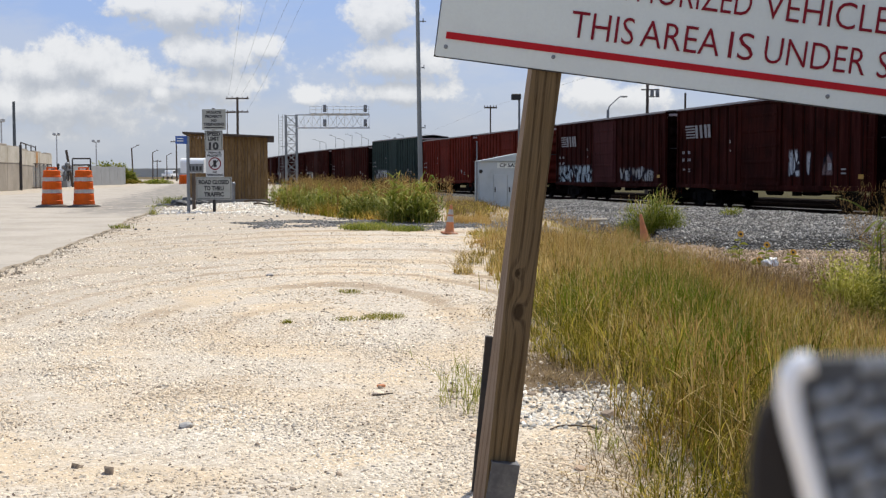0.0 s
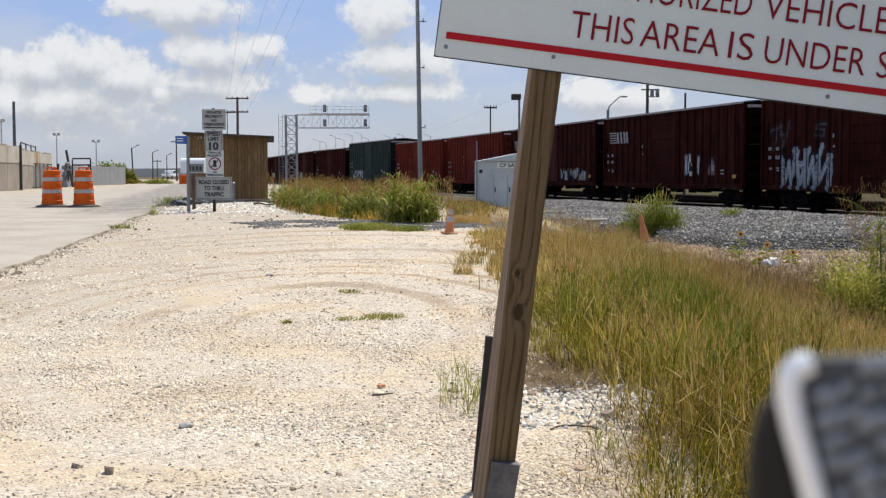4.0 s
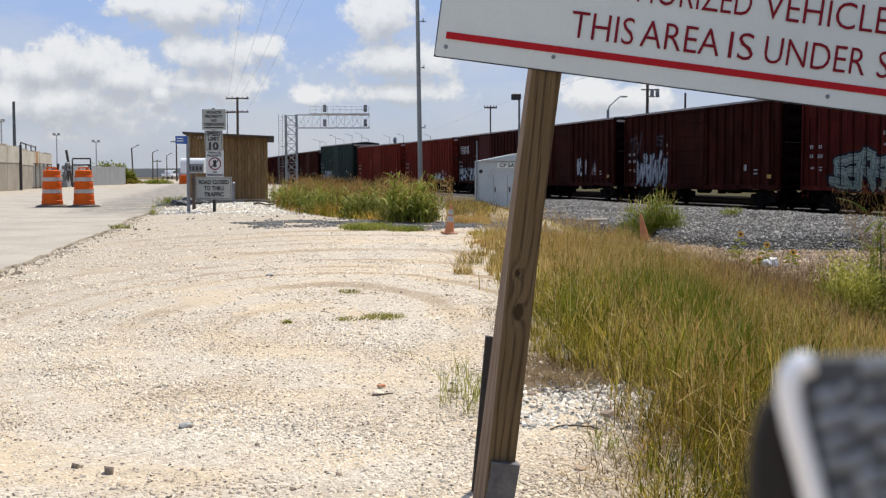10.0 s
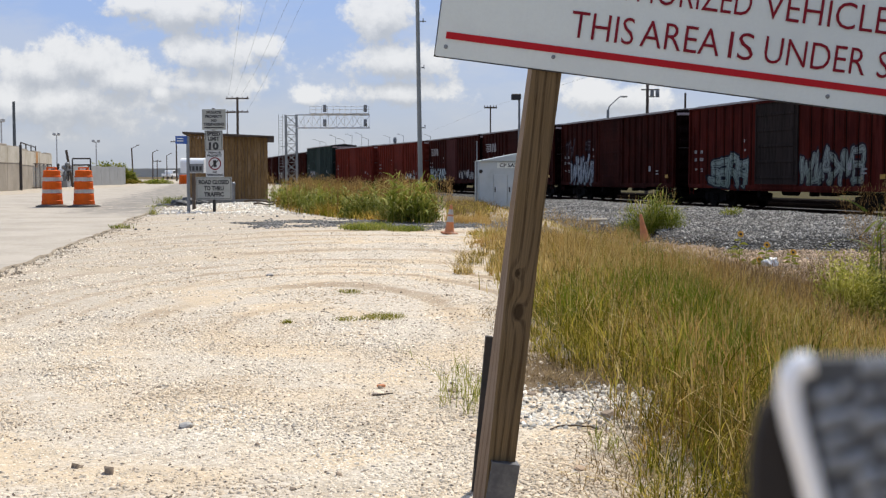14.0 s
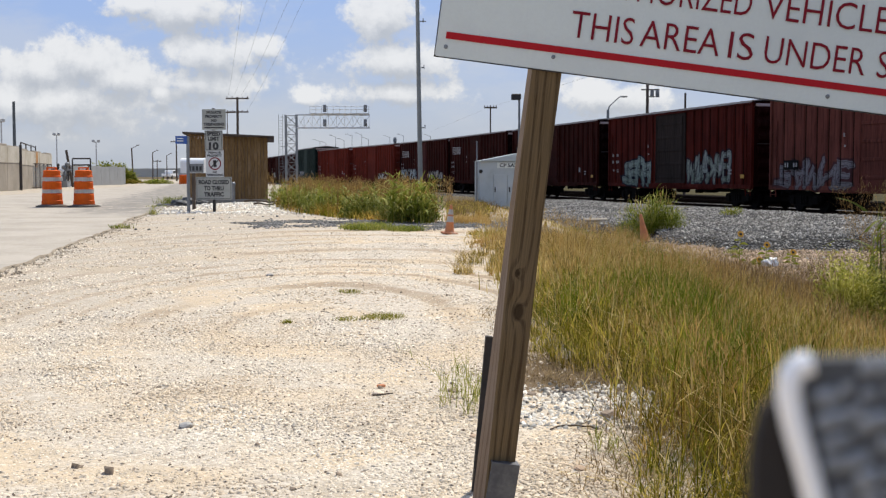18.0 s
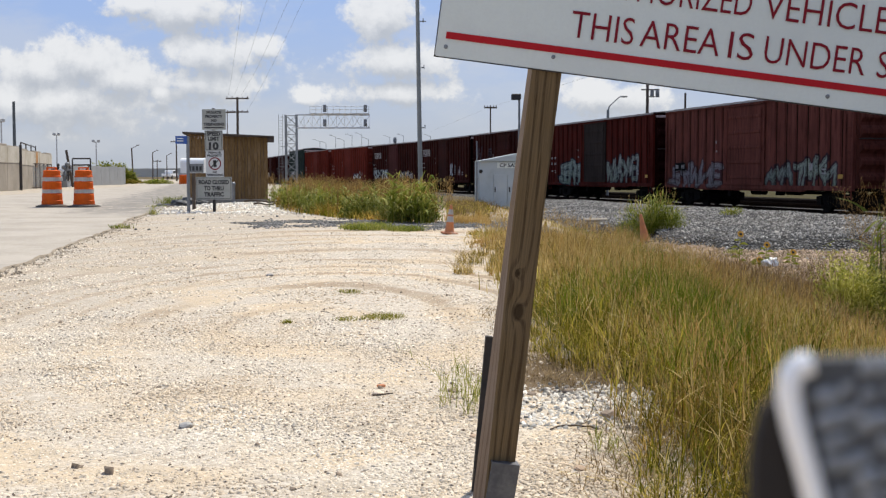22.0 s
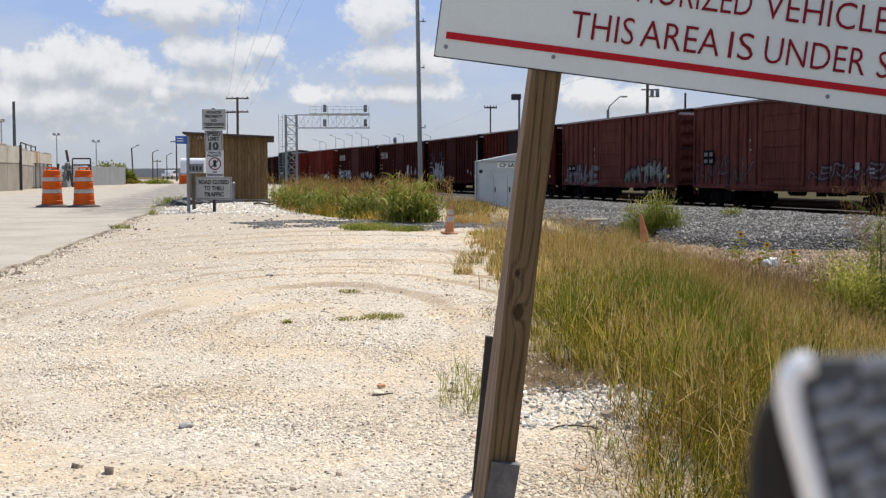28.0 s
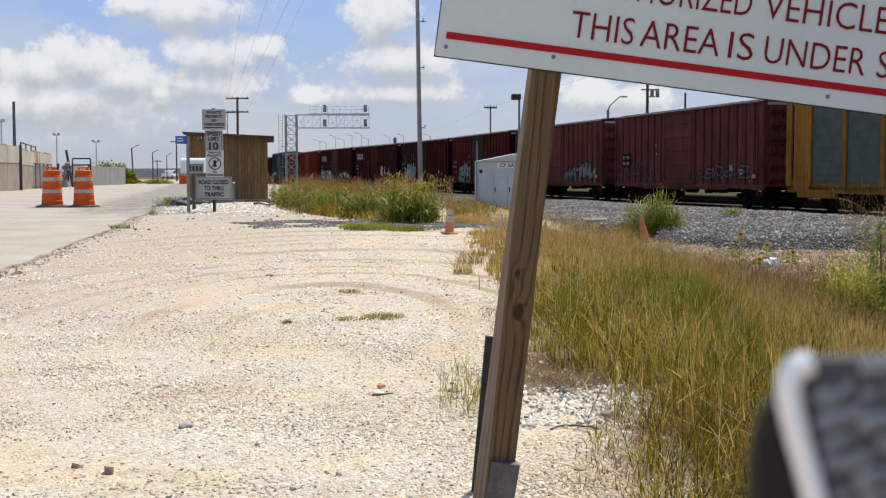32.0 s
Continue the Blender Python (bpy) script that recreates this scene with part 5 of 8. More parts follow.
def make_train():
    lead = "oxide-red boxcar, weathered, at the far end of the freight train"
    for k in range(5):
        add_car(2.345 + 0.32 * (5 - k), boxcar(lead, BROWN, BROWN2, ((2.2, 6.6, 1.0, 2.0, PALE, 2.2),) if k % 2 else ()), HALF)
    tall = boxcar("dark green high-cube boxcar with white stencilled marks and grey graffiti", (0.028, 0.045, 0.04), (0.035, 0.05, 0.045), ((1.5, 7.0, 1.0, 1.9, (0.3, 0.32, 0.36), 2.0),))
    tall.scale.z = 1.1
    add_car(2.345, tall, HALF)
    add_car(2.020, boxcar("bright oxide-red ribbed boxcar with faded paint", VIVID, VIVID2), HALF)
    add_car(1.700, boxcar("bright oxide-red ribbed boxcar with small graffiti", VIVID, VIVID2, ((-5.5, -2.2, 1.0, 1.7, PALE, 3.0),)), HALF)
    add_car(1.374, boxcar("oxide-brown boxcar with white logo, plum door and low graffiti", BROWN, BROWN2, ((2.0, 7.5, 1.0, 2.1, (0.4, 0.48, 0.5), 2.6), (-6.5, -2.0, 1.1, 1.9, (0.25, 0.2, 0.15), 2.4)), (0.075, 0.022, 0.02), logo=True), HALF)
    add_car(1.063, boxcar("oxide-brown boxcar with a white rail logo and faint graffiti", BROWN, BROWN2, ((-3.0, -2.1, 1.35, 2.5, PALE, 2.5), (-5.3, -3.4, 1.4, 2.4, (0.2, 0.13, 0.12), 1.2)), logo=True), HALF)
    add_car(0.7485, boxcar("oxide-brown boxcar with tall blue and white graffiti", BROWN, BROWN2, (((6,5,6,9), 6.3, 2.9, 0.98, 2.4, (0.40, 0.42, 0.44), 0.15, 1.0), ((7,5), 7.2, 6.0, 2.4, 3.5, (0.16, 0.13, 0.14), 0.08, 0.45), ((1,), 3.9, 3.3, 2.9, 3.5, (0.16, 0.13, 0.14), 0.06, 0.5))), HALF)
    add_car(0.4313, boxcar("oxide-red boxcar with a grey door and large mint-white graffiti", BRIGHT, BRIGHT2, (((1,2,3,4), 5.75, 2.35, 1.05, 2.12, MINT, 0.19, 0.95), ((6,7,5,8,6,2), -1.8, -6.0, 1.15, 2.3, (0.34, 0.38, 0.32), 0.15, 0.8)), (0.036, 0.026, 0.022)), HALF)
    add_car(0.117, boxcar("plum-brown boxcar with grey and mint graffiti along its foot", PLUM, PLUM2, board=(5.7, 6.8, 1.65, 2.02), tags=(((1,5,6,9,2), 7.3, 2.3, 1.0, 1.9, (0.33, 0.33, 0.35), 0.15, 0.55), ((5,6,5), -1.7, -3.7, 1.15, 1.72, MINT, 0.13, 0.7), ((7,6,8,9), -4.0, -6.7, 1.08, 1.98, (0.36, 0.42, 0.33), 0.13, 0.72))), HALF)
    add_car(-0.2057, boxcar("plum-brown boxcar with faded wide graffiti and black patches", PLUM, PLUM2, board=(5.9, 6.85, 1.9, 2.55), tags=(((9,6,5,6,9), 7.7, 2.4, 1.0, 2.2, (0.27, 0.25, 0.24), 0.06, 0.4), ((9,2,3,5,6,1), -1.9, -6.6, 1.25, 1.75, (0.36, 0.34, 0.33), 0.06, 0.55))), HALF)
    add_car(-0.524, autorack(), 13.4)


make_train()


def run(t):
    """How far the train has come at t seconds, in car units."""
    return 0.04206 * t + 8.26e-5 * t * t + 2.74e-6 * t ** 3 - 1.0725e-7 * t ** 4


def car_pose(u):
    """The pose of a car whose middle is u along the line: both its trucks on the rails."""
    a = on_track(u + 6.0) - SIDE * shift(u + 6.0)
    b = on_track(u - 6.0) - SIDE * shift(u - 6.0)
    mid, d = (a + b) / 2, a - b
    return Matrix.Translation(mid) @ Matrix.Rotation(math.atan2(d.y, d.x), 4, "Z")


def motions():
    for front, car, half in CARS:
        walk(car, [(t, car_pose(UNIT * (front + run(t)) - half)) for t in [k * 0.8 for k in range(41)]])
    # grass nods in the breeze: gusts travel across it
    for ob, x, y, g, amount in SWAYING:
        rows = []
        for k in range(65):
            t = k * 0.5
            gust = 0.6 + 0.4 * math.sin(0.55 * t - 0.5 * x - 0.3 * y)
            a = amount * gust * math.sin(2.6 * t - 1.9 * x - 0.8 * y) + 0.8 * gust
            b = 0.5 * amount * gust * math.sin(3.3 * t + 2.3 * x - 1.1 * y)
            rows.append((t, pose(x, y, g - 0.01, b, a, 0)))
        walk(ob, rows)
    turn = [(k * 0.2, UNIT * run(k * 0.2) / 0.42) for k in range(161)]
    for w, ax in TRUCKS:
        walk(w, [(t, pose(ax, 0, 0.42, 0, math.degrees(a), 0)) for t, a in turn])
# ---- the leaning notice board ----
def notice_board():
    root = thing("notice_board", pose(0.445, 3.52, 1.2868, 0, 7.42, 0), "white notice board with red lettering on a leaning timber post", "sign")
    bm = bmesh.new()
    box(bm, -0.46, 1.86, -0.013, -0.010, -0.095, 0.80, 0.001)
    part("panel", bm, SIGN_WHITE, root)
    bm = bmesh.new()
    box(bm, -0.4635, -0.4605, -0.0135, -0.008, -0.0985, 0.80)
    box(bm, -0.4605, 1.86, -0.0135, -0.008, -0.0985, -0.0955)
    part("edge_strip", bm, DARK_STEEL, root, "dark left and bottom edge of the board")
    bm = bmesh.new()
    box(bm, -0.435, 1.835, -0.016, -0.0135, -0.042, -0.022)
    part("red_rule", bm, SIGN_RED, root)
    for text, x0, x1, z in (("THIS", -0.076, 0.110, 0.048), ("AREA", 0.130, 0.364, 0.048), ("IS", 0.391, 0.464, 0.048), ("UNDER", 0.497, 0.796, 0.048), ("SURVEILLANCE", 0.832, 1.46, 0.048), ("AUTHORIZED", -0.06, 0.441, 0.175), ("VEHICLES", 0.478, 0.893, 0.175)):
        words(text, 0.079, x1 - x0, SIGN_MAROON, root, (x0 + x1) / 2, z, -0.0142, bold=-0.006)
    for x, z in ((-0.432, -0.066), (-0.115, -0.055), (0.70, -0.065), (1.5, -0.065)):
        bm = bmesh.new()
        bmesh.ops.create_uvsphere(bm, u_segments=10, v_segments=6, radius=0.0065, matrix=Matrix.Translation((x, -0.0145, z)) @ Matrix.Diagonal((1, 0.45, 1, 1)))
        part("screw", bm, GALV, root)
    # the post has twisted as it dried
    bm = bmesh.new()
    prev = None
    for k in range(25):
        f = k / 24
        z = 0.75 - 2.40 * f
        turn = radians(5.5 + 16 * ss(0.45, 0.92, f))
        ring = []
        for px, py in ((-0.040, -0.0445), (0.040, -0.0445), (0.0445, -0.040), (0.0445, 0.040), (0.040, 0.0445), (-0.040, 0.0445), (-0.0445, 0.040), (-0.0445, -0.040)):
            ring.append(bm.verts.new((px * math.cos(turn) - py * math.sin(turn) + 0.002 * math.sin(f * 9), px * math.sin(turn) + py * math.cos(turn), z)))
        if prev:
            for i in range(8):
                bm.faces.new((prev[i], prev[(i + 1) % 8], ring[(i + 1) % 8], ring[i]))
        else:
            bm.faces.new(ring)
        prev = ring
    bm.faces.new(prev)
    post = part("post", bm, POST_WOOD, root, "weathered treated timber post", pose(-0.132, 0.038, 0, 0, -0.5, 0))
    post.data.materials.append(POST_PALE)  # the left-facing side takes the paler wood
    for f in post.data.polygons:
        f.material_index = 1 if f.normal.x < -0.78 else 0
    bm = bmesh.new()
    box(bm, -0.043, 0.043, -0.006, 0.0, -0.35, 0.0, 0.001)
    box(bm, -0.043, 0.043, 0.0, 0.05, -0.004, 0.0)
    part("anchor_bracket", bm, BRACKET_STEEL, root, "grey steel anchor bracket", pose(-0.094, -0.024, -1.268, 0, 2, 8))
    return root


notice_board()


def stake():
    bm = bmesh.new()
    box(bm, -0.012, 0.012, -0.012, 0.012, -0.7, 0.0, 0.002)
    solo("stake", bm, DARK_STEEL, pose(0.147, 3.75, 0.39, 0, 5.0, 0), "black steel stake behind the notice-board post", "stake")


stake()


# ---- beside the road ----
def drum(x, y):
    root = thing("traffic_drum", pose(x, y, land(x, y) + 0.05, 0, 0, 20), "orange plastic traffic drum with grey-white reflective bands", "traffic drum", "drums on the road")
    prof = [(0.285, 0.05), (0.285, 0.17), (0.27, 0.18), (0.27, 0.33), (0.262, 0.34), (0.262, 0.50), (0.252, 0.51), (0.252, 0.66), (0.244, 0.67), (0.244, 0.83), (0.225, 0.86), (0.225, 0.98), (0.20, 1.0), (0.10, 1.01)]
    bm = bmesh.new()
    lathe(bm, prof, 28)
    part("barrel", bm, ORANGE, root, smooth=False)
    for r, z0, z1 in ((0.2645, 0.37, 0.48), (0.2465, 0.70, 0.81)):
        bm = bmesh.new()
        lathe(bm, [(r - 0.01, z0), (r, z0 + 0.004), (r, z1 - 0.004), (r - 0.01, z1)], 28)
        part("reflective_band", bm, BAND_WHITE, root, "dirty white reflective band")
    bm = bmesh.new()
    for s in (-1, 1):
        box(bm, s * 0.12 - 0.02, s * 0.12 + 0.02, -0.03, 0.03, 1.0, 1.06, 0.005)
    box(bm, -0.14, 0.14, -0.03, 0.03, 1.05, 1.085, 0.008)
    part("handle", bm, ORANGE, root)
    bm = bmesh.new()
    lathe(bm, [(0.44, 0.0), (0.43, 0.03), (0.30, 0.06), (0.285, 0.07)], 24)
    part("base_ring", bm, DUSTY_RUBBER, root, "dusty grey rubber base ring")


drum(-10.71, 32.5)
drum(-9.84, 32.5)


def cone(x, y, h, bands, tilt=0):
    root = thing("traffic_cone", pose(x, y, bottom(x, y), tilt, tilt, 25), "faded orange traffic cone" + (" with two white collars" if bands else ""), "traffic cone", "cones by the grass")
    k = h / 0.7
    radius = lambda z: (0.125 - 0.097 * (z / h)) * k
    bm = bmesh.new()
    lathe(bm, [(radius(0) * 1.08, 0.03), (radius(0.06), 0.06), (radius(h), h), (radius(h) * 0.6, h + 0.004)], 20)
    part("cone_body", bm, CONE_ORANGE, root)
    bm = bmesh.new()
    b = 0.165 * k
    box(bm, -b, b, -b, b, 0.0, 0.035, 0.012)
    part("base", bm, CONE_ORANGE if bands else RUBBER, root)
    if bands:
        for a, b in ((0.42, 0.62), (0.68, 0.86)):
            bm = bmesh.new()
            lathe(bm, [(radius(a * h) - 0.01, a * h), (radius(a * h) + 0.004, a * h + 0.002), (radius(b * h) + 0.004, b * h - 0.002), (radius(b * h) - 0.01, b * h)], 20)
            part("collar", bm, BAND_WHITE, root, "white reflective collar")


def bottom(x, y):
    return max(land(x, y), ballast_height(x, y) if -17 < across(x, y) < 10 else -9)


cone(0.100, 19.0, 0.465, True, 3)
cone(5.1, 29.8, 0.74, False, -7)


def placard(root, cx, cz, w, h, y, rows, mat=None, border=True):
    """A sheet sign with its rows of words: (text, height, width, z offset)."""
    bm = bmesh.new()
    box(bm, cx - w / 2, cx + w / 2, y, y + 0.004, cz - h / 2, cz + h / 2, 0.001)
    p = part("sign_plate", bm, mat or AGED_WHITE, root)
    if border:
        bm = bmesh.new()
        e, k = 0.02, 0.010
        for a, b, c, d in ((-w / 2 + e, w / 2 - e, h / 2 - e - k, h / 2 - e), (-w / 2 + e, w / 2 - e, -h / 2 + e, -h / 2 + e + k),
                           (-w / 2 + e, -w / 2 + e + k, -h / 2 + e + k, h / 2 - e - k), (w / 2 - e - k, w / 2 - e, -h / 2 + e + k, h / 2 - e - k)):
            box(bm, cx + a, cx + b, y - 0.003, y - 0.001, cz + c, cz + d)
        part("border", bm, INK, p)
    for text, hh, ww, dz in rows:
        if text:
            words(text, hh, ww, INK, p, cx, cz + dz, y - 0.001, bold=0.05)
        else:
            bm = bmesh.new()
            box(bm, cx - ww / 2, cx + ww / 2, y - 0.003, y - 0.001, cz + dz - hh / 2, cz + dz + hh / 2)
            part("text_bar", bm, INK, p)
    return p


def sign_cluster():
    y = 29.0
    x = -5.6
    g = land(x, y)
    root = thing("road_sign_cluster", pose(x, y, g), "four white regulatory signs stacked on one dark post", "road sign")
    bm = bmesh.new()
    box(bm, -0.035, 0.035, 0.01, 0.07, -0.1, 2.52, 0.004)
    part("post", bm, DARK_STEEL, root)
    placard(root, 0.02, 2.245, 0.58, 0.50, -0.004, (("PRIVATE", 0.062, 0.36, 0.17), ("PROPERTY", 0.062, 0.42, 0.075), ("NO", 0.062, 0.13, -0.02), ("TRESPASSING", 0.062, 0.5, -0.115), ("", 0.03, 0.46, -0.195)), border=False)
    placard(root, 0.01, 1.735, 0.44, 0.50, -0.006, (("SPEED", 0.085, 0.33, 0.165), ("LIMIT", 0.085, 0.28, 0.045), ("10", 0.16, 0.24, -0.13)))
    p = placard(root, 0.03, 1.17, 0.44, 0.66, -0.004, (("PRIVATE", 0.05, 0.3, 0.27), ("PROPERTY", 0.05, 0.36, 0.20), ("NO", 0.045, 0.1, -0.20), ("TRESPASSING", 0.05, 0.4, -0.27)), FRESH_WHITE, border=False)
    bm = bmesh.new()
    n = 28
    for i in range(n):
        a, b = 2 * math.pi * i / n, 2 * math.pi * (i + 1) / n
        bm.faces.new([bm.verts.new((0.03 + r * math.cos(q), -0.006, 1.175 + r * math.sin(q))) for r, q in ((0.155, a), (0.155, b), (0.128, b), (0.128, a))])
    part("ring", bm, SIGN_MAROON, p)
    for lean, w, h in ((45, 0.13, 0.014), (-20, 0.035, 0.085), (-60, 0.03, 0.06)):
        bm = bmesh.new()
        box(bm, -w, w, -0.0015, 0.0, -h, h)
        part("slash", bm, INK, p, at=pose(0.03, -0.006 - 0.0004 * (lean > 0), 1.175, 0, -lean if lean > 0 else lean * 0.3, 0))
    placard(root, 0.0, 0.575, 0.88, 0.55, -0.006, (("ROAD CLOSED", 0.095, 0.74, 0.15), ("TO THRU", 0.095, 0.48, 0.0), ("TRAFFIC", 0.095, 0.48, -0.15)))


sign_cluster()


def street_sign():
    x, y = -6.18, 28.8
    root = thing("street_name_sign", pose(x, y, land(x, y)), "small blue street sign on a galvanised pole", "street sign")
    bm = bmesh.new()
    tube(bm, (0, 0, -0.1), (0, 0, 1.83), 0.04, seg=10)
    part("pole", bm, GALV, root)
    bm = bmesh.new()
    box(bm, -0.29, -0.01, -0.05, -0.044, 1.65, 1.84, 0.002)
    p = part("blade", bm, BLUE_SIGN, root, "blue sign blade")
    for z in (1.72, 1.78):
        bm = bmesh.new()
        box(bm, -0.25, -0.1, -0.053, -0.051, z - 0.012, z + 0.012)
        part("text_bar", bm, SIGN_WHITE, p)


street_sign()


def mailbox():
    x, y = -6.30, 30.0
    root = thing("mailbox", pose(x, y, land(x, y)), "white metal mailbox with a marked grey door panel", "mailbox")
    bm = bmesh.new()
    box(bm, -0.04, 0.04, -0.04, 0.04, -0.1, 0.92, 0.005)
    part("post", bm, POLE_WOOD, root)
    bm = bmesh.new()
    n = 10
    prof = [(-0.16, 0.0)] + [(0.16 * math.cos(math.pi - math.pi * k / n), 0.26 + 0.12 * math.sin(math.pi * k / n)) for k in range(n + 1)] + [(0.16, 0.0)]
    ends = [[bm.verts.new((xx, a, 0.92 + b)) for a, b in prof] for xx in (-0.30, 0.30)]
    for i in range(len(prof)):
        j = (i + 1) % len(prof)
        bm.faces.new((ends[0][i], ends[0][j], ends[1][j], ends[1][i]))
    bm.faces.new(ends[0])
    bm.faces.new(ends[1])
    part("box", bm, WHITE_PAINT, root)
    bm = bmesh.new()
    box(bm, -0.13, 0.28, -0.166, -0.161, 0.93, 1.15, 0.001)
    p = part("plate", bm, GALV, root, "grey plate with worn marks")
    for k in range(4):
        bm = bmesh.new()
        box(bm, -0.09 + k * 0.09, -0.03 + k * 0.09, -0.170, -0.168, 0.98, 1.09)
        part("text_bar", bm, INK, p)


mailbox()


def shed():
    y = 35.0
    x = -6.33
    g = 0.03
    w, d, h0, h1 = 1.14, 1.9, 2.08, 1.98
    root = thing("shed", pose(x, y, g, 0, 0, 9), "small brown board-clad shed with a shallow sloping roof", "shed")
    bm = bmesh.new()
    box(bm, -w - 0.02, w + 0.02, -0.02, d + 0.02, -0.15, 0.17, 0.01)
    part("plinth", bm, CONCRETE, root, "pale concrete plinth")

    def board(k, n, x0, y0, dx, dy, length, tops):
        a = length * k / n
        b = length * (k + 1) / n - 0.012
        bm = bmesh.new()
        t0, t1 = tops(a), tops(b)
        nx, ny = dy, -dx
        out = 0.0 if k % 2 else 0.012
        v = []
        for s, top in ((a, t0), (b, t1)):
            for o in (out, out - 0.03):
                v.append(((x0 + dx * s + nx * o, y0 + dy * s + ny * o, 0.17), (x0 + dx * s + nx * o, y0 + dy * s + ny * o, top)))
        q = [bm.verts.new(c) for pair in v for c in pair]
        for f in ((0, 4, 5, 1), (2, 3, 7, 6), (0, 1, 3, 2), (4, 6, 7, 5), (1, 5, 7, 3), (0, 2, 6, 4)):
            bm.faces.new([q[i] for i in f])
        part("board", bm, SHED_WOOD, root)

    slope = (h1 - h0) / (2 * w)
    bm = bmesh.new()
    box(bm, -w + 0.05, w - 0.05, 0.05, d - 0.05, 0.1, h1 - 0.03)
    part("lining", bm, POLE_WOOD, root, "dark felt behind the boards")
    n = 24
    for k in range(n):
        board(k, n, -w, 0.0, 1, 0, 2 * w, lambda s: h0 + slope * s)
        board(k, n, w, d, -1, 0, 2 * w, lambda s: h1 - slope * s)
    for k in range(14):
        board(k, 14, w, 0.0, 0, 1, d, lambda s: h1)
        board(k, 14, -w, d, 0, -1, d, lambda s: h0)
    bm = bmesh.new()
    for (xa, za), (xb, zb) in (((-w - 0.16, h0 + 0.012), (w + 0.2, h1 + 0.0)),):
        v = [bm.verts.new(c) for c in ((xa, -0.25, za), (xb, -0.25, zb), (xb, d + 0.2, zb), (xa, d + 0.2, za), (xa, -0.25, za + 0.05), (xb, -0.25, zb + 0.05), (xb, d + 0.2, zb + 0.05), (xa, d + 0.2, za + 0.05))]
        for f in ((0, 1, 2, 3), (7, 6, 5, 4), (0, 4, 5, 1), (1, 5, 6, 2), (2, 6, 7, 3), (3, 7, 4, 0)):
            bm.faces.new([v[i] for i in f])
    part("roof", bm, POLE_WOOD, root, "dark felted roof with an overhang")
    bm = bmesh.new()
    box(bm, w + 0.005, w + 0.2, -0.26, -0.22, h1 - 0.14, h1 - 0.005)
    box(bm, -w - 0.16, w + 0.2, -0.262, -0.252, h1 + 0.02, h1 + 0.03)
    part("fascia", bm, POLE_WOOD, root, "dark weathered fascia board")


shed()


def vent_pipe():
    x, y = -6.05, 34.2
    bm = bmesh.new()
    tube(bm, (0, 0, -0.1), (0, 0, 0.62), 0.055, seg=12)
    bmesh.ops.create_uvsphere(bm, u_segments=12, v_segments=8, radius=0.075, matrix=Matrix.Translation((0, 0, 0.62)))
    solo("vent_pipe", bm, GALV, pose(x, y, land(x, y)), "grey capped pipe standing before the shed", "pipe")


vent_pipe()


def cabinet():
    x, y = 1.84, 36.0
    root = thing("signal_cabinet", pose(x, y, 0.9 - 61.5 / 2097 * 36.0, 0, 0, 6), "pale grey-blue steel signal cabinet with double doors", "cabinet")
    w, h = 0.74, 1.49
    bm = bmesh.new()
    box(bm, -w, w, 0, 1.1, 0.06, h, 0.01)
    part("body", bm, CABINET, root)
    bm = bmesh.new()
    v = [bm.verts.new(c) for c in ((-w - 0.04, -0.08, h), (w + 0.04, -0.08, h), (w + 0.04, 1.15, h), (-w - 0.04, 1.15, h), (0.45, -0.08, h + 0.24), (0.45, 1.15, h + 0.24))]
    for f in ((0, 1, 4), (3, 5, 2), (0, 4, 5, 3), (1, 2, 5, 4), (0, 3, 2, 1)):
        bm.faces.new([v[i] for i in f])
    part("roof", bm, CABINET, root)
    for a, b in ((-0.32, 0.10), (0.12, 0.54)):
        bm = bmesh.new()
        box(bm, a, b, -0.025, 0.0, 0.12, 1.08, 0.006)
        d = part("door", bm, CABINET, root)
        bm = bmesh.new()
        box(bm, a + 0.04, a + 0.07, -0.05, -0.025, 0.55, 0.7, 0.005)
        part("handle", bm, DARK_STEEL, d)
    bm = bmesh.new()
    box(bm, -0.20, 0.56, -0.03, -0.004, 1.28, 1.45, 0.002)
    p = part("name_plate", bm, SIGN_WHITE, root, "white name plate")
    words("CP SA20", 0.105, 0.62, INK, p, 0.18, 1.365, -0.031, bold=0.03)
    bm = bmesh.new()
    bmesh.ops.create_uvsphere(bm, u_segments=10, v_segments=6, radius=0.06, matrix=Matrix.Translation((-0.70, 0, 1.18)))
    part("lock", bm, DARK_STEEL, root)
    bm = bmesh.new()
    tube(bm, (-w - 0.04, 0.3, 0.06), (-w - 0.04, 0.3, 2.1), 0.018, seg=6)
    part("conduit", bm, GALV, root)
    bm = bmesh.new()
    box(bm, -w - 0.05, w + 0.05, -0.05, 1.15, -0.4, 0.06, 0.01)
    part("footing", bm, CONCRETE, root, "concrete footing")


cabinet()


def tall_pole():
    y = 52.0
    x = (744.5 - 784) / 2097 * y
    root = thing("steel_pole", pose(x, y, land(x, y), 0, -0.9, 0), "tall tapered galvanised steel pole", "pole")
    bm = bmesh.new()
    tube(bm, (0, 0, -0.2), (0, 0, 14.0), 0.108, 0.072, 14)
    part("shaft", bm, POLE_STEEL, root)
    for z in (3.0, 5.6, 7.6):
        bm = bmesh.new()
        box(bm, 0.1, 0.36 if z > 7 else 0.25, -0.02, 0.02, z - 0.02, z + 0.02)
        box(bm, 0.22, 0.26, -0.03, 0.03, z - 0.04, z + 0.12)
        part("bracket", bm, GALV, root)


tall_pole()


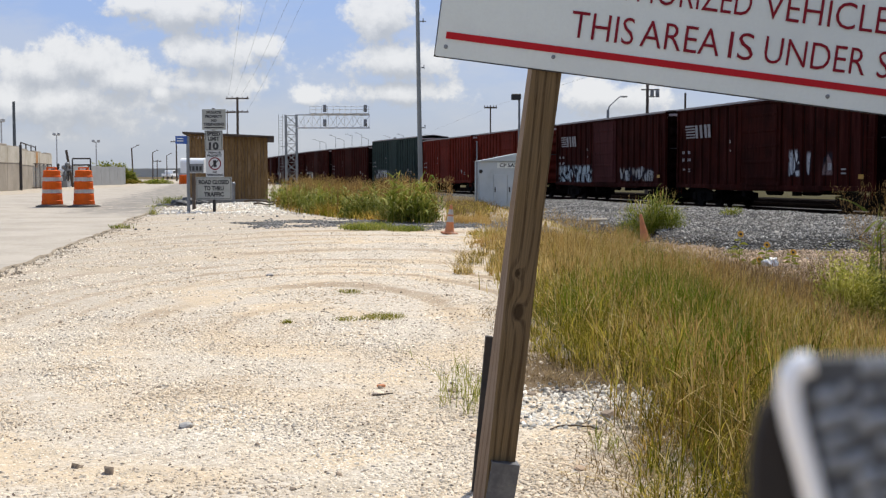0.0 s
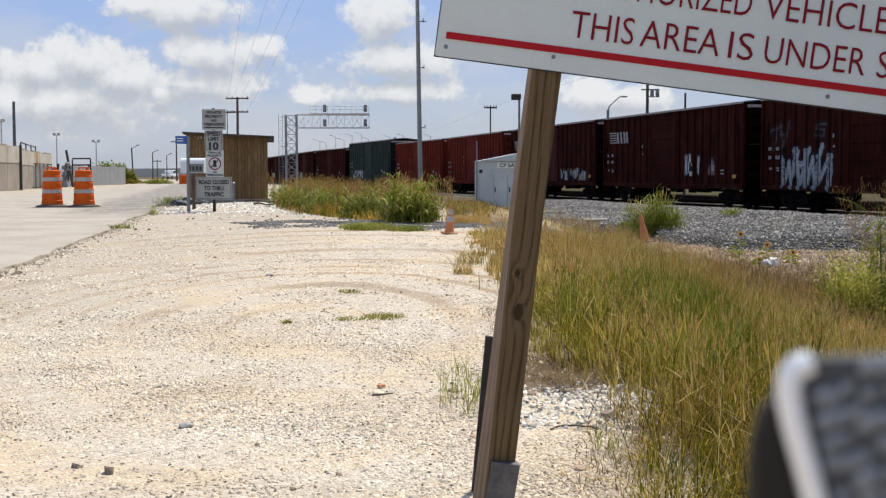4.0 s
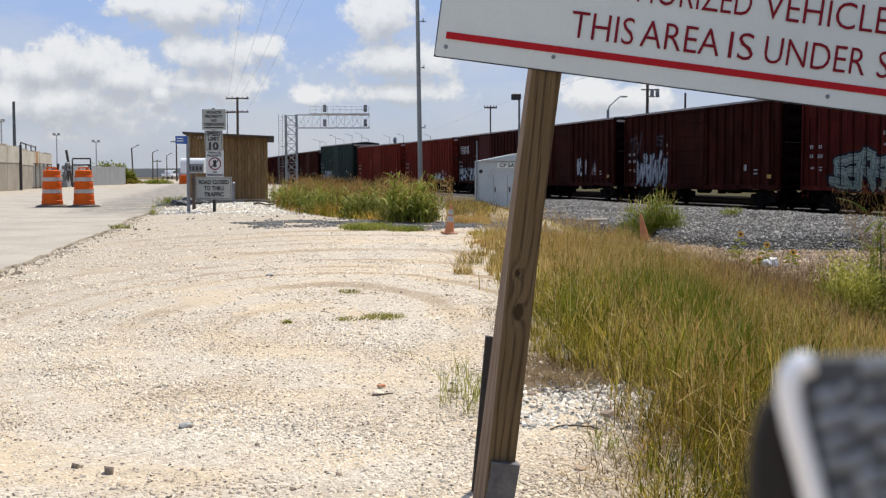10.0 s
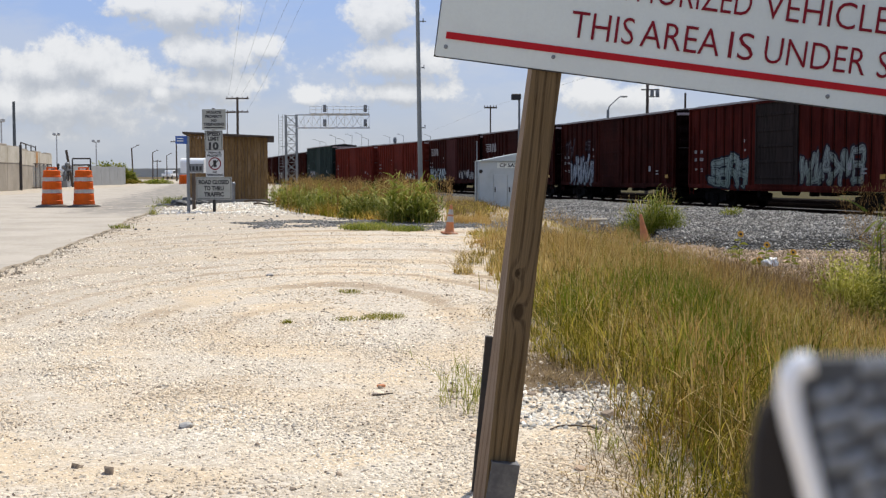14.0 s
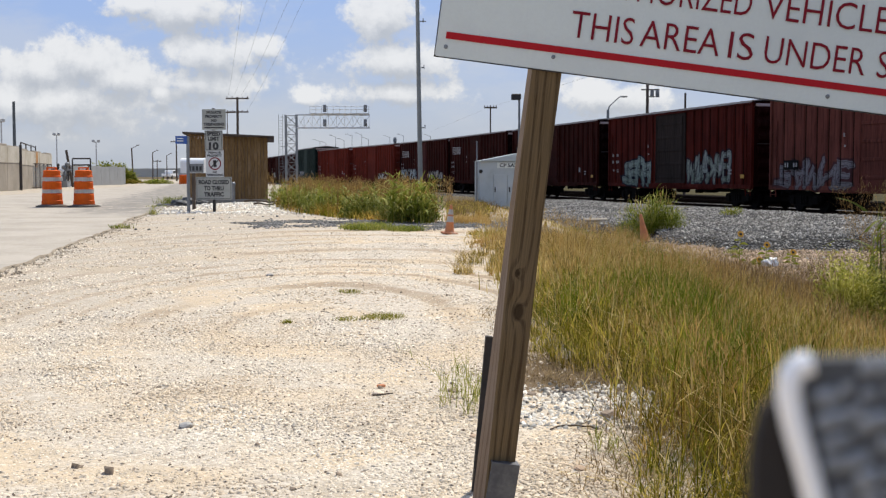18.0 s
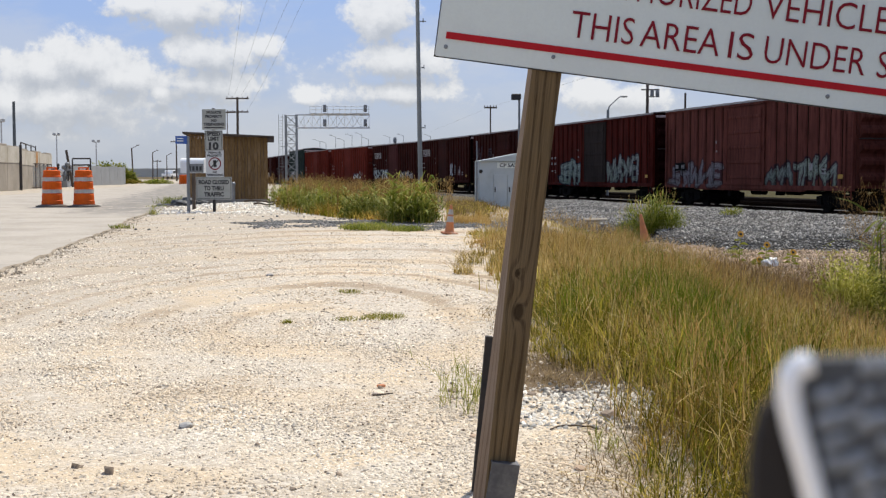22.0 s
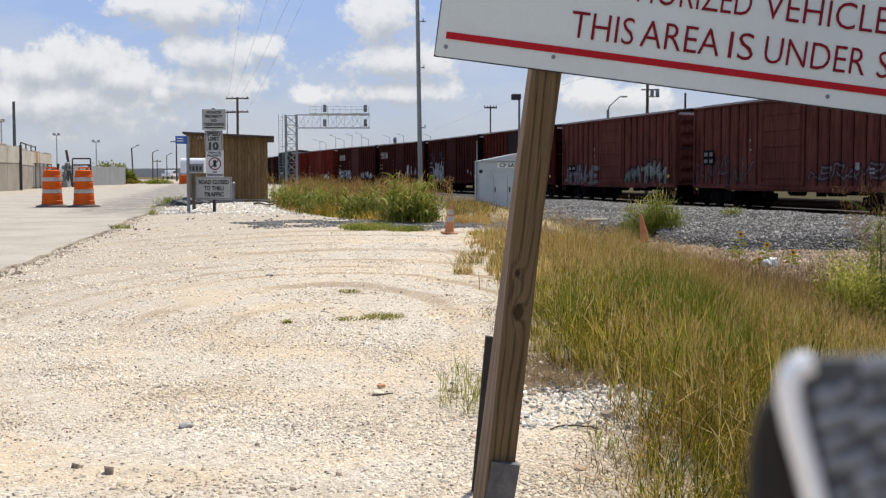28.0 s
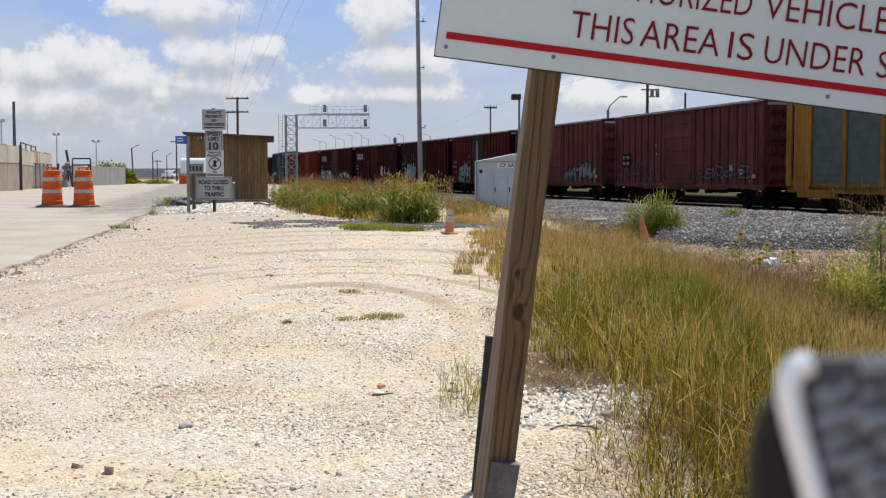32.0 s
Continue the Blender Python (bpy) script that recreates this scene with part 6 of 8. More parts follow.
def signal_head(root, x, y, z, r, lens):
    """A tall oval searchlight target with its hood."""
    bm = bmesh.new()
    lathe(bm, [(r, -0.03), (r, 0.03)], 20)
    for v in bm.verts:
        v.co.x *= 0.62
    h = part("signal_head", bm, HEAD_GREY, root, "dark oval signal head", pose(x, y, z, 90))
    bm = bmesh.new()
    tube(bm, (0, 0, 0.02), (0, 0, 0.32), 0.17, 0.15, 14)
    part("hood", bm, HEAD_GREY, h)
    bm = bmesh.new()
    box(bm, -0.2, 0.2, -0.45, 0.45, -0.25, -0.02, 0.03)
    part("housing", bm, GALV, h)


def gantry():
    y = 149.0
    k = y / 2097
    px = lambda v: (v - 784) * k
    pz = lambda v: EYE + (311 - v) * k
    root = thing("signal_gantry", pose(0, y, 0), "galvanised lattice signal gantry reaching over the tracks", "signal gantry")
    x0, x1, ztop = px(506), px(525), pz(204)
    for x in (x0, x1):
        for yy in (0, 1.2):
            bm = bmesh.new()
            box(bm, x - 0.07, x + 0.07, yy - 0.07, yy + 0.07, -1.2, ztop)
            part("leg", bm, LEG_STEEL, root)
    n = 7
    for i in range(n):
        za, zb = 0.2 + (ztop - 0.3) * i / n, 0.2 + (ztop - 0.3) * (i + 1) / n
        for yy in (0, 1.2):
            for a, b in (((x0, yy, za), (x1, yy, zb)), ((x1, yy, za), (x0, yy, zb)), ((x0, yy, zb), (x1, yy, zb))):
                bm = bmesh.new()
                tube(bm, a, b, 0.026, seg=6)
                part("lattice_bar", bm, LEG_STEEL, root)
    xe, zlo, zhi = px(654), pz(227), pz(204)
    for z in (zlo, zhi):
        for yy in (0, 1.2):
            bm = bmesh.new()
            box(bm, x1, xe, yy - 0.06, yy + 0.06, z - 0.075, z + 0.075)
            part("chord", bm, LIT_GANTRY_STEEL, root)
    n = 9
    for i in range(n):
        xa, xb = x1 + (xe - x1) * i / n, x1 + (xe - x1) * (i + 1) / n
        lo, hi = (zlo, zhi) if i % 2 else (zhi, zlo)
        bm = bmesh.new()
        tube(bm, (xa, 0, lo), (xb, 0, hi), 0.03, seg=6)
        part("lattice_bar", bm, LIT_GANTRY_STEEL, root)
        for p, q in (((xa, 1.2, hi), (xb, 1.2, lo)), ((xb, 0, zlo), (xb, 0, zhi))):
            bm = bmesh.new()
            tube(bm, p, q, 0.03, seg=6)
            part("lattice_bar", bm, LIT_GANTRY_STEEL, root)
    bm = bmesh.new()
    box(bm, px(551), xe, -0.9, 0.0, zhi + 0.1, zhi + 0.14)
    part("walkway", bm, LIT_GANTRY_STEEL, root)
    for z in (190, 196):
        bm = bmesh.new()
        tube(bm, (px(551), -0.9, pz(z)), (xe, -0.9, pz(z)), 0.035, seg=6)
        part("guard_rail", bm, LIT_GANTRY_STEEL, root)
    for i in range(11):
        x = px(551) + (xe - px(551)) * i / 10
        bm = bmesh.new()
        tube(bm, (x, -0.9, zhi), (x, -0.9, pz(190)), 0.03, seg=6)
        part("rail_post", bm, LIT_GANTRY_STEEL, root)
    for a, b in ((577, 194), (577, 219), (648, 194), (648, 219)):
        signal_head(root, px(a), -1.0, pz(b), 0.34, None)
    bm = bmesh.new()
    xl = px(498)
    for s in (-0.25, 0.25):
        tube(bm, (xl + s, 0, -1.0), (xl + s, 0, ztop), 0.03, seg=6)
    for i in range(24):
        z = -0.5 + i * 0.36
        tube(bm, (xl - 0.25, 0, z), (xl + 0.25, 0, z), 0.018, seg=5)
    for z in (2.0, 4.5, ztop - 0.3):
        tube(bm, (xl, 0, z), (x0, 0, z), 0.03, seg=5)
    part("ladder", bm, LEG_STEEL, root)


gantry()
# ---- distance ----
def bare_pole(px_x, top, y, r, mat, name, label, arm=0, lean=0.0, heads=(), tee=0, cans=False):
    x, z = spot(px_x, top, y)
    root = thing(name, pose(x, y, 0, 0, lean, 0), label, "pole")
    bm = bmesh.new()
    tube(bm, (0, 0, -1.5), (0, 0, z), r * 1.2, r * 0.8, 8)
    part("shaft", bm, mat, root)
    if arm:
        bm = bmesh.new()
        tube(bm, (0, 0, z - 0.1), (arm * 0.8, 0, z + 0.3), 0.04, seg=6)
        box(bm, min(arm * 0.7, arm * 1.1), max(arm * 0.7, arm * 1.1), -0.1, 0.1, z + 0.26, z + 0.36, 0.02)
        part("lamp_arm", bm, mat, root)
    if tee:
        bm = bmesh.new()
        box(bm, -tee, tee, -0.05, 0.05, z - 0.02, z + 0.05)
        for k in (-1, 1):
            box(bm, k * tee * 0.75 - 0.16, k * tee * 0.75 + 0.16, -0.2, 0.12, z + 0.03, z + 0.3, 0.03)
        part("lamp_bar", bm, mat, root)
    for dz, half in heads:
        bm = bmesh.new()
        box(bm, -half, half, -0.07, 0.07, z - dz - 0.065, z - dz + 0.065)
        for k in (-0.9, -0.45, 0.45, 0.9):
            tube(bm, (half * k, 0, z - dz + 0.05), (half * k, 0, z - dz + 0.2), 0.04, seg=6)
        part("crossarm", bm, mat, root)
    if cans:
        bm = bmesh.new()
        box(bm, -0.5, 0.95, -0.06, 0.06, z - 0.45, z - 0.36)
        box(bm, -0.1, 0.95, -0.06, 0.06, z - 1.0, z - 0.92)
        part("crossarm", bm, mat, root)
        for cx in (0.35, 0.78):
            bm = bmesh.new()
            tube(bm, (cx, -0.1, z - 0.95), (cx, -0.1, z - 0.45), 0.15, 0.15, 10)
            part("transformer", bm, HEAD_GREY, root, "grey transformer can")
    return root


def poles():
    w = "wooden utility pole"
    bare_pole(420, 172, 120, 0.14, POLE_WOOD, "utility_pole", "dark wooden utility pole with two crossarms", heads=((0.15, 1.15), (1.5, 1.1)))
    bare_pole(402, 197, 135, 0.06, POLE_WOOD, "utility_pole", "dark wooden utility pole with a crossarm behind the shed", heads=((0.15, 0.9),))
    bare_pole(868, 187, 110, 0.075, POLE_WOOD, "utility_pole", "dark wooden utility pole beyond the train", heads=((0.2, 0.6),))
    bare_pole(1146, 150, 95, 0.14, POLE_WOOD, "utility_pole", "dark utility pole with a transformer beyond the train", cans=True)
    bare_pole(1213, 165, 95, 0.1, POLE_WOOD, "utility_pole", "slim dark pole beyond the train")
    bare_pole(24, 180, 110, 0.16, DARK_POLE, "utility_pole", "thick dark pole behind the concrete wall")
    bare_pole(235, 262, 150, 0.10, POLE_WOOD, "street_lamp", "leaning wooden lamp pole along the road", arm=0.9, lean=-2)
    bare_pole(270, 270, 170, 0.09, POLE_WOOD, "street_lamp", "wooden lamp pole along the road", arm=0.7)
    bare_pole(295, 275, 210, 0.09, POLE_WOOD, "street_lamp", "wooden lamp pole along the road", arm=0.8)
    bare_pole(278, 283, 230, 0.10, POLE_WOOD, "utility_pole", "distant dark wooden utility pole", heads=((0.3, 0.8),))
    bare_pole(312, 248, 190, 0.12, POLE_WOOD, "utility_pole", "distant dark wooden utility pole", heads=((0.3, 0.9),))
    bare_pole(100, 240, 140, 0.075, FAR_STEEL, "floodlight_pole", "grey floodlight pole in the yard", tee=0.35)
    bare_pole(170, 252, 150, 0.08, FAR_STEEL, "floodlight_pole", "grey floodlight pole in the yard", tee=0.45)
    bare_pole(2, 216, 120, 0.08, FAR_STEEL, "floodlight_pole", "grey floodlight pole in the yard", tee=0.3)
    for x, top in ((594, 242), (609, 248), (623, 240), (640, 238), (652, 246), (690, 243), (714, 240), (762, 241), (566, 250), (577, 253)):
        bare_pole(x, top, 260, 0.055, FAR_STEEL, "street_lamp", "distant grey lamp post beyond the train", arm=-1.35)
    # floodlight with a dark box head
    x, z = spot(919, 170, 75)
    root = thing("floodlight_pole", pose(x, 75, 0), "slim pole with a dark box floodlight", "floodlight")
    bm = bmesh.new()
    tube(bm, (0, 0, -1.0), (0, 0, z), 0.07, seg=8)
    part("shaft", bm, GALV, root)
    bm = bmesh.new()
    box(bm, -0.5, 0.1, -0.25, 0.25, z - 0.25, z + 0.12, 0.04)
    part("lamp_box", bm, DARK_STEEL, root)
    # cobra-head lamp
    x, z = spot(1076, 195, 90)
    root = thing("street_lamp", pose(x, 90, 0), "grey lamp post with a sloping arm", "street lamp")
    bm = bmesh.new()
    tube(bm, (0, 0, -1.0), (0, 0, z), 0.1, seg=8)
    part("shaft", bm, GALV, root)
    bm = bmesh.new()
    tube(bm, (0, 0, z - 0.1), (0.12, 0, z + 0.30), 0.05, seg=6)
    tube(bm, (0.12, 0, z + 0.30), (0.85, 0, z + 0.98), 0.038, seg=6)
    tube(bm, (0.85, 0, z + 0.98), (1.0, 0, z + 1.02), 0.038, seg=6)
    part("lamp_arm", bm, GALV, root)
    bm = bmesh.new()
    box(bm, 0.92, 1.45, -0.15, 0.15, z + 0.95, z + 1.07, 0.04)
    part("lamp_head", bm, GALV, root)
    # dwarf signal over the train
    x, z = spot(699, 249, 170)
    root = thing("signal_mast", pose(x, 170, 0), "distant railway signal mast", "signal")
    bm = bmesh.new()
    tube(bm, (0, 0, -1.0), (0, 0, z), 0.1, seg=8)
    part("mast", bm, GALV, root)
    signal_head(root, 0, -0.2, z, 0.42, None)


poles()


def wires():
    """Power lines swinging from the far pole over the camera."""
    x0, z0 = spot(420, 174, 120)
    for k, (dx, far_x, far_z) in enumerate(((-0.9, 428, 0), (-0.3, 472, 0), (0.4, 511, 0), (1.0, 537, 0))):
        a = Vector((x0 + dx, 120, z0 + (0.3 if k < 3 else -1.2)))
        bx, bz = spot(far_x, far_z, 62)
        b = Vector((bx, 62, bz))
        d = b - a
        bm = bmesh.new()
        prev = None
        for i in range(13):
            s = i / 12 * 1.12
            c = a + d * s + Vector((0, 0, -1.2 * s * (1 - s) if s < 1 else 0))
            if prev is not None:
                tube(bm, prev, c, 0.0058, seg=5)
            prev = c
        solo("power_line", bm, DARK_STEEL, Matrix.Identity(4), "thin dark power line overhead", "wire", "power lines")
    xa, za = spot(868, 190, 110)
    xb, zb = spot(762, 233, 190)
    xc, zc = spot(1060, 130, 62)
    for p, q in (((xa, 110, za), (xb, 190, zb)), ((xa, 110, za), (xc, 62, zc))):
        bm = bmesh.new()
        tube(bm, p, q, 0.005, seg=5)
        solo("power_line", bm, DARK_STEEL, Matrix.Identity(4), "thin dark power line beyond the train", "wire", "power lines")


wires()


def walls():
    def run_of(name, xa, ya, xb, yb, z, mat, label, n, thick=0.25, cap=False, rusty=-1):
        root = thing(name, Matrix.Identity(4), label, "wall", kind="structure")
        a, b = Vector((xa, ya, 0)), Vector((xb, yb, 0))
        d = (b - a)
        for i in range(n):
            bm = bmesh.new()
            box(bm, 0.0, d.length / n - 0.03, 0, thick, -0.4, z * (1 - 0.03 * (i % 2)), 0.015)
            at = Matrix.Translation(a + d * (i / n)) @ Matrix.Rotation(math.atan2(d.y, d.x), 4, "Z")
            part("panel", bm, mat, root, at=at)
            if cap:
                bm = bmesh.new()
                box(bm, 0.0, d.length / n - 0.03, -0.03, 0.0, z * 0.6, z * 0.95, 0.01)
                part("upper_panel", bm, WALL_PALE, root, "paler upper concrete panel", at)
            if i == rusty:
                bm = bmesh.new()
                box(bm, 0.3, 1.4, -0.045, -0.032, z * 0.55, z * 0.96, 0.004)
                part("rusty_plate", bm, RUST_PLATE, root, "rusty orange steel plate", at)
    xa, z = spot(-60, 251, 62)
    xb, _ = spot(33, 258, 72)
    run_of("wall_1", xa, 62, xb, 72, 2.75, CONCRETE, "weathered tan concrete panel wall", 4, cap=True)
    xa, _ = spot(37, 262, 74)
    xb, _ = spot(91, 272, 92)
    run_of("wall_2", xa, 74, xb, 92, 2.6, CONCRETE, "tan concrete panel wall with rust stains", 5, cap=True, rusty=2)
    bm = bmesh.new()
    x, _ = spot(36, 262, 72.5)
    tube(bm, (x, 72.5, -0.3), (x, 72.5, 2.75), 0.09, seg=8)
    solo("gate_post", bm, DARK_STEEL, Matrix.Identity(4), "black steel post at the gap in the concrete wall", "post")
    xa, _ = spot(128, 293, 100)
    xb, _ = spot(222, 298, 118)
    run_of("wall_3", xa, 100, xb, 118, 1.75, GREY_BLOCK, "grey block wall along the road", 6)


walls()


def yard_fence():
    """Chain-link fence before the concrete wall."""
    root = thing("chain_link_fence", Matrix.Identity(4), "rusty chain-link fence before the concrete wall", "fence")
    a, b = Vector((spot(-60, 300, 60)[0], 60, 0)), Vector((spot(91, 300, 88)[0], 88, 0))
    n = 16
    for i in range(n + 1):
        p = a + (b - a) * i / n
        bm = bmesh.new()
        tube(bm, (p.x, p.y, -0.1), (p.x, p.y, 1.75), 0.035, seg=6)
        part("fence_post", bm, POLE_WOOD, root)
    for z in (1.72, 0.1):
        bm = bmesh.new()
        tube(bm, a + Vector((0, 0, z)), b + Vector((0, 0, z)), 0.03, seg=6)
        part("fence_rail", bm, POLE_WOOD, root)
    # the woven wire, both ways
    d = (b - a)
    m = 150
    v = np.zeros((2 * m, 4, 3))
    for i in range(m):
        for s in (0, 1):
            p = a + d * (i / m)
            q = a + d * (min(m, i + (5 if s else -5)) / m)
            r = Vector((0.004, 0.004, 0))
            v[2 * i + s] = (p - r, p + r, q + r + Vector((0, 0, 1.7)), q - r + Vector((0, 0, 1.7)))
    mesh = soup("woven_wire", v, ((0, 1, 2, 3),), GALV, "", "", "")
    mesh.parent = root


yard_fence()


def yard_gear():
    # railing on top of the wall
    root = thing("wall_railing", Matrix.Identity(4), "dark steel railing on the concrete wall", "railing")
    pts = [(*spot(x, 269, 74 + (x - 37) * 0.33), 74 + (x - 37) * 0.33) for x in (37, 46, 55, 63)]
    for x, z, y in pts:
        bm = bmesh.new()
        tube(bm, (x, y, 2.3), (x, y, 2.95), 0.04, seg=6)
        part("rail_post", bm, DARK_STEEL, root)
    bm = bmesh.new()
    tube(bm, (pts[0][0], pts[0][2], 2.95), (pts[-1][0], pts[-1][2], 2.85), 0.04, seg=6)
    part("top_rail", bm, DARK_STEEL, root)
    # leaning post by the gate
    x, z = spot(130, 328, 92)
    xt, zt = spot(117, 266, 92)
    bm = bmesh.new()
    tube(bm, (x, 92, -0.2), (xt, 92, zt), 0.10, seg=8)
    solo("leaning_post", bm, POLE_WOOD, Matrix.Identity(4), "dark leaning timber post by the yard gate", "post")
    # gate frame
    root = thing("yard_gate", Matrix.Identity(4), "open dark steel pipe gate in the yard", "gate")
    (xa, za), (xb, _) = spot(128, 281, 94), spot(160, 281, 94)
    for p, q in (((xa, 94, 0), (xa, 94, za)), ((xb, 94, 0), (xb, 94, za)), ((xa, 94, za), (xb, 94, za)), ((xa, 94, za - 0.5), (xb, 94, za - 0.5)), ((xa, 94, 0.2), (xb, 94, 0.2)), ((xa, 94, 0.2), (xb, 94, za - 0.5))):
        bm = bmesh.new()
        tube(bm, p, q, 0.06, seg=8)
        part("gate_bar", bm, DARK_STEEL, root)
    # pump skid behind the drums
    root = thing("pump_skid", pose(spot(108, 320, 90)[0], 90, 0), "grey pump skid with white valves behind the drums", "pump")
    bm = bmesh.new()
    box(bm, -0.6, 0.6, -0.4, 0.4, -0.05, 0.5, 0.03)
    part("base", bm, GREY_BLOCK, root)
    for x, z, r in ((-0.3, 1.1, 0.22), (0.25, 1.5, 0.2), (0.3, 0.9, 0.16), (-0.2, 1.7, 0.12), (0.5, 1.75, 0.19), (-0.5, 1.45, 0.15), (0.05, 1.25, 0.24), (0.55, 1.15, 0.13)):
        bm = bmesh.new()
        tube(bm, (x, 0, 0.4), (x, 0, z), 0.09, seg=8)
        bmesh.ops.create_uvsphere(bm, u_segments=12, v_segments=8, radius=r, matrix=Matrix.Translation((x, 0, z)))
        part("valve", bm, WHITE_PAINT if r > 0.21 else GALV if r > 0.14 else DARK_STEEL, root)
    bm = bmesh.new()
    tube(bm, (-0.6, 0, 1.3), (0.8, 0, 1.3), 0.08, seg=8)
    part("pipe", bm, GALV, root)


yard_gear()


def far_truck():
    """A white pickup parked up the road."""
    y = 230.0
    x, _ = spot(301, 318, y)
    root = thing("pickup_truck", pose(x, y, 0.2, 0, 0, 87), "distant white pickup parked up the road", "truck")
    bm = bmesh.new()
    box(bm, -2.6, 2.6, -0.9, 0.9, 0.5, 1.05, 0.08)
    box(bm, -0.9, 1.2, -0.8, 0.8, 1.05, 1.75, 0.15)
    part("body", bm, WHITE_PAINT, root)
    bm = bmesh.new()
    box(bm, -0.7, 1.0, -0.82, 0.82, 1.15, 1.6, 0.03)
    part("window", bm, DARK_STEEL, root)
    for wx in (-1.7, 1.7):
        for s in (-1, 1):
            bm = bmesh.new()
            tube(bm, (wx, s * 0.75, 0.38), (wx, s * 0.95, 0.38), 0.38, seg=16)
            part("wheel", bm, RUBBER, root)
    for px_x in (322, 327, 332):
        x, _ = spot(px_x, 320, 120)
        bm = bmesh.new()
        lathe(bm, [(0.3, 0), (0.28, 0.4), (0.24, 0.9), (0.1, 0.95)], 14)
        solo("traffic_drum", bm, ORANGE, pose(x, 120, 0.03), "distant orange traffic drum up the road", "traffic drum", "drums up the road")


far_truck()


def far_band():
    """A low wooded rise that closes the distance; its pale colour holds the haze."""
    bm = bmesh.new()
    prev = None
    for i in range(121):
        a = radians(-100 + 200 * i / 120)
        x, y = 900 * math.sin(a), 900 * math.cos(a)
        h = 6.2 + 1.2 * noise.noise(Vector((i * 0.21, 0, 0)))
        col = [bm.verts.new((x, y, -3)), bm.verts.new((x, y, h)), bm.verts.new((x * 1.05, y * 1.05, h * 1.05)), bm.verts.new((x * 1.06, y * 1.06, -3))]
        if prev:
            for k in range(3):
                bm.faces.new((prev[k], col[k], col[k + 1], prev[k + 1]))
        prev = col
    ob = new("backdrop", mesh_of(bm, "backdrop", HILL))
    tagged(ob, "low wooded rise on the skyline, haze painted into its colour", "hills", kind="structure")


far_band()
# ---- plants and stones ----
rng = np.random.default_rng(7)


def blades(name, spots, heights, width, mat, label, bend=0.45, segs=3, category="grass", droop=0.0, ang=None, lean=None, curl=1.8):
    """Tapered, bent blades: one strip each. spots (n, 3)."""
    n = len(spots)
    ang = rng.uniform(0, 2 * np.pi, n) if ang is None else ang
    lean = (0.08 + (bend * 1.25 - 0.08) * rng.uniform(0, 1, n) ** 1.5) * heights if lean is None else lean
    face = ang + rng.normal(0, 0.6, n)
    w = width * rng.uniform(0.6, 1.3, n)
    ux, uy = -np.sin(face) * w / 2, np.cos(face) * w / 2
    k = segs * 2 + 1
    v = np.zeros((n, k, 3))
    for s in range(segs):
        f = s / segs
        off = lean * f ** curl
        z = heights * (f - droop * f ** 3)
        cx, cy = spots[:, 0] + np.cos(ang) * off, spots[:, 1] + np.sin(ang) * off
        tap = 1 - 0.55 * f
        v[:, 2 * s] = np.stack((cx - ux * tap, cy - uy * tap, spots[:, 2] + z), 1)
        v[:, 2 * s + 1] = np.stack((cx + ux * tap, cy + uy * tap, spots[:, 2] + z), 1)
    v[:, -1] = np.stack((spots[:, 0] + np.cos(ang) * lean, spots[:, 1] + np.sin(ang) * lean, spots[:, 2] + heights * (1 - droop)), 1)
    faces = [(2 * s, 2 * s + 1, 2 * s + 3, 2 * s + 2) for s in range(segs - 1)] + [(2 * segs - 2, 2 * segs - 1, 2 * segs)]
    return soup(name, v, faces, mat, label, category if label else "", "stuff" if label else "")


def scatter(n, x0, x1, y0, y1, keep, power=1.0):
    x = rng.uniform(x0, x1, n)
    y = y0 + (y1 - y0) * rng.uniform(0, 1, n) ** power
    ok = np.array([keep(a, b) for a, b in zip(x, y)])
    x, y = x[ok], y[ok]
    z = np.array([bottom(a, b) for a, b in zip(x, y)])
    return np.stack((x, y, z), 1)


def grass_edge(y):
    e = float(np.interp(y, (3.0, 3.8, 4.8, 5.5, 5.9, 6.4, 7.5, 10.0, 13.0, 17.0), (0.56, 0.62, 0.80, 0.93, 0.80, 0.50, 0.52, 0.48, 0.40, 0.28)))
    return e + 0.06 * noise.noise(Vector((y * 1.7, 5, 0)))


def in_grass(x, y):
    if x < grass_edge(y) or x > 0.45 * y + 0.6:
        return False
    q = across(x, y)
    lim = -15.3 + 0.9 * noise.noise(Vector((x * 0.5, y * 0.5, 3)))
    if q > lim or y > 19 + 5 * ss(2.2, 4.5, x):
        return False
    return noise.noise(Vector((x * 1.3, y * 1.3, 8))) > -0.42 or x > grass_edge(y) + 0.7


def thin(x, y):
    """How thick the grass has grown in from its ragged edge: 0 to 1."""
    d = x - grass_edge(y)
    return ss(-0.1, 0.55, d) * (0.72 + 0.28 * ss(-0.25, 0.2, noise.noise(Vector((x * 1.1, y * 0.9, 21)))))


def tussocks(centres, per, spread):
    """Blades gathered into tufts that lean outwards: their feet and the way each leans."""
    n = len(centres)
    sizes = rng.uniform(0.5, 1.3, n)
    c = np.repeat(centres, per, 0)
    a = rng.uniform(0, 2 * np.pi, len(c))
    r = np.abs(rng.normal(0, spread, len(c))) * np.repeat(sizes, per)
    feet = c + np.stack((np.cos(a) * r, np.sin(a) * r, np.zeros(len(c))), 1)
    return feet, a + rng.normal(0, 1.3, len(c)), np.repeat(sizes, per)


SWAYING = []


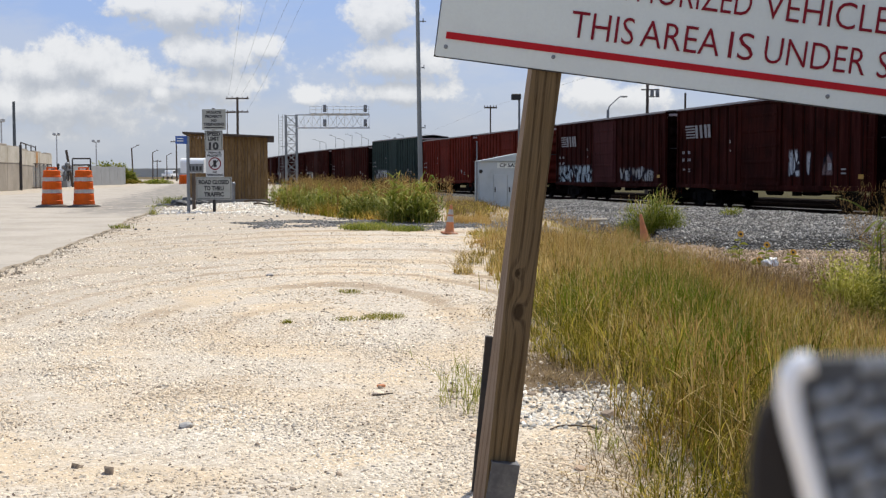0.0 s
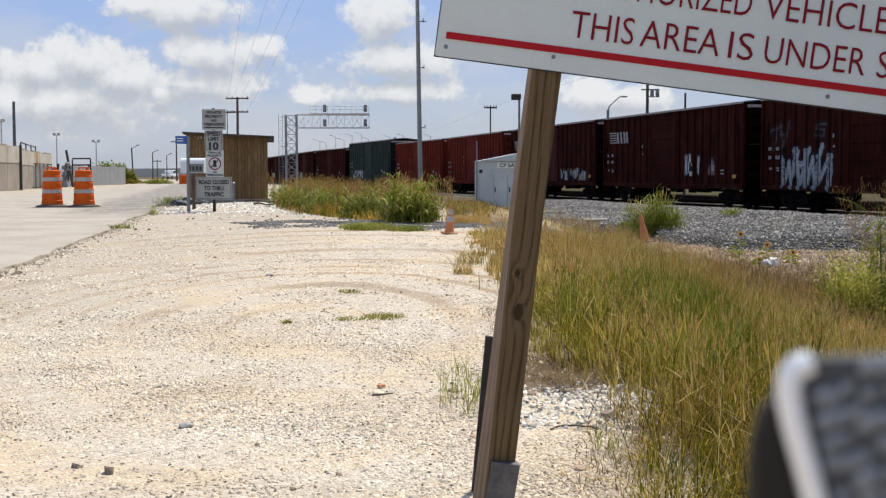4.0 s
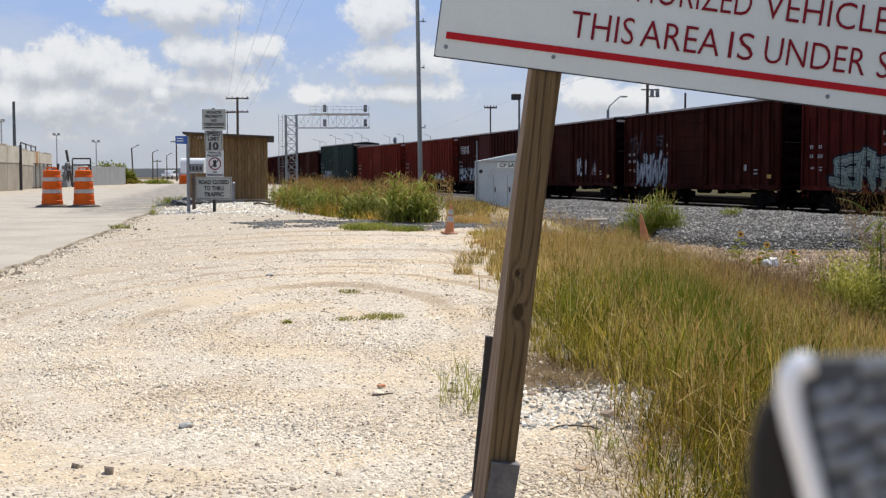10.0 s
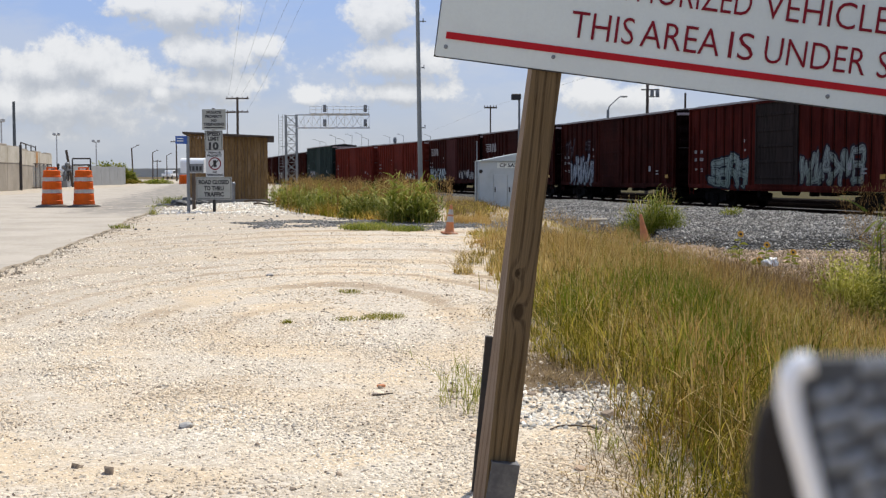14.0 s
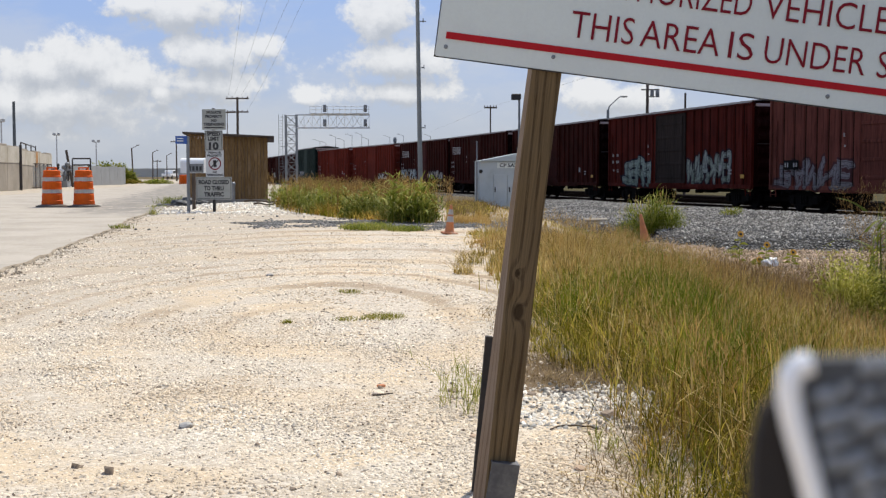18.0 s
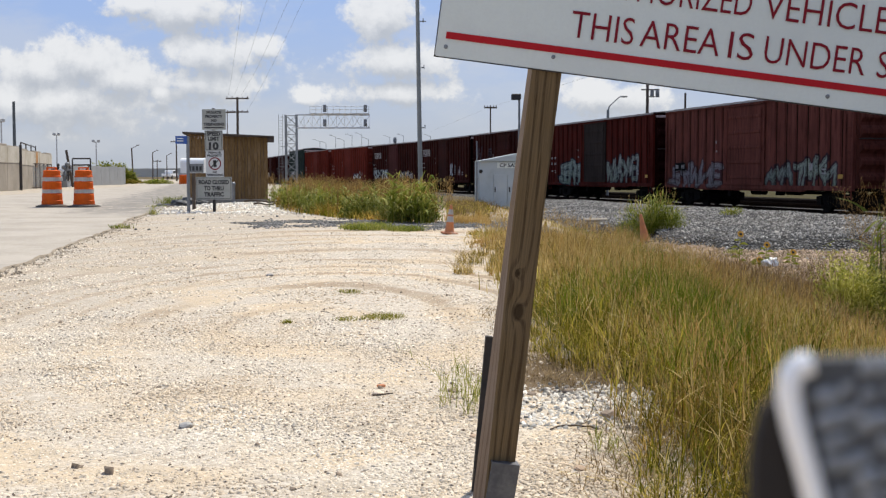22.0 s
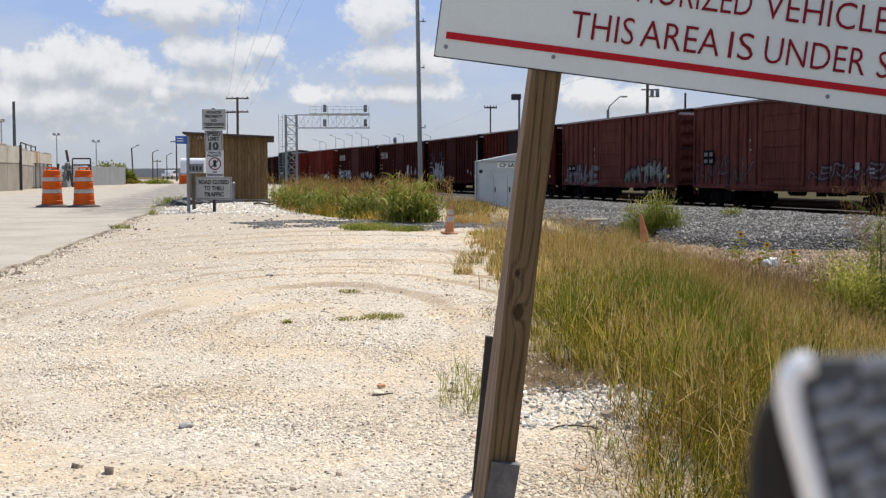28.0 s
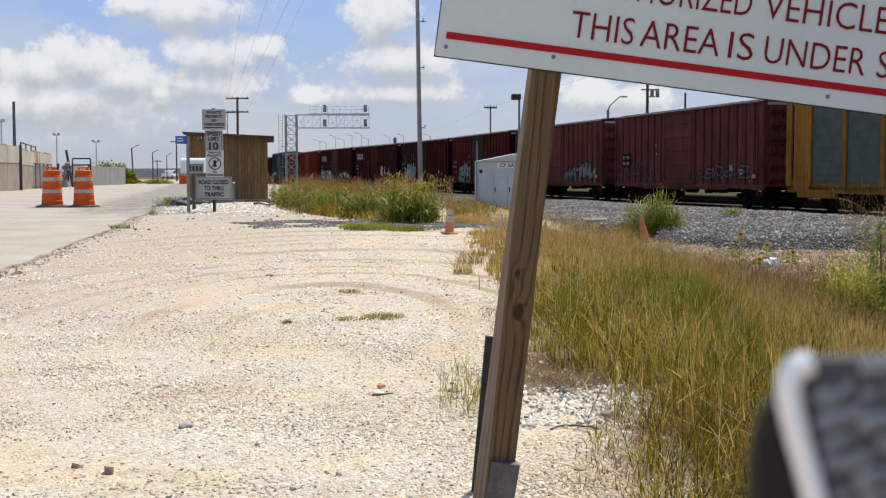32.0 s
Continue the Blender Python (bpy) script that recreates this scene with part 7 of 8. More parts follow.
def stalks(name, feet, heights, width, mat, label, tilt=0.22, leaves=5, leaf=0.12):
    """Stiff stems, each tilted its own way, with short leaves standing off them."""
    n = len(feet)
    ang = rng.uniform(0, 2 * np.pi, n)
    lean = np.abs(rng.normal(0, tilt, n)) * heights
    stem = blades(name, feet, heights, width, mat, label, segs=2, ang=ang, lean=lean, curl=1.25)
    f = rng.uniform(0.05, 0.75, (n, leaves))
    tip = np.stack((np.cos(ang) * lean, np.sin(ang) * lean, heights), 1)
    at = (feet[:, None, :] + f[:, :, None] * tip[:, None, :]).reshape(-1, 3)
    size = leaf * rng.uniform(0.4, 1.3, len(at))
    up = rng.uniform(0.1, 1.45, len(at))
    blade = blades("leaves", at, size * np.cos(up), width * 1.25, GRASS_LEAF if mat is STEM else mat, "", segs=2, lean=size * np.sin(up), curl=1.4)
    blade.parent = stem
    return stem


def clumps():
    """Clumps of seeding grass that nod in the wind, each a thing that rocks about its foot."""
    spots = ((0.95, 4.3), (1.25, 4.6), (0.85, 4.9), (1.2, 5.3), (1.6, 5.0), (1.05, 5.9), (1.5, 6.0), (2.0, 5.8), (0.9, 6.9), (1.3, 6.8), (1.8, 6.9), (2.4, 6.9),
             (0.75, 8.2), (1.2, 8.0), (1.7, 8.2), (2.3, 8.3), (2.9, 8.2), (0.9, 9.6), (1.5, 9.8), (2.2, 9.9), (3.0, 10.0), (3.4, 9.2), (1.0, 11.6), (1.8, 11.9), (2.7, 12.1), (2.2, 14.0), (3.2, 13.6))
    for x, y in spots:
        g = bottom(x, y)
        n = 34
        foot = np.stack((rng.normal(0, 0.10, n), rng.normal(0, 0.13, n), np.zeros(n)), 1)
        h = rng.uniform(0.22, 0.5, n)
        ob = stalks("grass_clump", foot, h, 0.0032 + 0.00025 * y, STEM, "clump of seeding straw-coloured grass nodding in the wind", 0.3, 5, 0.13)
        tips = np.repeat(foot + np.stack((0 * h, 0 * h, h * 0.9), 1), 5, 0) + rng.normal(0, 1, (n * 5, 3)) * np.array((0.05, 0.05, 0.04))
        heads = blades("seed_heads", tips, rng.uniform(0.02, 0.06, len(tips)), 0.0028 + 0.0002 * y, SEEDS, "", 0.9, 2)
        heads.parent = ob
        SWAYING.append((ob, x, y, g, 1.6))


def meadow():
    sparse = lambda x, y: in_grass(x, y) and rng.uniform() < 0.08 + 0.92 * thin(x, y)
    near, ang, size = tussocks(scatter(2500, 0.3, 4.4, 2.8, 9.5, sparse), 24, 0.04)
    k = np.array([thin(a, b) for a, b in near[:, :2]])
    wild = rng.uniform(0, 1, len(near))
    blades("grass", near, rng.uniform(0.10, 0.38, len(near)) * (0.35 + 0.65 * k) * size ** 0.6, 0.0046, GRASS, "tall dry meadow grass, straw and green mixed", 0.5 + 2.3 * wild ** 1.8, ang=ang, droop=0.55 * wild)
    s = scatter(21000, 0.4, 4.4, 2.9, 9.8, lambda x, y: in_grass(x, y) and rng.uniform() < thin(x, y))
    k = np.array([thin(a, b) for a, b in s[:, :2]])
    stalks("grass_stalks", s, rng.uniform(0.10, 0.44, len(s)) * (0.4 + 0.6 * k), 0.0034, STEM, "stiff thin grass stems with short leaves", 0.6, 6, 0.15)
    s = scatter(2600, 0.5, 4.4, 3.0, 10.0, lambda x, y: in_grass(x, y) and rng.uniform() < thin(x, y))
    stalks("straw_stalks", s, rng.uniform(0.2, 0.46, len(s)), 0.0036, STRAW, "bleached straw stems standing in the grass", 0.75, 3, 0.09)
    s = scatter(6500, 0.2, 7.0, 9.8, 21.0, lambda x, y: in_grass(x, y) and rng.uniform() < thin(x, y))
    stalks("grass_stalks", s, rng.uniform(0.15, 0.48, len(s)) * np.array([1 - 0.75 * ss(12, 19, b + 3 * ss(2.0, 0.8, a)) for a, b in s[:, :2]]), 0.0062, GOLDEN, "stiff golden grass stems up the bank", 0.3, 4, 0.14)
    fallen = scatter(2200, 0.5, 4.2, 3.0, 10.0, lambda x, y: in_grass(x, y) and rng.uniform() < thin(x, y))
    fallen[:, 2] += rng.uniform(0.05, 0.3, len(fallen))
    blades("fallen_straw", fallen, rng.uniform(0.03, 0.14, len(fallen)), 0.003, STRAW, "long fallen straw stalks across the grass", 4.0, 3, droop=0.2, curl=1.1)
    for px, py, pr, n in ((1.52, 8.0, 0.40, 3600), (1.45, 6.8, 0.28, 2600), (0.95, 7.4, 0.30, 900), (1.25, 5.2, 0.3, 1500), (2.4, 12.5, 0.8, 3000)):
        s = scatter(n, px - pr, px + pr, py - pr * 1.6, py + pr * 1.6, lambda a, b: in_grass(a, b) and (a - px) ** 2 + ((b - py) / 1.6) ** 2 < pr * pr * rng.uniform(0.05, 1.0))
        blades("green_grass", s, rng.uniform(0.2, 0.52, len(s)), 0.005, FRESH, "fresh green grass among the straw", 0.7, curl=1.3)
    fill = scatter(16000, 0.3, 4.4, 2.8, 9.5, sparse)
    blades("grass", fill, rng.uniform(0.05, 0.2, len(fill)), 0.005, GRASS_LEAF, "short undergrowth between the grass tufts", 1.0)
    far, ang, size = tussocks(scatter(5200, -0.2, 7.5, 9.5, 26.0, sparse), 22, 0.06)
    k = np.array([thin(a, b) for a, b in far[:, :2]])
    low = np.array([ss(20, 12, b + 3 * ss(2.0, 0.8, a)) for a, b in far[:, :2]])
    blades("grass", far, rng.uniform(0.14, 0.50, len(far)) * (0.4 + 0.6 * k) * (0.28 + 0.72 * low) * size ** 0.6, 0.009, GOLDEN, "tall golden meadow grass on the bank", 0.75, ang=ang)
    stalk = scatter(6000, 0.5, 7.0, 3.0, 22.0, lambda x, y: in_grass(x, y) and rng.uniform() < thin(x, y))
    h = rng.uniform(0.3, 0.62, len(stalk))
    blades("grass_stalks", stalk, h, 0.0035, SEEDS, "thin straw stalks with pale seed heads", 0.8)
    tip = stalk + np.stack((rng.normal(0, 0.07, len(stalk)), rng.normal(0, 0.07, len(stalk)), h * 0.7), 1)
    tip = np.repeat(tip, 4, 0) + rng.normal(0, 0.03, (len(tip) * 4, 3))
    blades("seed_heads", tip, rng.uniform(0.04, 0.10, len(tip)), 0.004, SEEDS, "feathery pale seed heads", 0.9)
    litter = scatter(24000, 0.2, 1.7, 3.4, 9.0, lambda x, y: abs(x - grass_edge(y) - 0.05) < 0.30 * rng.uniform(0.2, 1.0) or ((x - 0.68) / 0.42) ** 2 + ((y - 6.05) / 0.5) ** 2 < rng.uniform(0.2, 1.0))
    blades("dead_grass", litter, rng.uniform(0.01, 0.05, len(litter)), 0.0035, LITTER, "trampled brown dead grass along the gravel edge", 4.0)
    brown = scatter(2600, 2.2, 6.5, 9.5, 17.0, lambda x, y: in_grass(x, y) and x > 0.2 * y + 0.3)
    h = rng.uniform(0.3, 0.6, len(brown))
    blades("grass_stalks", brown, h, 0.005, LITTER, "brown seeding grass on the bank", 0.7)
    tip = np.repeat(brown + np.stack((0 * h, 0 * h, h * 0.72), 1), 5, 0)
    tip += rng.normal(0, 1, tip.shape) * np.array((0.07, 0.07, 0.06))
    blades("seed_heads", tip, rng.uniform(0.05, 0.12, len(tip)), 0.0055, PLUME, "brown feathery seed heads on the bank", 1.1)


meadow()
clumps()


def field():
    """The same grass goes on round the camera and down the bank."""
    s = scatter(30000, 0.5, 9.5, -5.0, 20.0, lambda x, y: (x > 0.45 * y + 0.55 or y < 2.8) and across(x, y) < -15.3 and (x > 1.2 or y < 2.8) and (x > 0.7) and math.hypot(x, y) > 1.0)
    blades("grass", s, rng.uniform(0.10, 0.38, len(s)), 0.010, GRASS, "dry grass on the bank beside the lot", 1.2, 2)


field()


def bank_front(x):
    """Where the weedy bank begins, going up the lot."""
    return 31.0 - 2.65 * min(max(x + 4.5, 0.0), 3.5) + 0.5 * noise.noise(Vector((x * 1.5, 0, 3)))


def bush(name, x, y, rx, ry, h, n, leaf, width, mat, label, category="weeds", inside=0.35, sag=0.5):
    """A ragged dome of separate arching leaves on stems, with gaps."""
    u = rng.uniform(0, 2 * np.pi, n)
    c = rng.uniform(0, 1, n)
    r = rng.uniform(inside, 1, n) ** 0.5
    lump = np.array([1 + 0.38 * noise.noise(Vector((math.cos(a) * 1.9 + x * 7, math.sin(a) * 1.9, b * 3 + y))) + 0.25 * noise.noise(Vector((math.cos(a) * 5 + x, math.sin(a) * 5, b * 8))) for a, b in zip(u, c)])
    flat = np.sqrt(1 - (c * 0.96) ** 2) * r * lump
    px, py = x + rx * flat * np.cos(u), y + ry * flat * np.sin(u)
    g = np.array([bottom(a, b) for a, b in zip(px, py)])
    spots = np.stack((px, py, g + h * 0.85 * c * r * lump + 0.02), 1)
    size = leaf * rng.uniform(0.5, 1.25, n)
    ob = blades(name, spots, size * 0.55, width, mat, label, 2.0, 3, category, rng.uniform(0.0, 2.0 * sag, n), ang=u + rng.normal(0, 0.9, n))
    k = max(8, n // 12)
    feet = np.stack((x + (px[:k] - x) * 0.6, y + (py[:k] - y) * 0.6, g[:k] - 0.02), 1)
    s = blades("stems", feet, h * rng.uniform(0.5, 0.95, k), width * 0.45, mat, "", 0.35, 3)
    s.parent = ob
    return ob


def plumes(x, y, dx, dy, n, low, high, reach, label, mat=None, fluff=26, width=0.004, span=0.1, way=None):
    """Arching stalks whose outer third is feathered with hanging seed."""
    mat = mat or PLUME
    feet = np.stack((x + rng.uniform(-dx, dx, n), y + rng.uniform(-dy, dy, n), np.zeros(n)), 1)
    feet[:, 2] = [bottom(a, b) for a, b in feet[:, :2]]
    h = rng.uniform(low, high, n)
    a = rng.uniform(0, 2 * np.pi, n) if way is None else way + rng.normal(0, 0.8, n)
    out = rng.uniform(0.2, 1.0, n) * reach
    ob = blades("seed_stalks", feet, h * 0.92, width, mat, label, 0.0, 5, "weeds", 0.0, ang=a, lean=out * 0.43, curl=2.6)
    f = rng.uniform(0.55, 1.0, (n, fluff))
    ax = feet[:, None, :] + np.stack((np.cos(a)[:, None] * out[:, None] * (f - 0.45) ** 1.4, np.sin(a)[:, None] * out[:, None] * (f - 0.45) ** 1.4, h[:, None] * (f - 0.25 * np.clip(f - 0.75, 0, 1))), 2)
    tips = ax.reshape(-1, 3) + rng.normal(0, span * 0.12, (n * fluff, 3))
    q = blades("seed_heads", tips, rng.uniform(0.3, 1.0, len(tips)) * span * 0.6, width * 0.7, mat, "", 1.4, 3, droop=rng.uniform(0.0, 1.0, len(tips)))
    q.parent = ob
    return ob


def hedge():
    """The weedy bank between the lot and the tracks."""
    bush("broad_weeds", -0.50, 22.4, 0.46, 0.40, 0.45, 450, 0.26, 0.030, REED, "dense green broad-leaved weeds on the bank")
    bush("broad_weeds", -0.38, 22.9, 0.34, 0.4, 0.5, 350, 0.26, 0.028, REED, "dense green broad-leaved weeds on the bank")
    bush("broad_weeds", -1.72, 24.8, 0.46, 0.45, 0.48, 500, 0.22, 0.030, REED, "dark green broad-leaved weeds on the bank")
    bush("broad_weeds", -1.25, 25.3, 0.40, 0.45, 0.48, 350, 0.22, 0.028, REED, "dark green broad-leaved weeds on the bank")
    bush("yellow_weeds", -1.02, 22.6, 0.22, 0.25, 0.42, 700, 0.2, 0.012, GRASS_GREEN, "yellow-green tuft at the foot of the bank")
    bush("yellow_weeds", -2.75, 28.0, 0.6, 0.6, 0.62, 900, 0.22, 0.026, GRASS_GREEN, "light green weeds on the bank")
    bush("yellow_weeds", -3.55, 30.5, 0.6, 0.6, 0.66, 900, 0.24, 0.026, GRASS_GREEN, "light green weeds on the bank")
    bush("yellow_weeds", -4.3, 33.2, 0.6, 0.6, 0.6, 700, 0.24, 0.024, GRASS_GREEN, "light green weeds by the shed")
    bush("yellow_weeds", -4.75, 37.5, 0.5, 0.6, 0.74, 700, 0.24, 0.024, GRASS, "dry weeds beside the shed")
    for k in range(9):
        x = -5.2 + k * 0.45 + rng.normal(0, 0.15)
        bush("bank_weeds", x, 36 + rng.uniform(0, 8), 1.0, 1.0, rng.uniform(0.5, 0.85), 420, 0.3, 0.03, GRASS if k % 3 else REED, "yellow-green weeds along the track bank")
    strip = scatter(70000, -5.4, 3.0, 23.0, 48.0, lambda x, y: across(x, y) < -7 and y > bank_front(x) and x < 0.75 - 0.0375 * y + 0.5 * noise.noise(Vector((x, y * 0.4, 1))) and x > -4.6 - 0.12 * (y - 33))
    hs = np.array([0.30 + 0.55 * ss(0, 4, y - bank_front(x)) for x, y in strip[:, :2]])
    blades("grass", strip, rng.uniform(0.2, 0.9, len(strip)) * hs * np.array([0.75 + 0.7 * noise.noise(Vector((x * 1.3, y * 0.5, 44))) for x, y in strip[:, :2]]), 0.013, GRASS, "tall dry grass on the track bank", 0.9)
    for x, y, dx, dy, n in ((-0.5, 23.4, 0.7, 0.5, 60), (-1.6, 26.0, 0.9, 0.8, 70), (-2.9, 29.5, 0.9, 1.0, 80), (-4.0, 33.5, 0.9, 1.5, 80), (-2.2, 34.0, 1.8, 4.0, 90), (-1.5, 28.0, 0.8, 2.0, 50)):
        plumes(x, y, dx, dy, n, 0.66, 0.92, 0.35, "brown feathery seed stalks along the bank", RUSSET, 22, 0.009, 0.22)
    plumes(-0.35, 22.8, 0.45, 0.4, 14, 0.85, 1.02, 0.35, "tall pale seed plumes over the bank", SEEDS, 26, 0.010, 0.22)
    low = scatter(9000, 0.1, 1.6, 25, 36, lambda x, y: x < 0.034 * y + 0.6 * noise.noise(Vector((x * 0.7, y * 0.6, 25))) and noise.noise(Vector((x * 1.2, y * 0.7, 15))) > -0.25)
    blades("grass", low, rng.uniform(0.04, 0.20, len(low)), 0.011, GRASS, "low brown-green weeds between the bank and the cabinet", 1.0)
    low = scatter(2000, 0.1, 1.7, 25, 36, lambda x, y: x < 0.036 * y + 0.8 * noise.noise(Vector((x * 0.7, y * 0.6, 35))))
    blades("dead_grass", low, rng.uniform(0.06, 0.3, len(low)), 0.010, LITTER, "brown dry stalks before the tracks", 1.0)
    near = scatter(3000, 0.2, 3.2, 24, 35, lambda x, y: noise.noise(Vector((x * 0.8, y * 0.5, 12))) > 0.0)
    blades("grass", near, rng.uniform(0.04, 0.13, len(near)), 0.010, GRASS, "dry grass before the cabinet", 0.8)
    tan = scatter(1500, 0.05, 0.9, 21.8, 24.5, lambda x, y: True)
    blades("grass", tan, rng.uniform(0.05, 0.16, len(tan)), 0.009, SEEDS, "straw-coloured grass beside the cone", 0.8)


hedge()
for bx, by, br, bh in ((-36.6, 131, 1.3, 2.5), (-35.4, 130.5, 1.2, 2.2), (-34.5, 130, 0.9, 1.5), (-38.2, 132, 1.4, 2.3), (-37.4, 131, 1.2, 2.6)):
    bush("bush", bx, by, br, br, bh, 1900, 0.45, 0.16, GRASS_GREEN, "yellow-green bush behind the grey wall", "bush")
for bx, by, br, bh, mat in ((-33.6, 127, 1.6, 0.5, GRASS), (-31.0, 128, 1.5, 0.45, GRASS_GREEN), (-29.2, 122, 1.4, 0.5, GRASS_GREEN)):
    bush("verge_weeds", bx, by, br, 1.0, bh, 700, 0.3, 0.10, mat, "yellow-green weeds on the road verge")
bush("ballast_weeds", 5.45, 31.6, 0.78, 0.6, 1.15, 1300, 0.40, 0.024, GRASS_GREEN, "light green weed clump on the ballast", inside=0.1)
bush("ballast_weeds", 5.0, 31.2, 0.5, 0.4, 0.5, 380, 0.3, 0.02, GRASS_GREEN, "light green weeds beside the cone", inside=0.1)
bush("ballast_weeds", 6.15, 31.9, 0.45, 0.4, 0.6, 300, 0.34, 0.02, GRASS_GREEN, "light green weeds at the edge of the clump", inside=0.1)
bush("ballast_weeds", 4.35, 30.6, 0.45, 0.3, 0.28, 260, 0.2, 0.016, GRASS, "dry yellow weeds on the ballast", inside=0.1)
bush("ballast_weeds", 9.26, 38.0, 0.36, 0.3, 0.26, 200, 0.24, 0.022, GRASS_GREEN, "small weed patch on the ballast", inside=0.1)
bush("ballast_weeds", 5.7, 31.4, 0.6, 0.5, 0.7, 500, 0.36, 0.022, FRESH, "bright green weeds in the clump on the ballast", inside=0.1)
plumes(5.4, 31.6, 0.7, 0.3, 30, 0.9, 1.3, 0.5, "pale seed stalks over the weed clump", SEEDS, 14, 0.008, 0.2)
# round light bush, arching reeds and plumes at the foot of the bank
bush("leafy_bush", 3.74, 10.7, 0.42, 0.45, 1.02, 5200, 0.06, 0.02, BUSH_LEAF, "light yellow-green fine-leaved bush among the grass", "bush", 0.2, 0.3)
bush("leafy_bush", 4.25, 11.2, 0.50, 0.5, 1.15, 5200, 0.06, 0.02, BUSH_LEAF, "light yellow-green fine-leaved bush among the grass", "bush", 0.2, 0.3)


def reeds(x, y, dx, dy, n, low, high, leaf, width, per, label, mat=REED):
    """Tall stems with long leaves that arch over at the tip."""
    px, py = x + rng.uniform(-dx, dx, n), y + rng.uniform(-dy, dy, n)
    g = np.array([bottom(a, b) for a, b in zip(px, py)])
    stems = np.stack((px, py, g), 1)
    tall = rng.uniform(low, high, n)
    ob = blades("tall_reeds", stems, tall, width * 0.55, mat, label, 0.2, 4, "reeds")
    feet = np.repeat(stems, per, 0)
    feet[:, 2] += np.repeat(tall, per) * rng.uniform(0.25, 0.95, n * per)
    size = leaf * rng.uniform(0.5, 1.2, n * per)
    q = blades("leaves", feet, size * 0.5, width, mat, "", 2.2, 5, droop=rng.uniform(0.1, 1.5, n * per), lean=size * rng.uniform(0.5, 1.0, n * per), curl=1.3)
    q.parent = ob
    return ob


reeds(4.12, 11.1, 0.28, 0.3, 15, 1.15, 1.6, 0.48, 0.034, 6, "tall reeds with long arching leaves in the bush")
reeds(-0.60, 22.3, 0.44, 0.4, 60, 0.45, 0.95, 0.44, 0.040, 6, "light green reeds with arching broad leaves on the bank", GRASS_GREEN)
reeds(-0.30, 22.9, 0.32, 0.4, 20, 0.3, 0.58, 0.40, 0.040, 6, "dense green reeds with arching broad leaves on the bank")
reeds(-1.60, 24.9, 0.50, 0.4, 42, 0.4, 0.72, 0.28, 0.034, 6, "dark green reeds on the bank")
reeds(-2.7, 27.6, 0.7, 0.5, 34, 0.3, 0.62, 0.26, 0.034, 5, "light green reeds on the bank")
reeds(-3.7, 30.6, 0.8, 0.5, 34, 0.3, 0.62, 0.26, 0.034, 5, "light green reeds on the bank")
plumes(4.35, 11.3, 0.26, 0.3, 24, 1.3, 1.85, 1.2, "tall arching brown plumes over the bush", RUSSET, 90, 0.0034, 0.22, way=3.2)


def patches():
    """Small tufts that grow out of the gravel."""
    for k, (x, y, r, n, h) in enumerate(((-0.42, 8.45, 0.19, 1500, 0.028), (-0.66, 8.3, 0.13, 500, 0.022), (-0.80, 10.1, 0.11, 500, 0.025), (-1.08, 8.15, 0.05, 300, 0.025),
                                         (-1.3, 20.3, 0.5, 2600, 0.10), (-0.62, 19.9, 0.38, 1400, 0.08), (0.2, 11.9, 0.13, 300, 0.14), (0.3, 13.2, 0.2, 420, 0.18),
                                         (-8.35, 36.5, 0.55, 700, 0.26), (-5.6, 20.6, 0.25, 250, 0.08), (-6.6, 27.0, 0.15, 120, 0.2), (6.3, 25.5, 0.25, 260, 0.12), (3.6, 30.5, 0.5, 450, 0.15), (-7.6, 31.5, 0.3, 160, 0.1))):
        s = scatter(n, x - r, x + r, y - r * 1.3, y + r * 1.3, lambda a, b: (a - x) ** 2 + ((b - y) / 1.3) ** 2 < r * r * rng.uniform(0.2, 1.0))
        if len(s):
            blades("grass_tuft", s, rng.uniform(0.5, 1.2, len(s)) * h, 0.0035 if y < 11 else 0.005 if y < 15 else 0.012, TUFT if y < 11 else GOLDEN if y < 15 else GRASS_GREEN, "small green tuft in the gravel", 2.0 if y < 11 else 1.7)
    for x, y, h in ((0.12, 5.0, 0.33), (0.17, 5.3, 0.26), (0.02, 5.2, 0.24), (0.08, 5.45, 0.28), (0.60, 4.3, 0.12)):
        s = scatter(12, x - 0.04, x + 0.04, y - 0.05, y + 0.05, lambda a, b: True)
        stalks("green_weed", s, rng.uniform(0.5, 1.1, len(s)) * h, 0.0026, GRASS_GREEN, "thin branching green weed growing out of the gravel", 0.55, 6, 0.07)


patches()


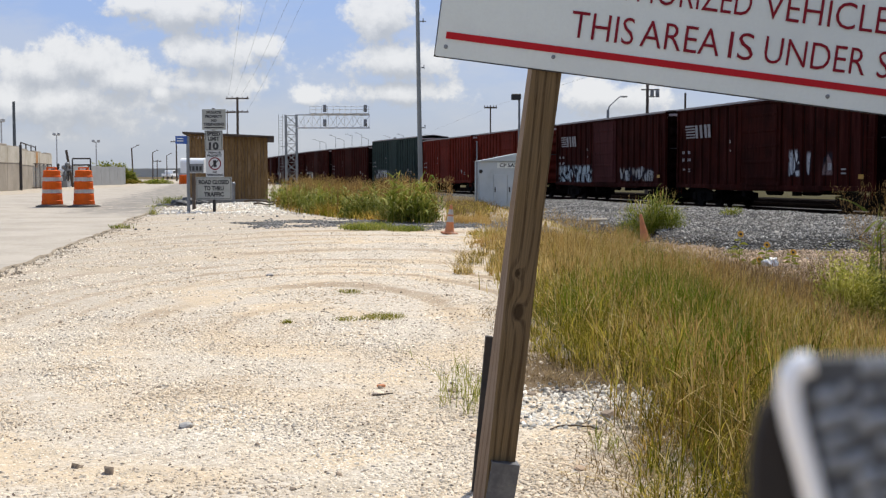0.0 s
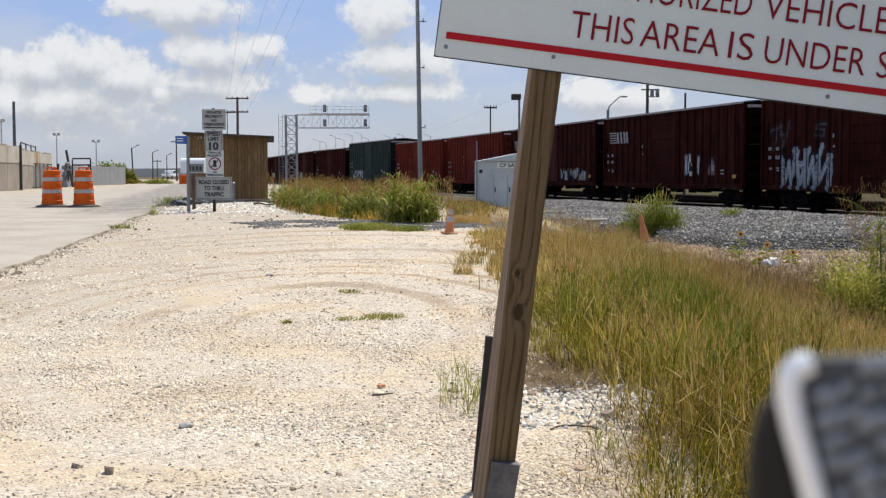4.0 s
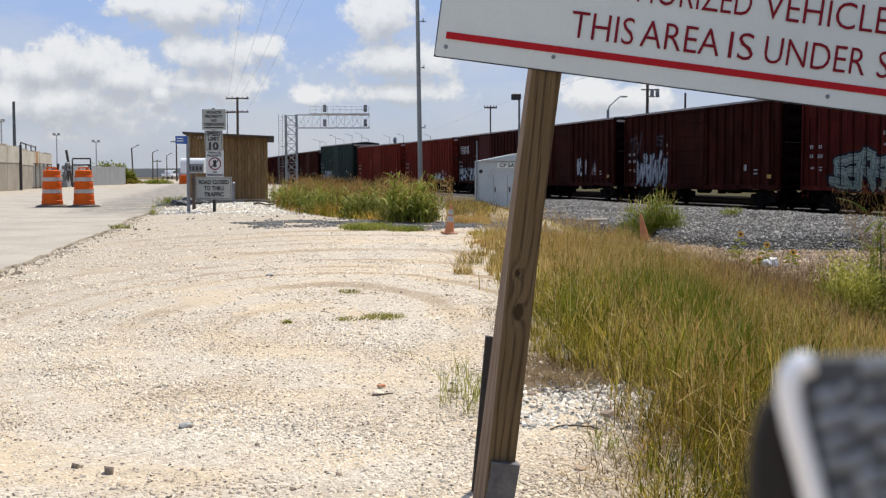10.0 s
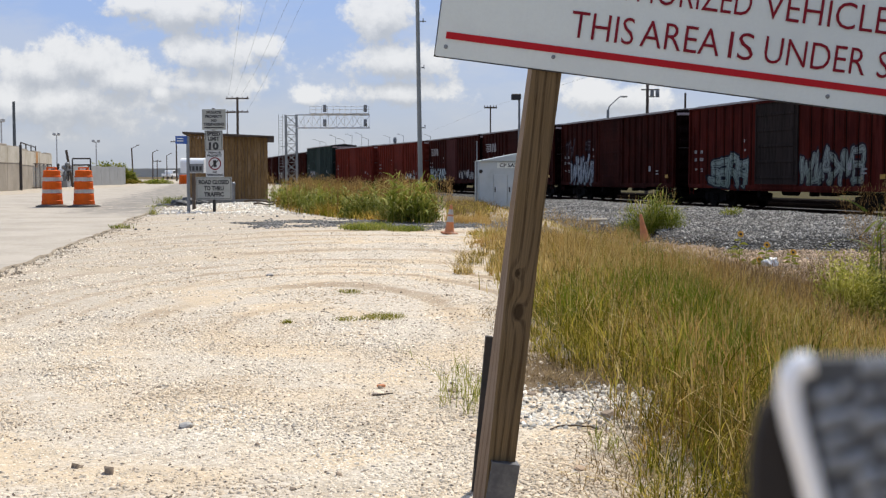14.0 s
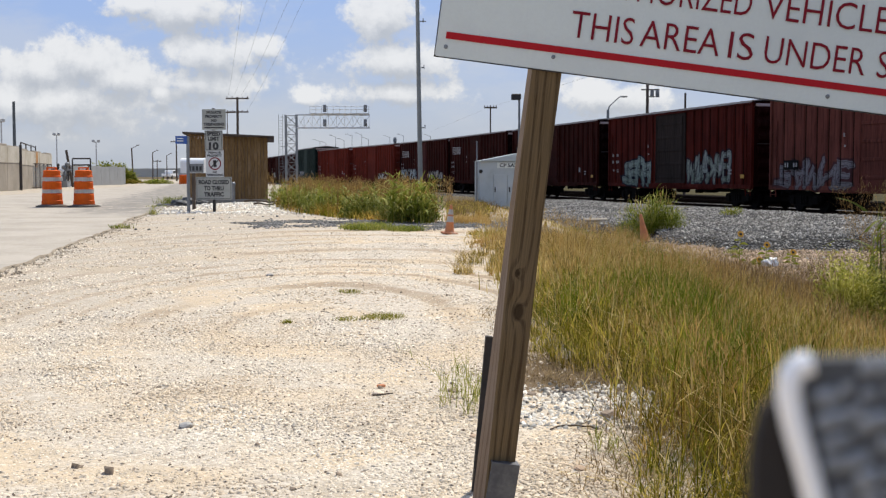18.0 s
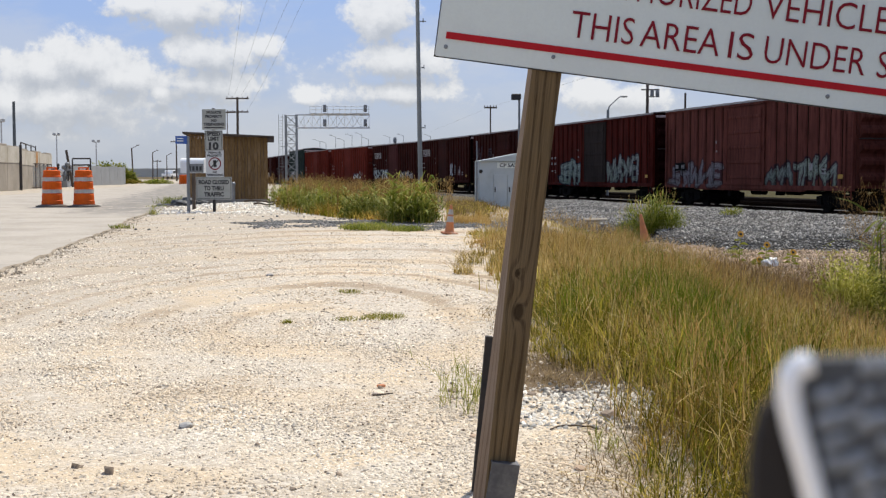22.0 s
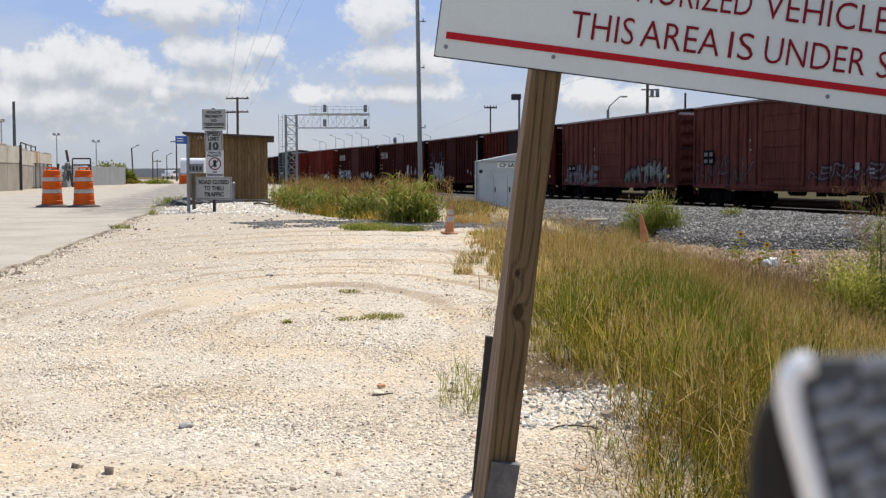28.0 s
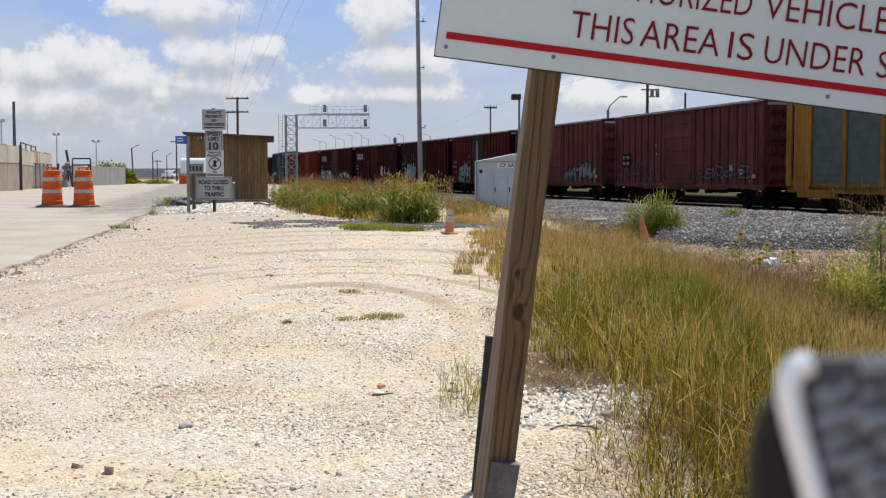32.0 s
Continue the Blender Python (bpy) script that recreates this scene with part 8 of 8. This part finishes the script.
def sunflower(x, y, h):
    g = bottom(x, y)
    root = thing("sunflower", pose(x, y, g), "small wild sunflower at the edge of the ballast", "sunflower", "wild sunflowers")
    bm = bmesh.new()
    tube(bm, (0, 0, -0.05), (0.02, 0, h), 0.008, 0.005, 6)
    part("stem", bm, GRASS_GREEN, root)
    for k in range(7):
        bm = bmesh.new()
        a = k * 2.4
        z = h * (0.2 + 0.1 * k)
        w = 0.045
        c, s = math.cos(a), math.sin(a)
        v = [bm.verts.new(q) for q in ((0.01 * c, 0.01 * s, z), (0.08 * c - w * s, 0.08 * s + w * c, z + 0.04), (0.18 * c, 0.18 * s, z - 0.01), (0.08 * c + w * s, 0.08 * s - w * c, z + 0.04))]
        bm.faces.new(v)
        part("leaf", bm, GRASS_GREEN, root)
    bm = bmesh.new()
    lathe(bm, [(0.024, -0.008), (0.027, 0.0), (0.017, 0.011)], 12)
    head = part("flower_centre", bm, DARK_STEEL, root, "dark brown seed disc", pose(0.02, -0.02, h, 70, 0, 0))
    for k in range(13):
        bm = bmesh.new()
        v = [bm.verts.new(q) for q in ((0.020, -0.009, 0), (0.044, -0.013, 0.003), (0.070, 0, 0.0), (0.044, 0.013, 0.003), (0.020, 0.009, 0))]
        bm.faces.new(v)
        part("petal", bm, PETAL, head, at=pose(0, 0, 0, 0, 0, k * 360 / 13))


for x, y, h in ((5.51, 22.0, 0.62), (6.0, 22.0, 0.42), (6.49, 22.0, 0.28), (5.89, 22.1, 0.14)):
    sunflower(x, y, h)


def litter():
    """A crumpled white plastic bag on the stones."""
    bm = bmesh.new()
    bmesh.ops.create_icosphere(bm, subdivisions=3, radius=0.13)
    for v in bm.verts:
        k = 1 + 0.45 * noise.noise(v.co * 14) + 0.2 * noise.noise(v.co * 40)
        v.co = Vector((v.co.x * 1.2 * k, v.co.y * k, max(v.co.z * 0.85 * k, -0.05)))
    solo("plastic_bag", bm, WHITE_PAINT, pose(6.1, 22.0, bottom(6.1, 22.0) + 0.07), "crumpled white plastic bag at the ballast edge", "litter")
    bm = bmesh.new()
    box(bm, -0.02, 0.02, -0.012, 0.012, 0, 0.012, 0.003)
    solo("brick_chip", bm, CONE_ORANGE, pose(-0.30, 5.7, land(-0.30, 5.7) + 0.006, 0, 0, 30), "small chip of orange brick on the gravel", "litter")
    bm = bmesh.new()
    tube(bm, (-0.05, 0, 0.008), (0.05, 0.01, 0.012), 0.005, 0.003, 6)
    solo("twig", bm, POLE_WOOD, pose(-0.28, 5.45, land(-0.28, 5.45), 0, 0, 10), "short dry twig on the gravel", "twig")


def fallen_twig():
    """A crooked dead twig on the gravel."""
    bm = bmesh.new()
    pts = ((-0.07, -0.04), (-0.035, 0.01), (0.0, 0.03), (0.05, 0.02), (0.1, 0.0), (0.12, -0.05))
    for p, q in zip(pts, pts[1:]):
        tube(bm, (p[0], p[1], 0.008), (q[0], q[1], 0.010), 0.0035, 0.003, 6)
    tube(bm, (0.05, 0.02, 0.01), (0.09, 0.05, 0.02), 0.002, 0.001, 5)
    solo("twig", bm, TWIG, pose(0.5, 4.72, land(0.5, 4.72)), "crooked dead twig lying on the gravel", "twig")
    for x, y, r, mat, label in ((0.71, 4.97, 0.045, BROWN_STONE, "flat dark stone at the grass edge"), (0.60, 5.62, 0.03, BROWN_STONE, "dark stone in the dead grass"), (0.42, 5.55, 0.025, BROWN_STONE, "dark stone in the dead grass"),
                                (0.47, 4.02, 0.022, TAN_STONE, "small rust-coloured stone on the gravel"), (0.12, 4.55, 0.02, TAN_STONE, "small rust-coloured stone on the gravel"), (-0.30, 5.5, 0.03, LIME_STONE, "pale stone on the gravel"), (-1.04, 4.75, 0.03, FLAT_GREY, "flat grey stone on the gravel"), (-1.7, 11.6, 0.04, FLAT_GREY, "flat blue-grey stone on the lot"), (0.33, 4.85, 0.02, TAN_STONE, "small rust-coloured stone by the post"), (0.05, 5.6, 0.03, BROWN_STONE, "dark stone beside the post")):
        bm = bmesh.new()
        bmesh.ops.create_icosphere(bm, subdivisions=2, radius=r)
        for v in bm.verts:
            v.co = v.co * (1 + 0.35 * noise.noise(v.co * 40 + Vector((x * 9, 0, 0))))
            v.co.z *= 0.45
        solo("stone", bm, mat, pose(x, y, land(x, y) + r * 0.2, 0, 0, x * 900), label, "stone")



def heap_sticks():
    """Dead branches on the white heap, and a dark crumpled tarp at the shed's foot."""
    for xa, ya, xb, yb in ((-5.25, 31.2, -4.15, 31.6), (-4.6, 31.0, -3.7, 30.6), (-4.9, 30.6, -4.2, 30.9)):
        bm = bmesh.new()
        prev = None
        for k in range(7):
            f = k / 6
            x, y = xa + (xb - xa) * f, ya + (yb - ya) * f + 0.06 * math.sin(5 * f + xa)
            c = Vector((x, y, land(x, y) + 0.05 + 0.02 * math.sin(9 * f)))
            if prev is not None:
                tube(bm, prev, c, 0.026 - 0.014 * f, 0.026 - 0.014 * (f + 0.16), 6)
            prev = c
        solo("dead_branch", bm, TWIG, Matrix.Identity(4), "grey-brown dead branch lying on the white stones", "branch", "dead branches")
    bm = bmesh.new()
    bmesh.ops.create_icosphere(bm, subdivisions=4, radius=0.3)
    for v in bm.verts:
        k = 1 + 0.35 * noise.noise(v.co * 7) + 0.15 * noise.noise(v.co * 22)
        v.co = Vector((v.co.x * 1.5 * k, v.co.y * 0.7 * k, max(v.co.z * 0.5 * k, -0.06)))
    solo("tarp", bm, DARK_TARP, pose(-6.75, 31.6, land(-6.75, 31.6) + 0.05, 0, 0, 15), "crumpled dark blue-grey tarp at the foot of the shed", "tarp")



def slab():
    """A broken pale kerb lying on the ballast."""
    bm = bmesh.new()
    box(bm, -0.42, 0.36, -0.16, 0.16, 0.0, 0.11, 0.03)
    for v in bm.verts:
        v.co += Vector((0.03 * noise.noise(v.co * 5), 0.03 * noise.noise(v.co * 7 + Vector((3, 0, 0))), 0.02 * noise.noise(v.co * 6)))
    solo("concrete_slab", bm, CONCRETE, pose(4.85, 37.3, bottom(4.85, 37.3) - 0.02, 3, 0, 8), "broken pale concrete slab lying on the ballast", "slab")


slab()
litter()
fallen_twig()
heap_sticks()


def stones(name, spots, sizes, mat, label, flat=0.6, sunk=0.35):
    """Angular chips, eight corners each, every one its own shape."""
    n = len(spots)
    base = np.array([(-1, -1, 0), (1, -1, 0), (1, 1, 0), (-1, 1, 0), (-0.7, -0.7, 1), (0.75, -0.6, 1), (0.6, 0.75, 1), (-0.65, 0.7, 1)], float)
    v = base[None] + rng.normal(0, 0.32, (n, 8, 3))
    v[:, :, 2] *= flat * 2
    v[:, :, 2] -= sunk
    a = rng.uniform(0, 2 * np.pi, n)
    c, s = np.cos(a)[:, None], np.sin(a)[:, None]
    x, y = v[:, :, 0] * c - v[:, :, 1] * s, v[:, :, 0] * s + v[:, :, 1] * c
    v = np.stack((x, y, v[:, :, 2]), 2) * sizes[:, None, None] / 2 + spots[:, None, :]
    return soup(name, v, ((4, 5, 6, 7), (0, 1, 5, 4), (1, 2, 6, 5), (2, 3, 7, 6), (3, 0, 4, 7)), mat, label, "stones")


def rut(x, y):
    """How deep a wheel has run here: 0 to 1."""
    bent = math.hypot((x + 1.0) / 0.42, y - 8.0)
    return ss(0.2, 1.0, math.sin(5.4 * bent + 1.6 * math.sin(1.3 * bent))) * ss(6.5, 9.5, y) * ss(-0.15, 0.2, noise.noise(Vector((x * 0.35, y * 0.35, 61))))


def bare(x, y):
    """Chance that the loose stones lie here, and not swept off, trodden in or under litter."""
    if x > grass_edge(y) + 0.02 * math.sin(40 * y) or ((x - 0.68) / 0.48) ** 2 + ((y - 6.1) / 0.52) ** 2 < 1 + 1.2 * noise.noise(Vector((x * 9, y * 9, 2))):
        return 0.12
    return 1 - 0.7 * rut(x, y)


def gravel():
    s = scatter(104000, -5.5, 1.7, 3.3, 19.0, lambda x, y: road_edge(y) - 0.2 < x < grass_edge(y) + 0.35 and abs(x) < 0.42 * y + 0.3 and rng.uniform() < bare(x, y) and rng.uniform() > 0.75 * ss(10, 19, y) and rng.uniform() < 0.45 + 0.9 * ss(-0.3, 0.25, noise.noise(Vector((x * 0.5, y * 0.8, 31)))), 1.7)
    stones("gravel", s, (0.007 + 0.017 * rng.uniform(0, 1, len(s)) ** 3) * (0.8 + s[:, 1] / 26), LIME_STONE, "loose white limestone gravel chips", 0.34, 0.3)
    s = scatter(62000, -3.0, 1.1, 3.3, 8.5, lambda x, y: x < grass_edge(y) + 0.2 and abs(x) < 0.40 * y + 0.15 and rng.uniform() < bare(x, y) and rng.uniform() < 0.4 + 0.9 * ss(-0.3, 0.25, noise.noise(Vector((x * 0.5, y * 0.8, 31)))), 1.4)
    stones("gravel", s, rng.uniform(0.006, 0.014, len(s)), LIME_STONE, "fine limestone chips underfoot", 0.37, 0.25)
    s = scatter(1700, 0.28, 1.0, 4.6, 6.0, lambda x, y: x < grass_edge(y) + 0.1 and rng.uniform() < ss(4.6, 5.1, y) * ss(5.95, 5.45, y + 0.35 * noise.noise(Vector((x * 5, y * 5, 2)))))
    stones("gravel", s, 0.006 + 0.018 * rng.uniform(0, 1, len(s)) ** 2, WHITE_STONE, "broken white stones spilt by the post", 0.5, 0.2)
    s = scatter(900, 0.30, 1.0, 4.7, 5.9, lambda x, y: x < grass_edge(y) + 0.1)
    stones("grey_stones", s, 0.005 + 0.017 * rng.uniform(0, 1, len(s)) ** 2, FLAKE_GREY, "grey stones among the white by the post")
    s = scatter(18000, -8.0, 1.2, 15.0, 34.0, lambda x, y: x > road_edge(y) and y < bank_front(x) and rng.uniform() < 0.25 + 0.75 * ss(24, 29, y) * ss(-6.2, -5.0, x))
    stones("gravel", s, 0.010 + 0.03 * rng.uniform(0, 1, len(s)) ** 4, LIME_STONE, "coarse white stones up the lot", 0.4, 0.3)
    s = scatter(11000, -8.0, -1.6, 26.0, 33.0, lambda x, y: x > road_edge(y) and y < bank_front(x) + 0.5 and rng.uniform() < math.exp(-((x + 4.9) / 2.5) ** 2 - ((y - 30.6) / 2.4) ** 2))
    stones("white_stones", s, 0.015 + 0.05 * rng.uniform(0, 1, len(s)) ** 2, WHITE_STONE, "coarse white limestone heaped before the shed", 0.5, 0.3)
    s = scatter(160, -7.0, 0.8, 20.0, 33.0, lambda x, y: x > road_edge(y) and y < bank_front(x))
    stones("dark_stones", s, rng.uniform(0.02, 0.05, len(s)), DARK_BALLAST, "dark stones scattered over the lot")
    s = scatter(16000, 3.0, 12.0, 18.0, 32.0, lambda x, y: across(x, y) > -15.6 and ballast_height(x, y) < -0.80 + 0.1 * noise.noise(Vector((x * 2, y * 2, 9))) and noise.noise(Vector((x * 1.1, y * 1.1, 19))) > -0.3)
    stones("tan_stones", s, 0.02 + 0.06 * rng.uniform(0, 1, len(s)) ** 2, TAN_STONE, "tan stones and rubble at the foot of the ballast")
    s = scatter(7000, 3.0, 12.0, 18.0, 32.0, lambda x, y: across(x, y) > -15.6 and ballast_height(x, y) < -0.78)
    blades("dead_grass", s, rng.uniform(0.02, 0.10, len(s)), 0.012, LITTER, "brown dry litter at the foot of the ballast", 3.0, 2)
    s = scatter(52000, 2.5, 24.0, 16.0, 60.0, lambda x, y: across(x, y) < -0.3 and ballast_height(x, y) > -0.9 and x > 0.07 * y and x < 0.40 * y + 0.5, 1.5)
    stones("ballast_stones", s, 0.024 + 0.038 * rng.uniform(0, 1, len(s)) ** 2, BALLAST_STONE, "loose grey ballast stones")
    s = scatter(34000, -4.6, 1.2, 18.0, 27.5, lambda x, y: x > -3.6 + 0.8 * noise.noise(Vector((y, 0, 31))) and abs(y - 21.6 + 0.28 * x - 0.9 * noise.noise(Vector((x * 0.8, 0, 0)))) < 1.05 * rng.uniform(0.1, 1.7) and noise.noise(Vector((x * 1.6, y * 1.3, 51))) > -0.22)
    s = np.concatenate((s, scatter(1500, -1.2, 0.5, 20.6, 22.2, lambda x, y: noise.noise(Vector((x * 2, y * 2, 5))) > -0.2)))
    stones("ballast_stones", s, rng.uniform(0.014, 0.042, len(s)), DARK_BALLAST, "trail of spilt grey ballast across the lot")
    s = scatter(30000, -9.5, -3.6, 8.0, 34.0, lambda x, y: abs(x - road_edge(y) - 0.02) < 0.16 * rng.uniform(0.1, 1.6) ** 1.5, 1.3)
    stones("asphalt_crumbs", s + np.array((0, 0, 0.012)), 0.008 + 0.024 * rng.uniform(0, 1, len(s)) ** 2, ROAD_BREAK, "crumbled asphalt along the broken road edge", 0.45, 0.3)
    s = scatter(26000, -9.0, -3.0, 9.0, 34.0, lambda x, y: 0 < x - road_edge(y) < 0.75 * rng.uniform(0, 1) ** 1.6 * (1 + noise.noise(Vector((x * 0.7, y * 0.7, 77)))), 1.3)
    stones("edge_dirt", s, 0.006 + 0.02 * rng.uniform(0, 1, len(s)) ** 2, BROWN_STONE, "brown dirt and chips washed along the road edge", 0.35, 0.3)
    for x, y in ((-1.29, 4.12), (-1.15, 4.02)):
        stones("pebbles", np.array([(x, y, land(x, y) + 0.004)]), np.array([0.032]), BROWN_STONE, "single dark pebble on the gravel")
    s = scatter(36, -3.0, 0.8, 3.6, 14.0, lambda x, y: True)
    stones("pebbles", s, rng.uniform(0.012, 0.03, len(s)), BROWN_STONE, "scattered dark pebbles")
    s = scatter(2200, -4.0, 0.9, 3.3, 9.0, lambda x, y: road_edge(y) < x < grass_edge(y) and abs(x) < 0.4 * y + 0.2, 1.3)
    stones("dark_chips", s + np.array((0, 0, 0.002)), rng.uniform(0.004, 0.010, len(s)) * (0.8 + s[:, 1] / 16), BROWN_STONE, "small brown chips among the white gravel", 0.45, 0.2)


gravel()
# ---- the thing close to the lens ----
def grip():
    d = 0.15
    root = thing("handle_grip", pose(0, d, 0), "black ribbed rubber grip with a chrome rim, close to the lens", "handle")

    def outline(points, y0, y1):
        """A slab whose face follows the points, given as sight lines."""
        bm = bmesh.new()
        n = len(points)
        a = [bm.verts.new((*spot(*p, d)[:1], y0, spot(*p, d)[1])) for p in points]
        b = [bm.verts.new((v.co.x, y1, v.co.z)) for v in a]
        bm.faces.new(a)
        bm.faces.new(b)
        for i in range(n):
            bm.faces.new((a[i], a[(i + 1) % n], b[(i + 1) % n], b[i]))
        return bm

    part("grip_body", outline(((1405, 660), (1425, 638), (1460, 636), (1640, 630), (1700, 700), (1700, 1040), (1480, 1040), (1450, 900), (1420, 800), (1405, 720)), 0.0, 0.003), GRIP_RUBBER, root)
    part("backing", outline(((1380, 705), (1355, 735), (1342, 785), (1336, 850), (1338, 1000), (1490, 1040), (1455, 900), (1425, 800), (1408, 725)), 0.001, 0.004), RUBBER_BROWN, root, "dark brown rubber backing")
    pick = random.Random(5)
    for k in range(8):
        for j in range(5):
            bm = bmesh.new()
            r = pick.uniform(0.0008, 0.0017)
            bmesh.ops.create_uvsphere(bm, u_segments=10, v_segments=6, radius=r, matrix=Matrix.Diagonal((pick.uniform(0.9, 1.5), 0.6, pick.uniform(0.7, 1.1), 1)))
            x, z = spot(1455 + 40 * j + 9 * k + pick.uniform(-9, 9), 700 - 20 * j + 42 * k + pick.uniform(-9, 9), d)
            part("stud", bm, RIDGE_GLINT, root, at=pose(x, -0.0002, z, 0, pick.uniform(-50, 0), 0))
    bm = bmesh.new()
    pts = [spot(*p, d) for p in ((1430, 640), (1408, 646), (1394, 664), (1391, 690), (1397, 730), (1408, 775), (1421, 820), (1437, 880), (1470, 1000))]
    for p, q in zip(pts, pts[1:]):
        tube(bm, (p[0], -0.001, p[1]), (q[0], -0.001, q[1]), 0.00155, seg=10)
        bmesh.ops.create_uvsphere(bm, u_segments=10, v_segments=6, radius=0.00155, matrix=Matrix.Translation((q[0], -0.001, q[1])))
    part("chrome_rim", bm, CHROME, root, "bright chrome rim")
    bm = bmesh.new()
    x, z = spot(1580, 1000, d)
    tube(bm, (x, 0.005, z), (x, 0.005, -0.3), 0.006, seg=10)
    part("stem", bm, DARK_STEEL, root)


# Studs of the black grip coloured pale grey-blue as painted highlights.
RIDGE_GLINT = material("ridge_glint", (0.5, 0.52, 0.54), (0.08, 0.085, 0.09), 0.5, 30.0, bump=0.0)
RUBBER_BROWN = material("brown_rubber", (0.035, 0.030, 0.027), (0.03, 0.026, 0.024), 0.8, 30.0, bump=0.0)
grip()

# ---- what moves ----
motions()
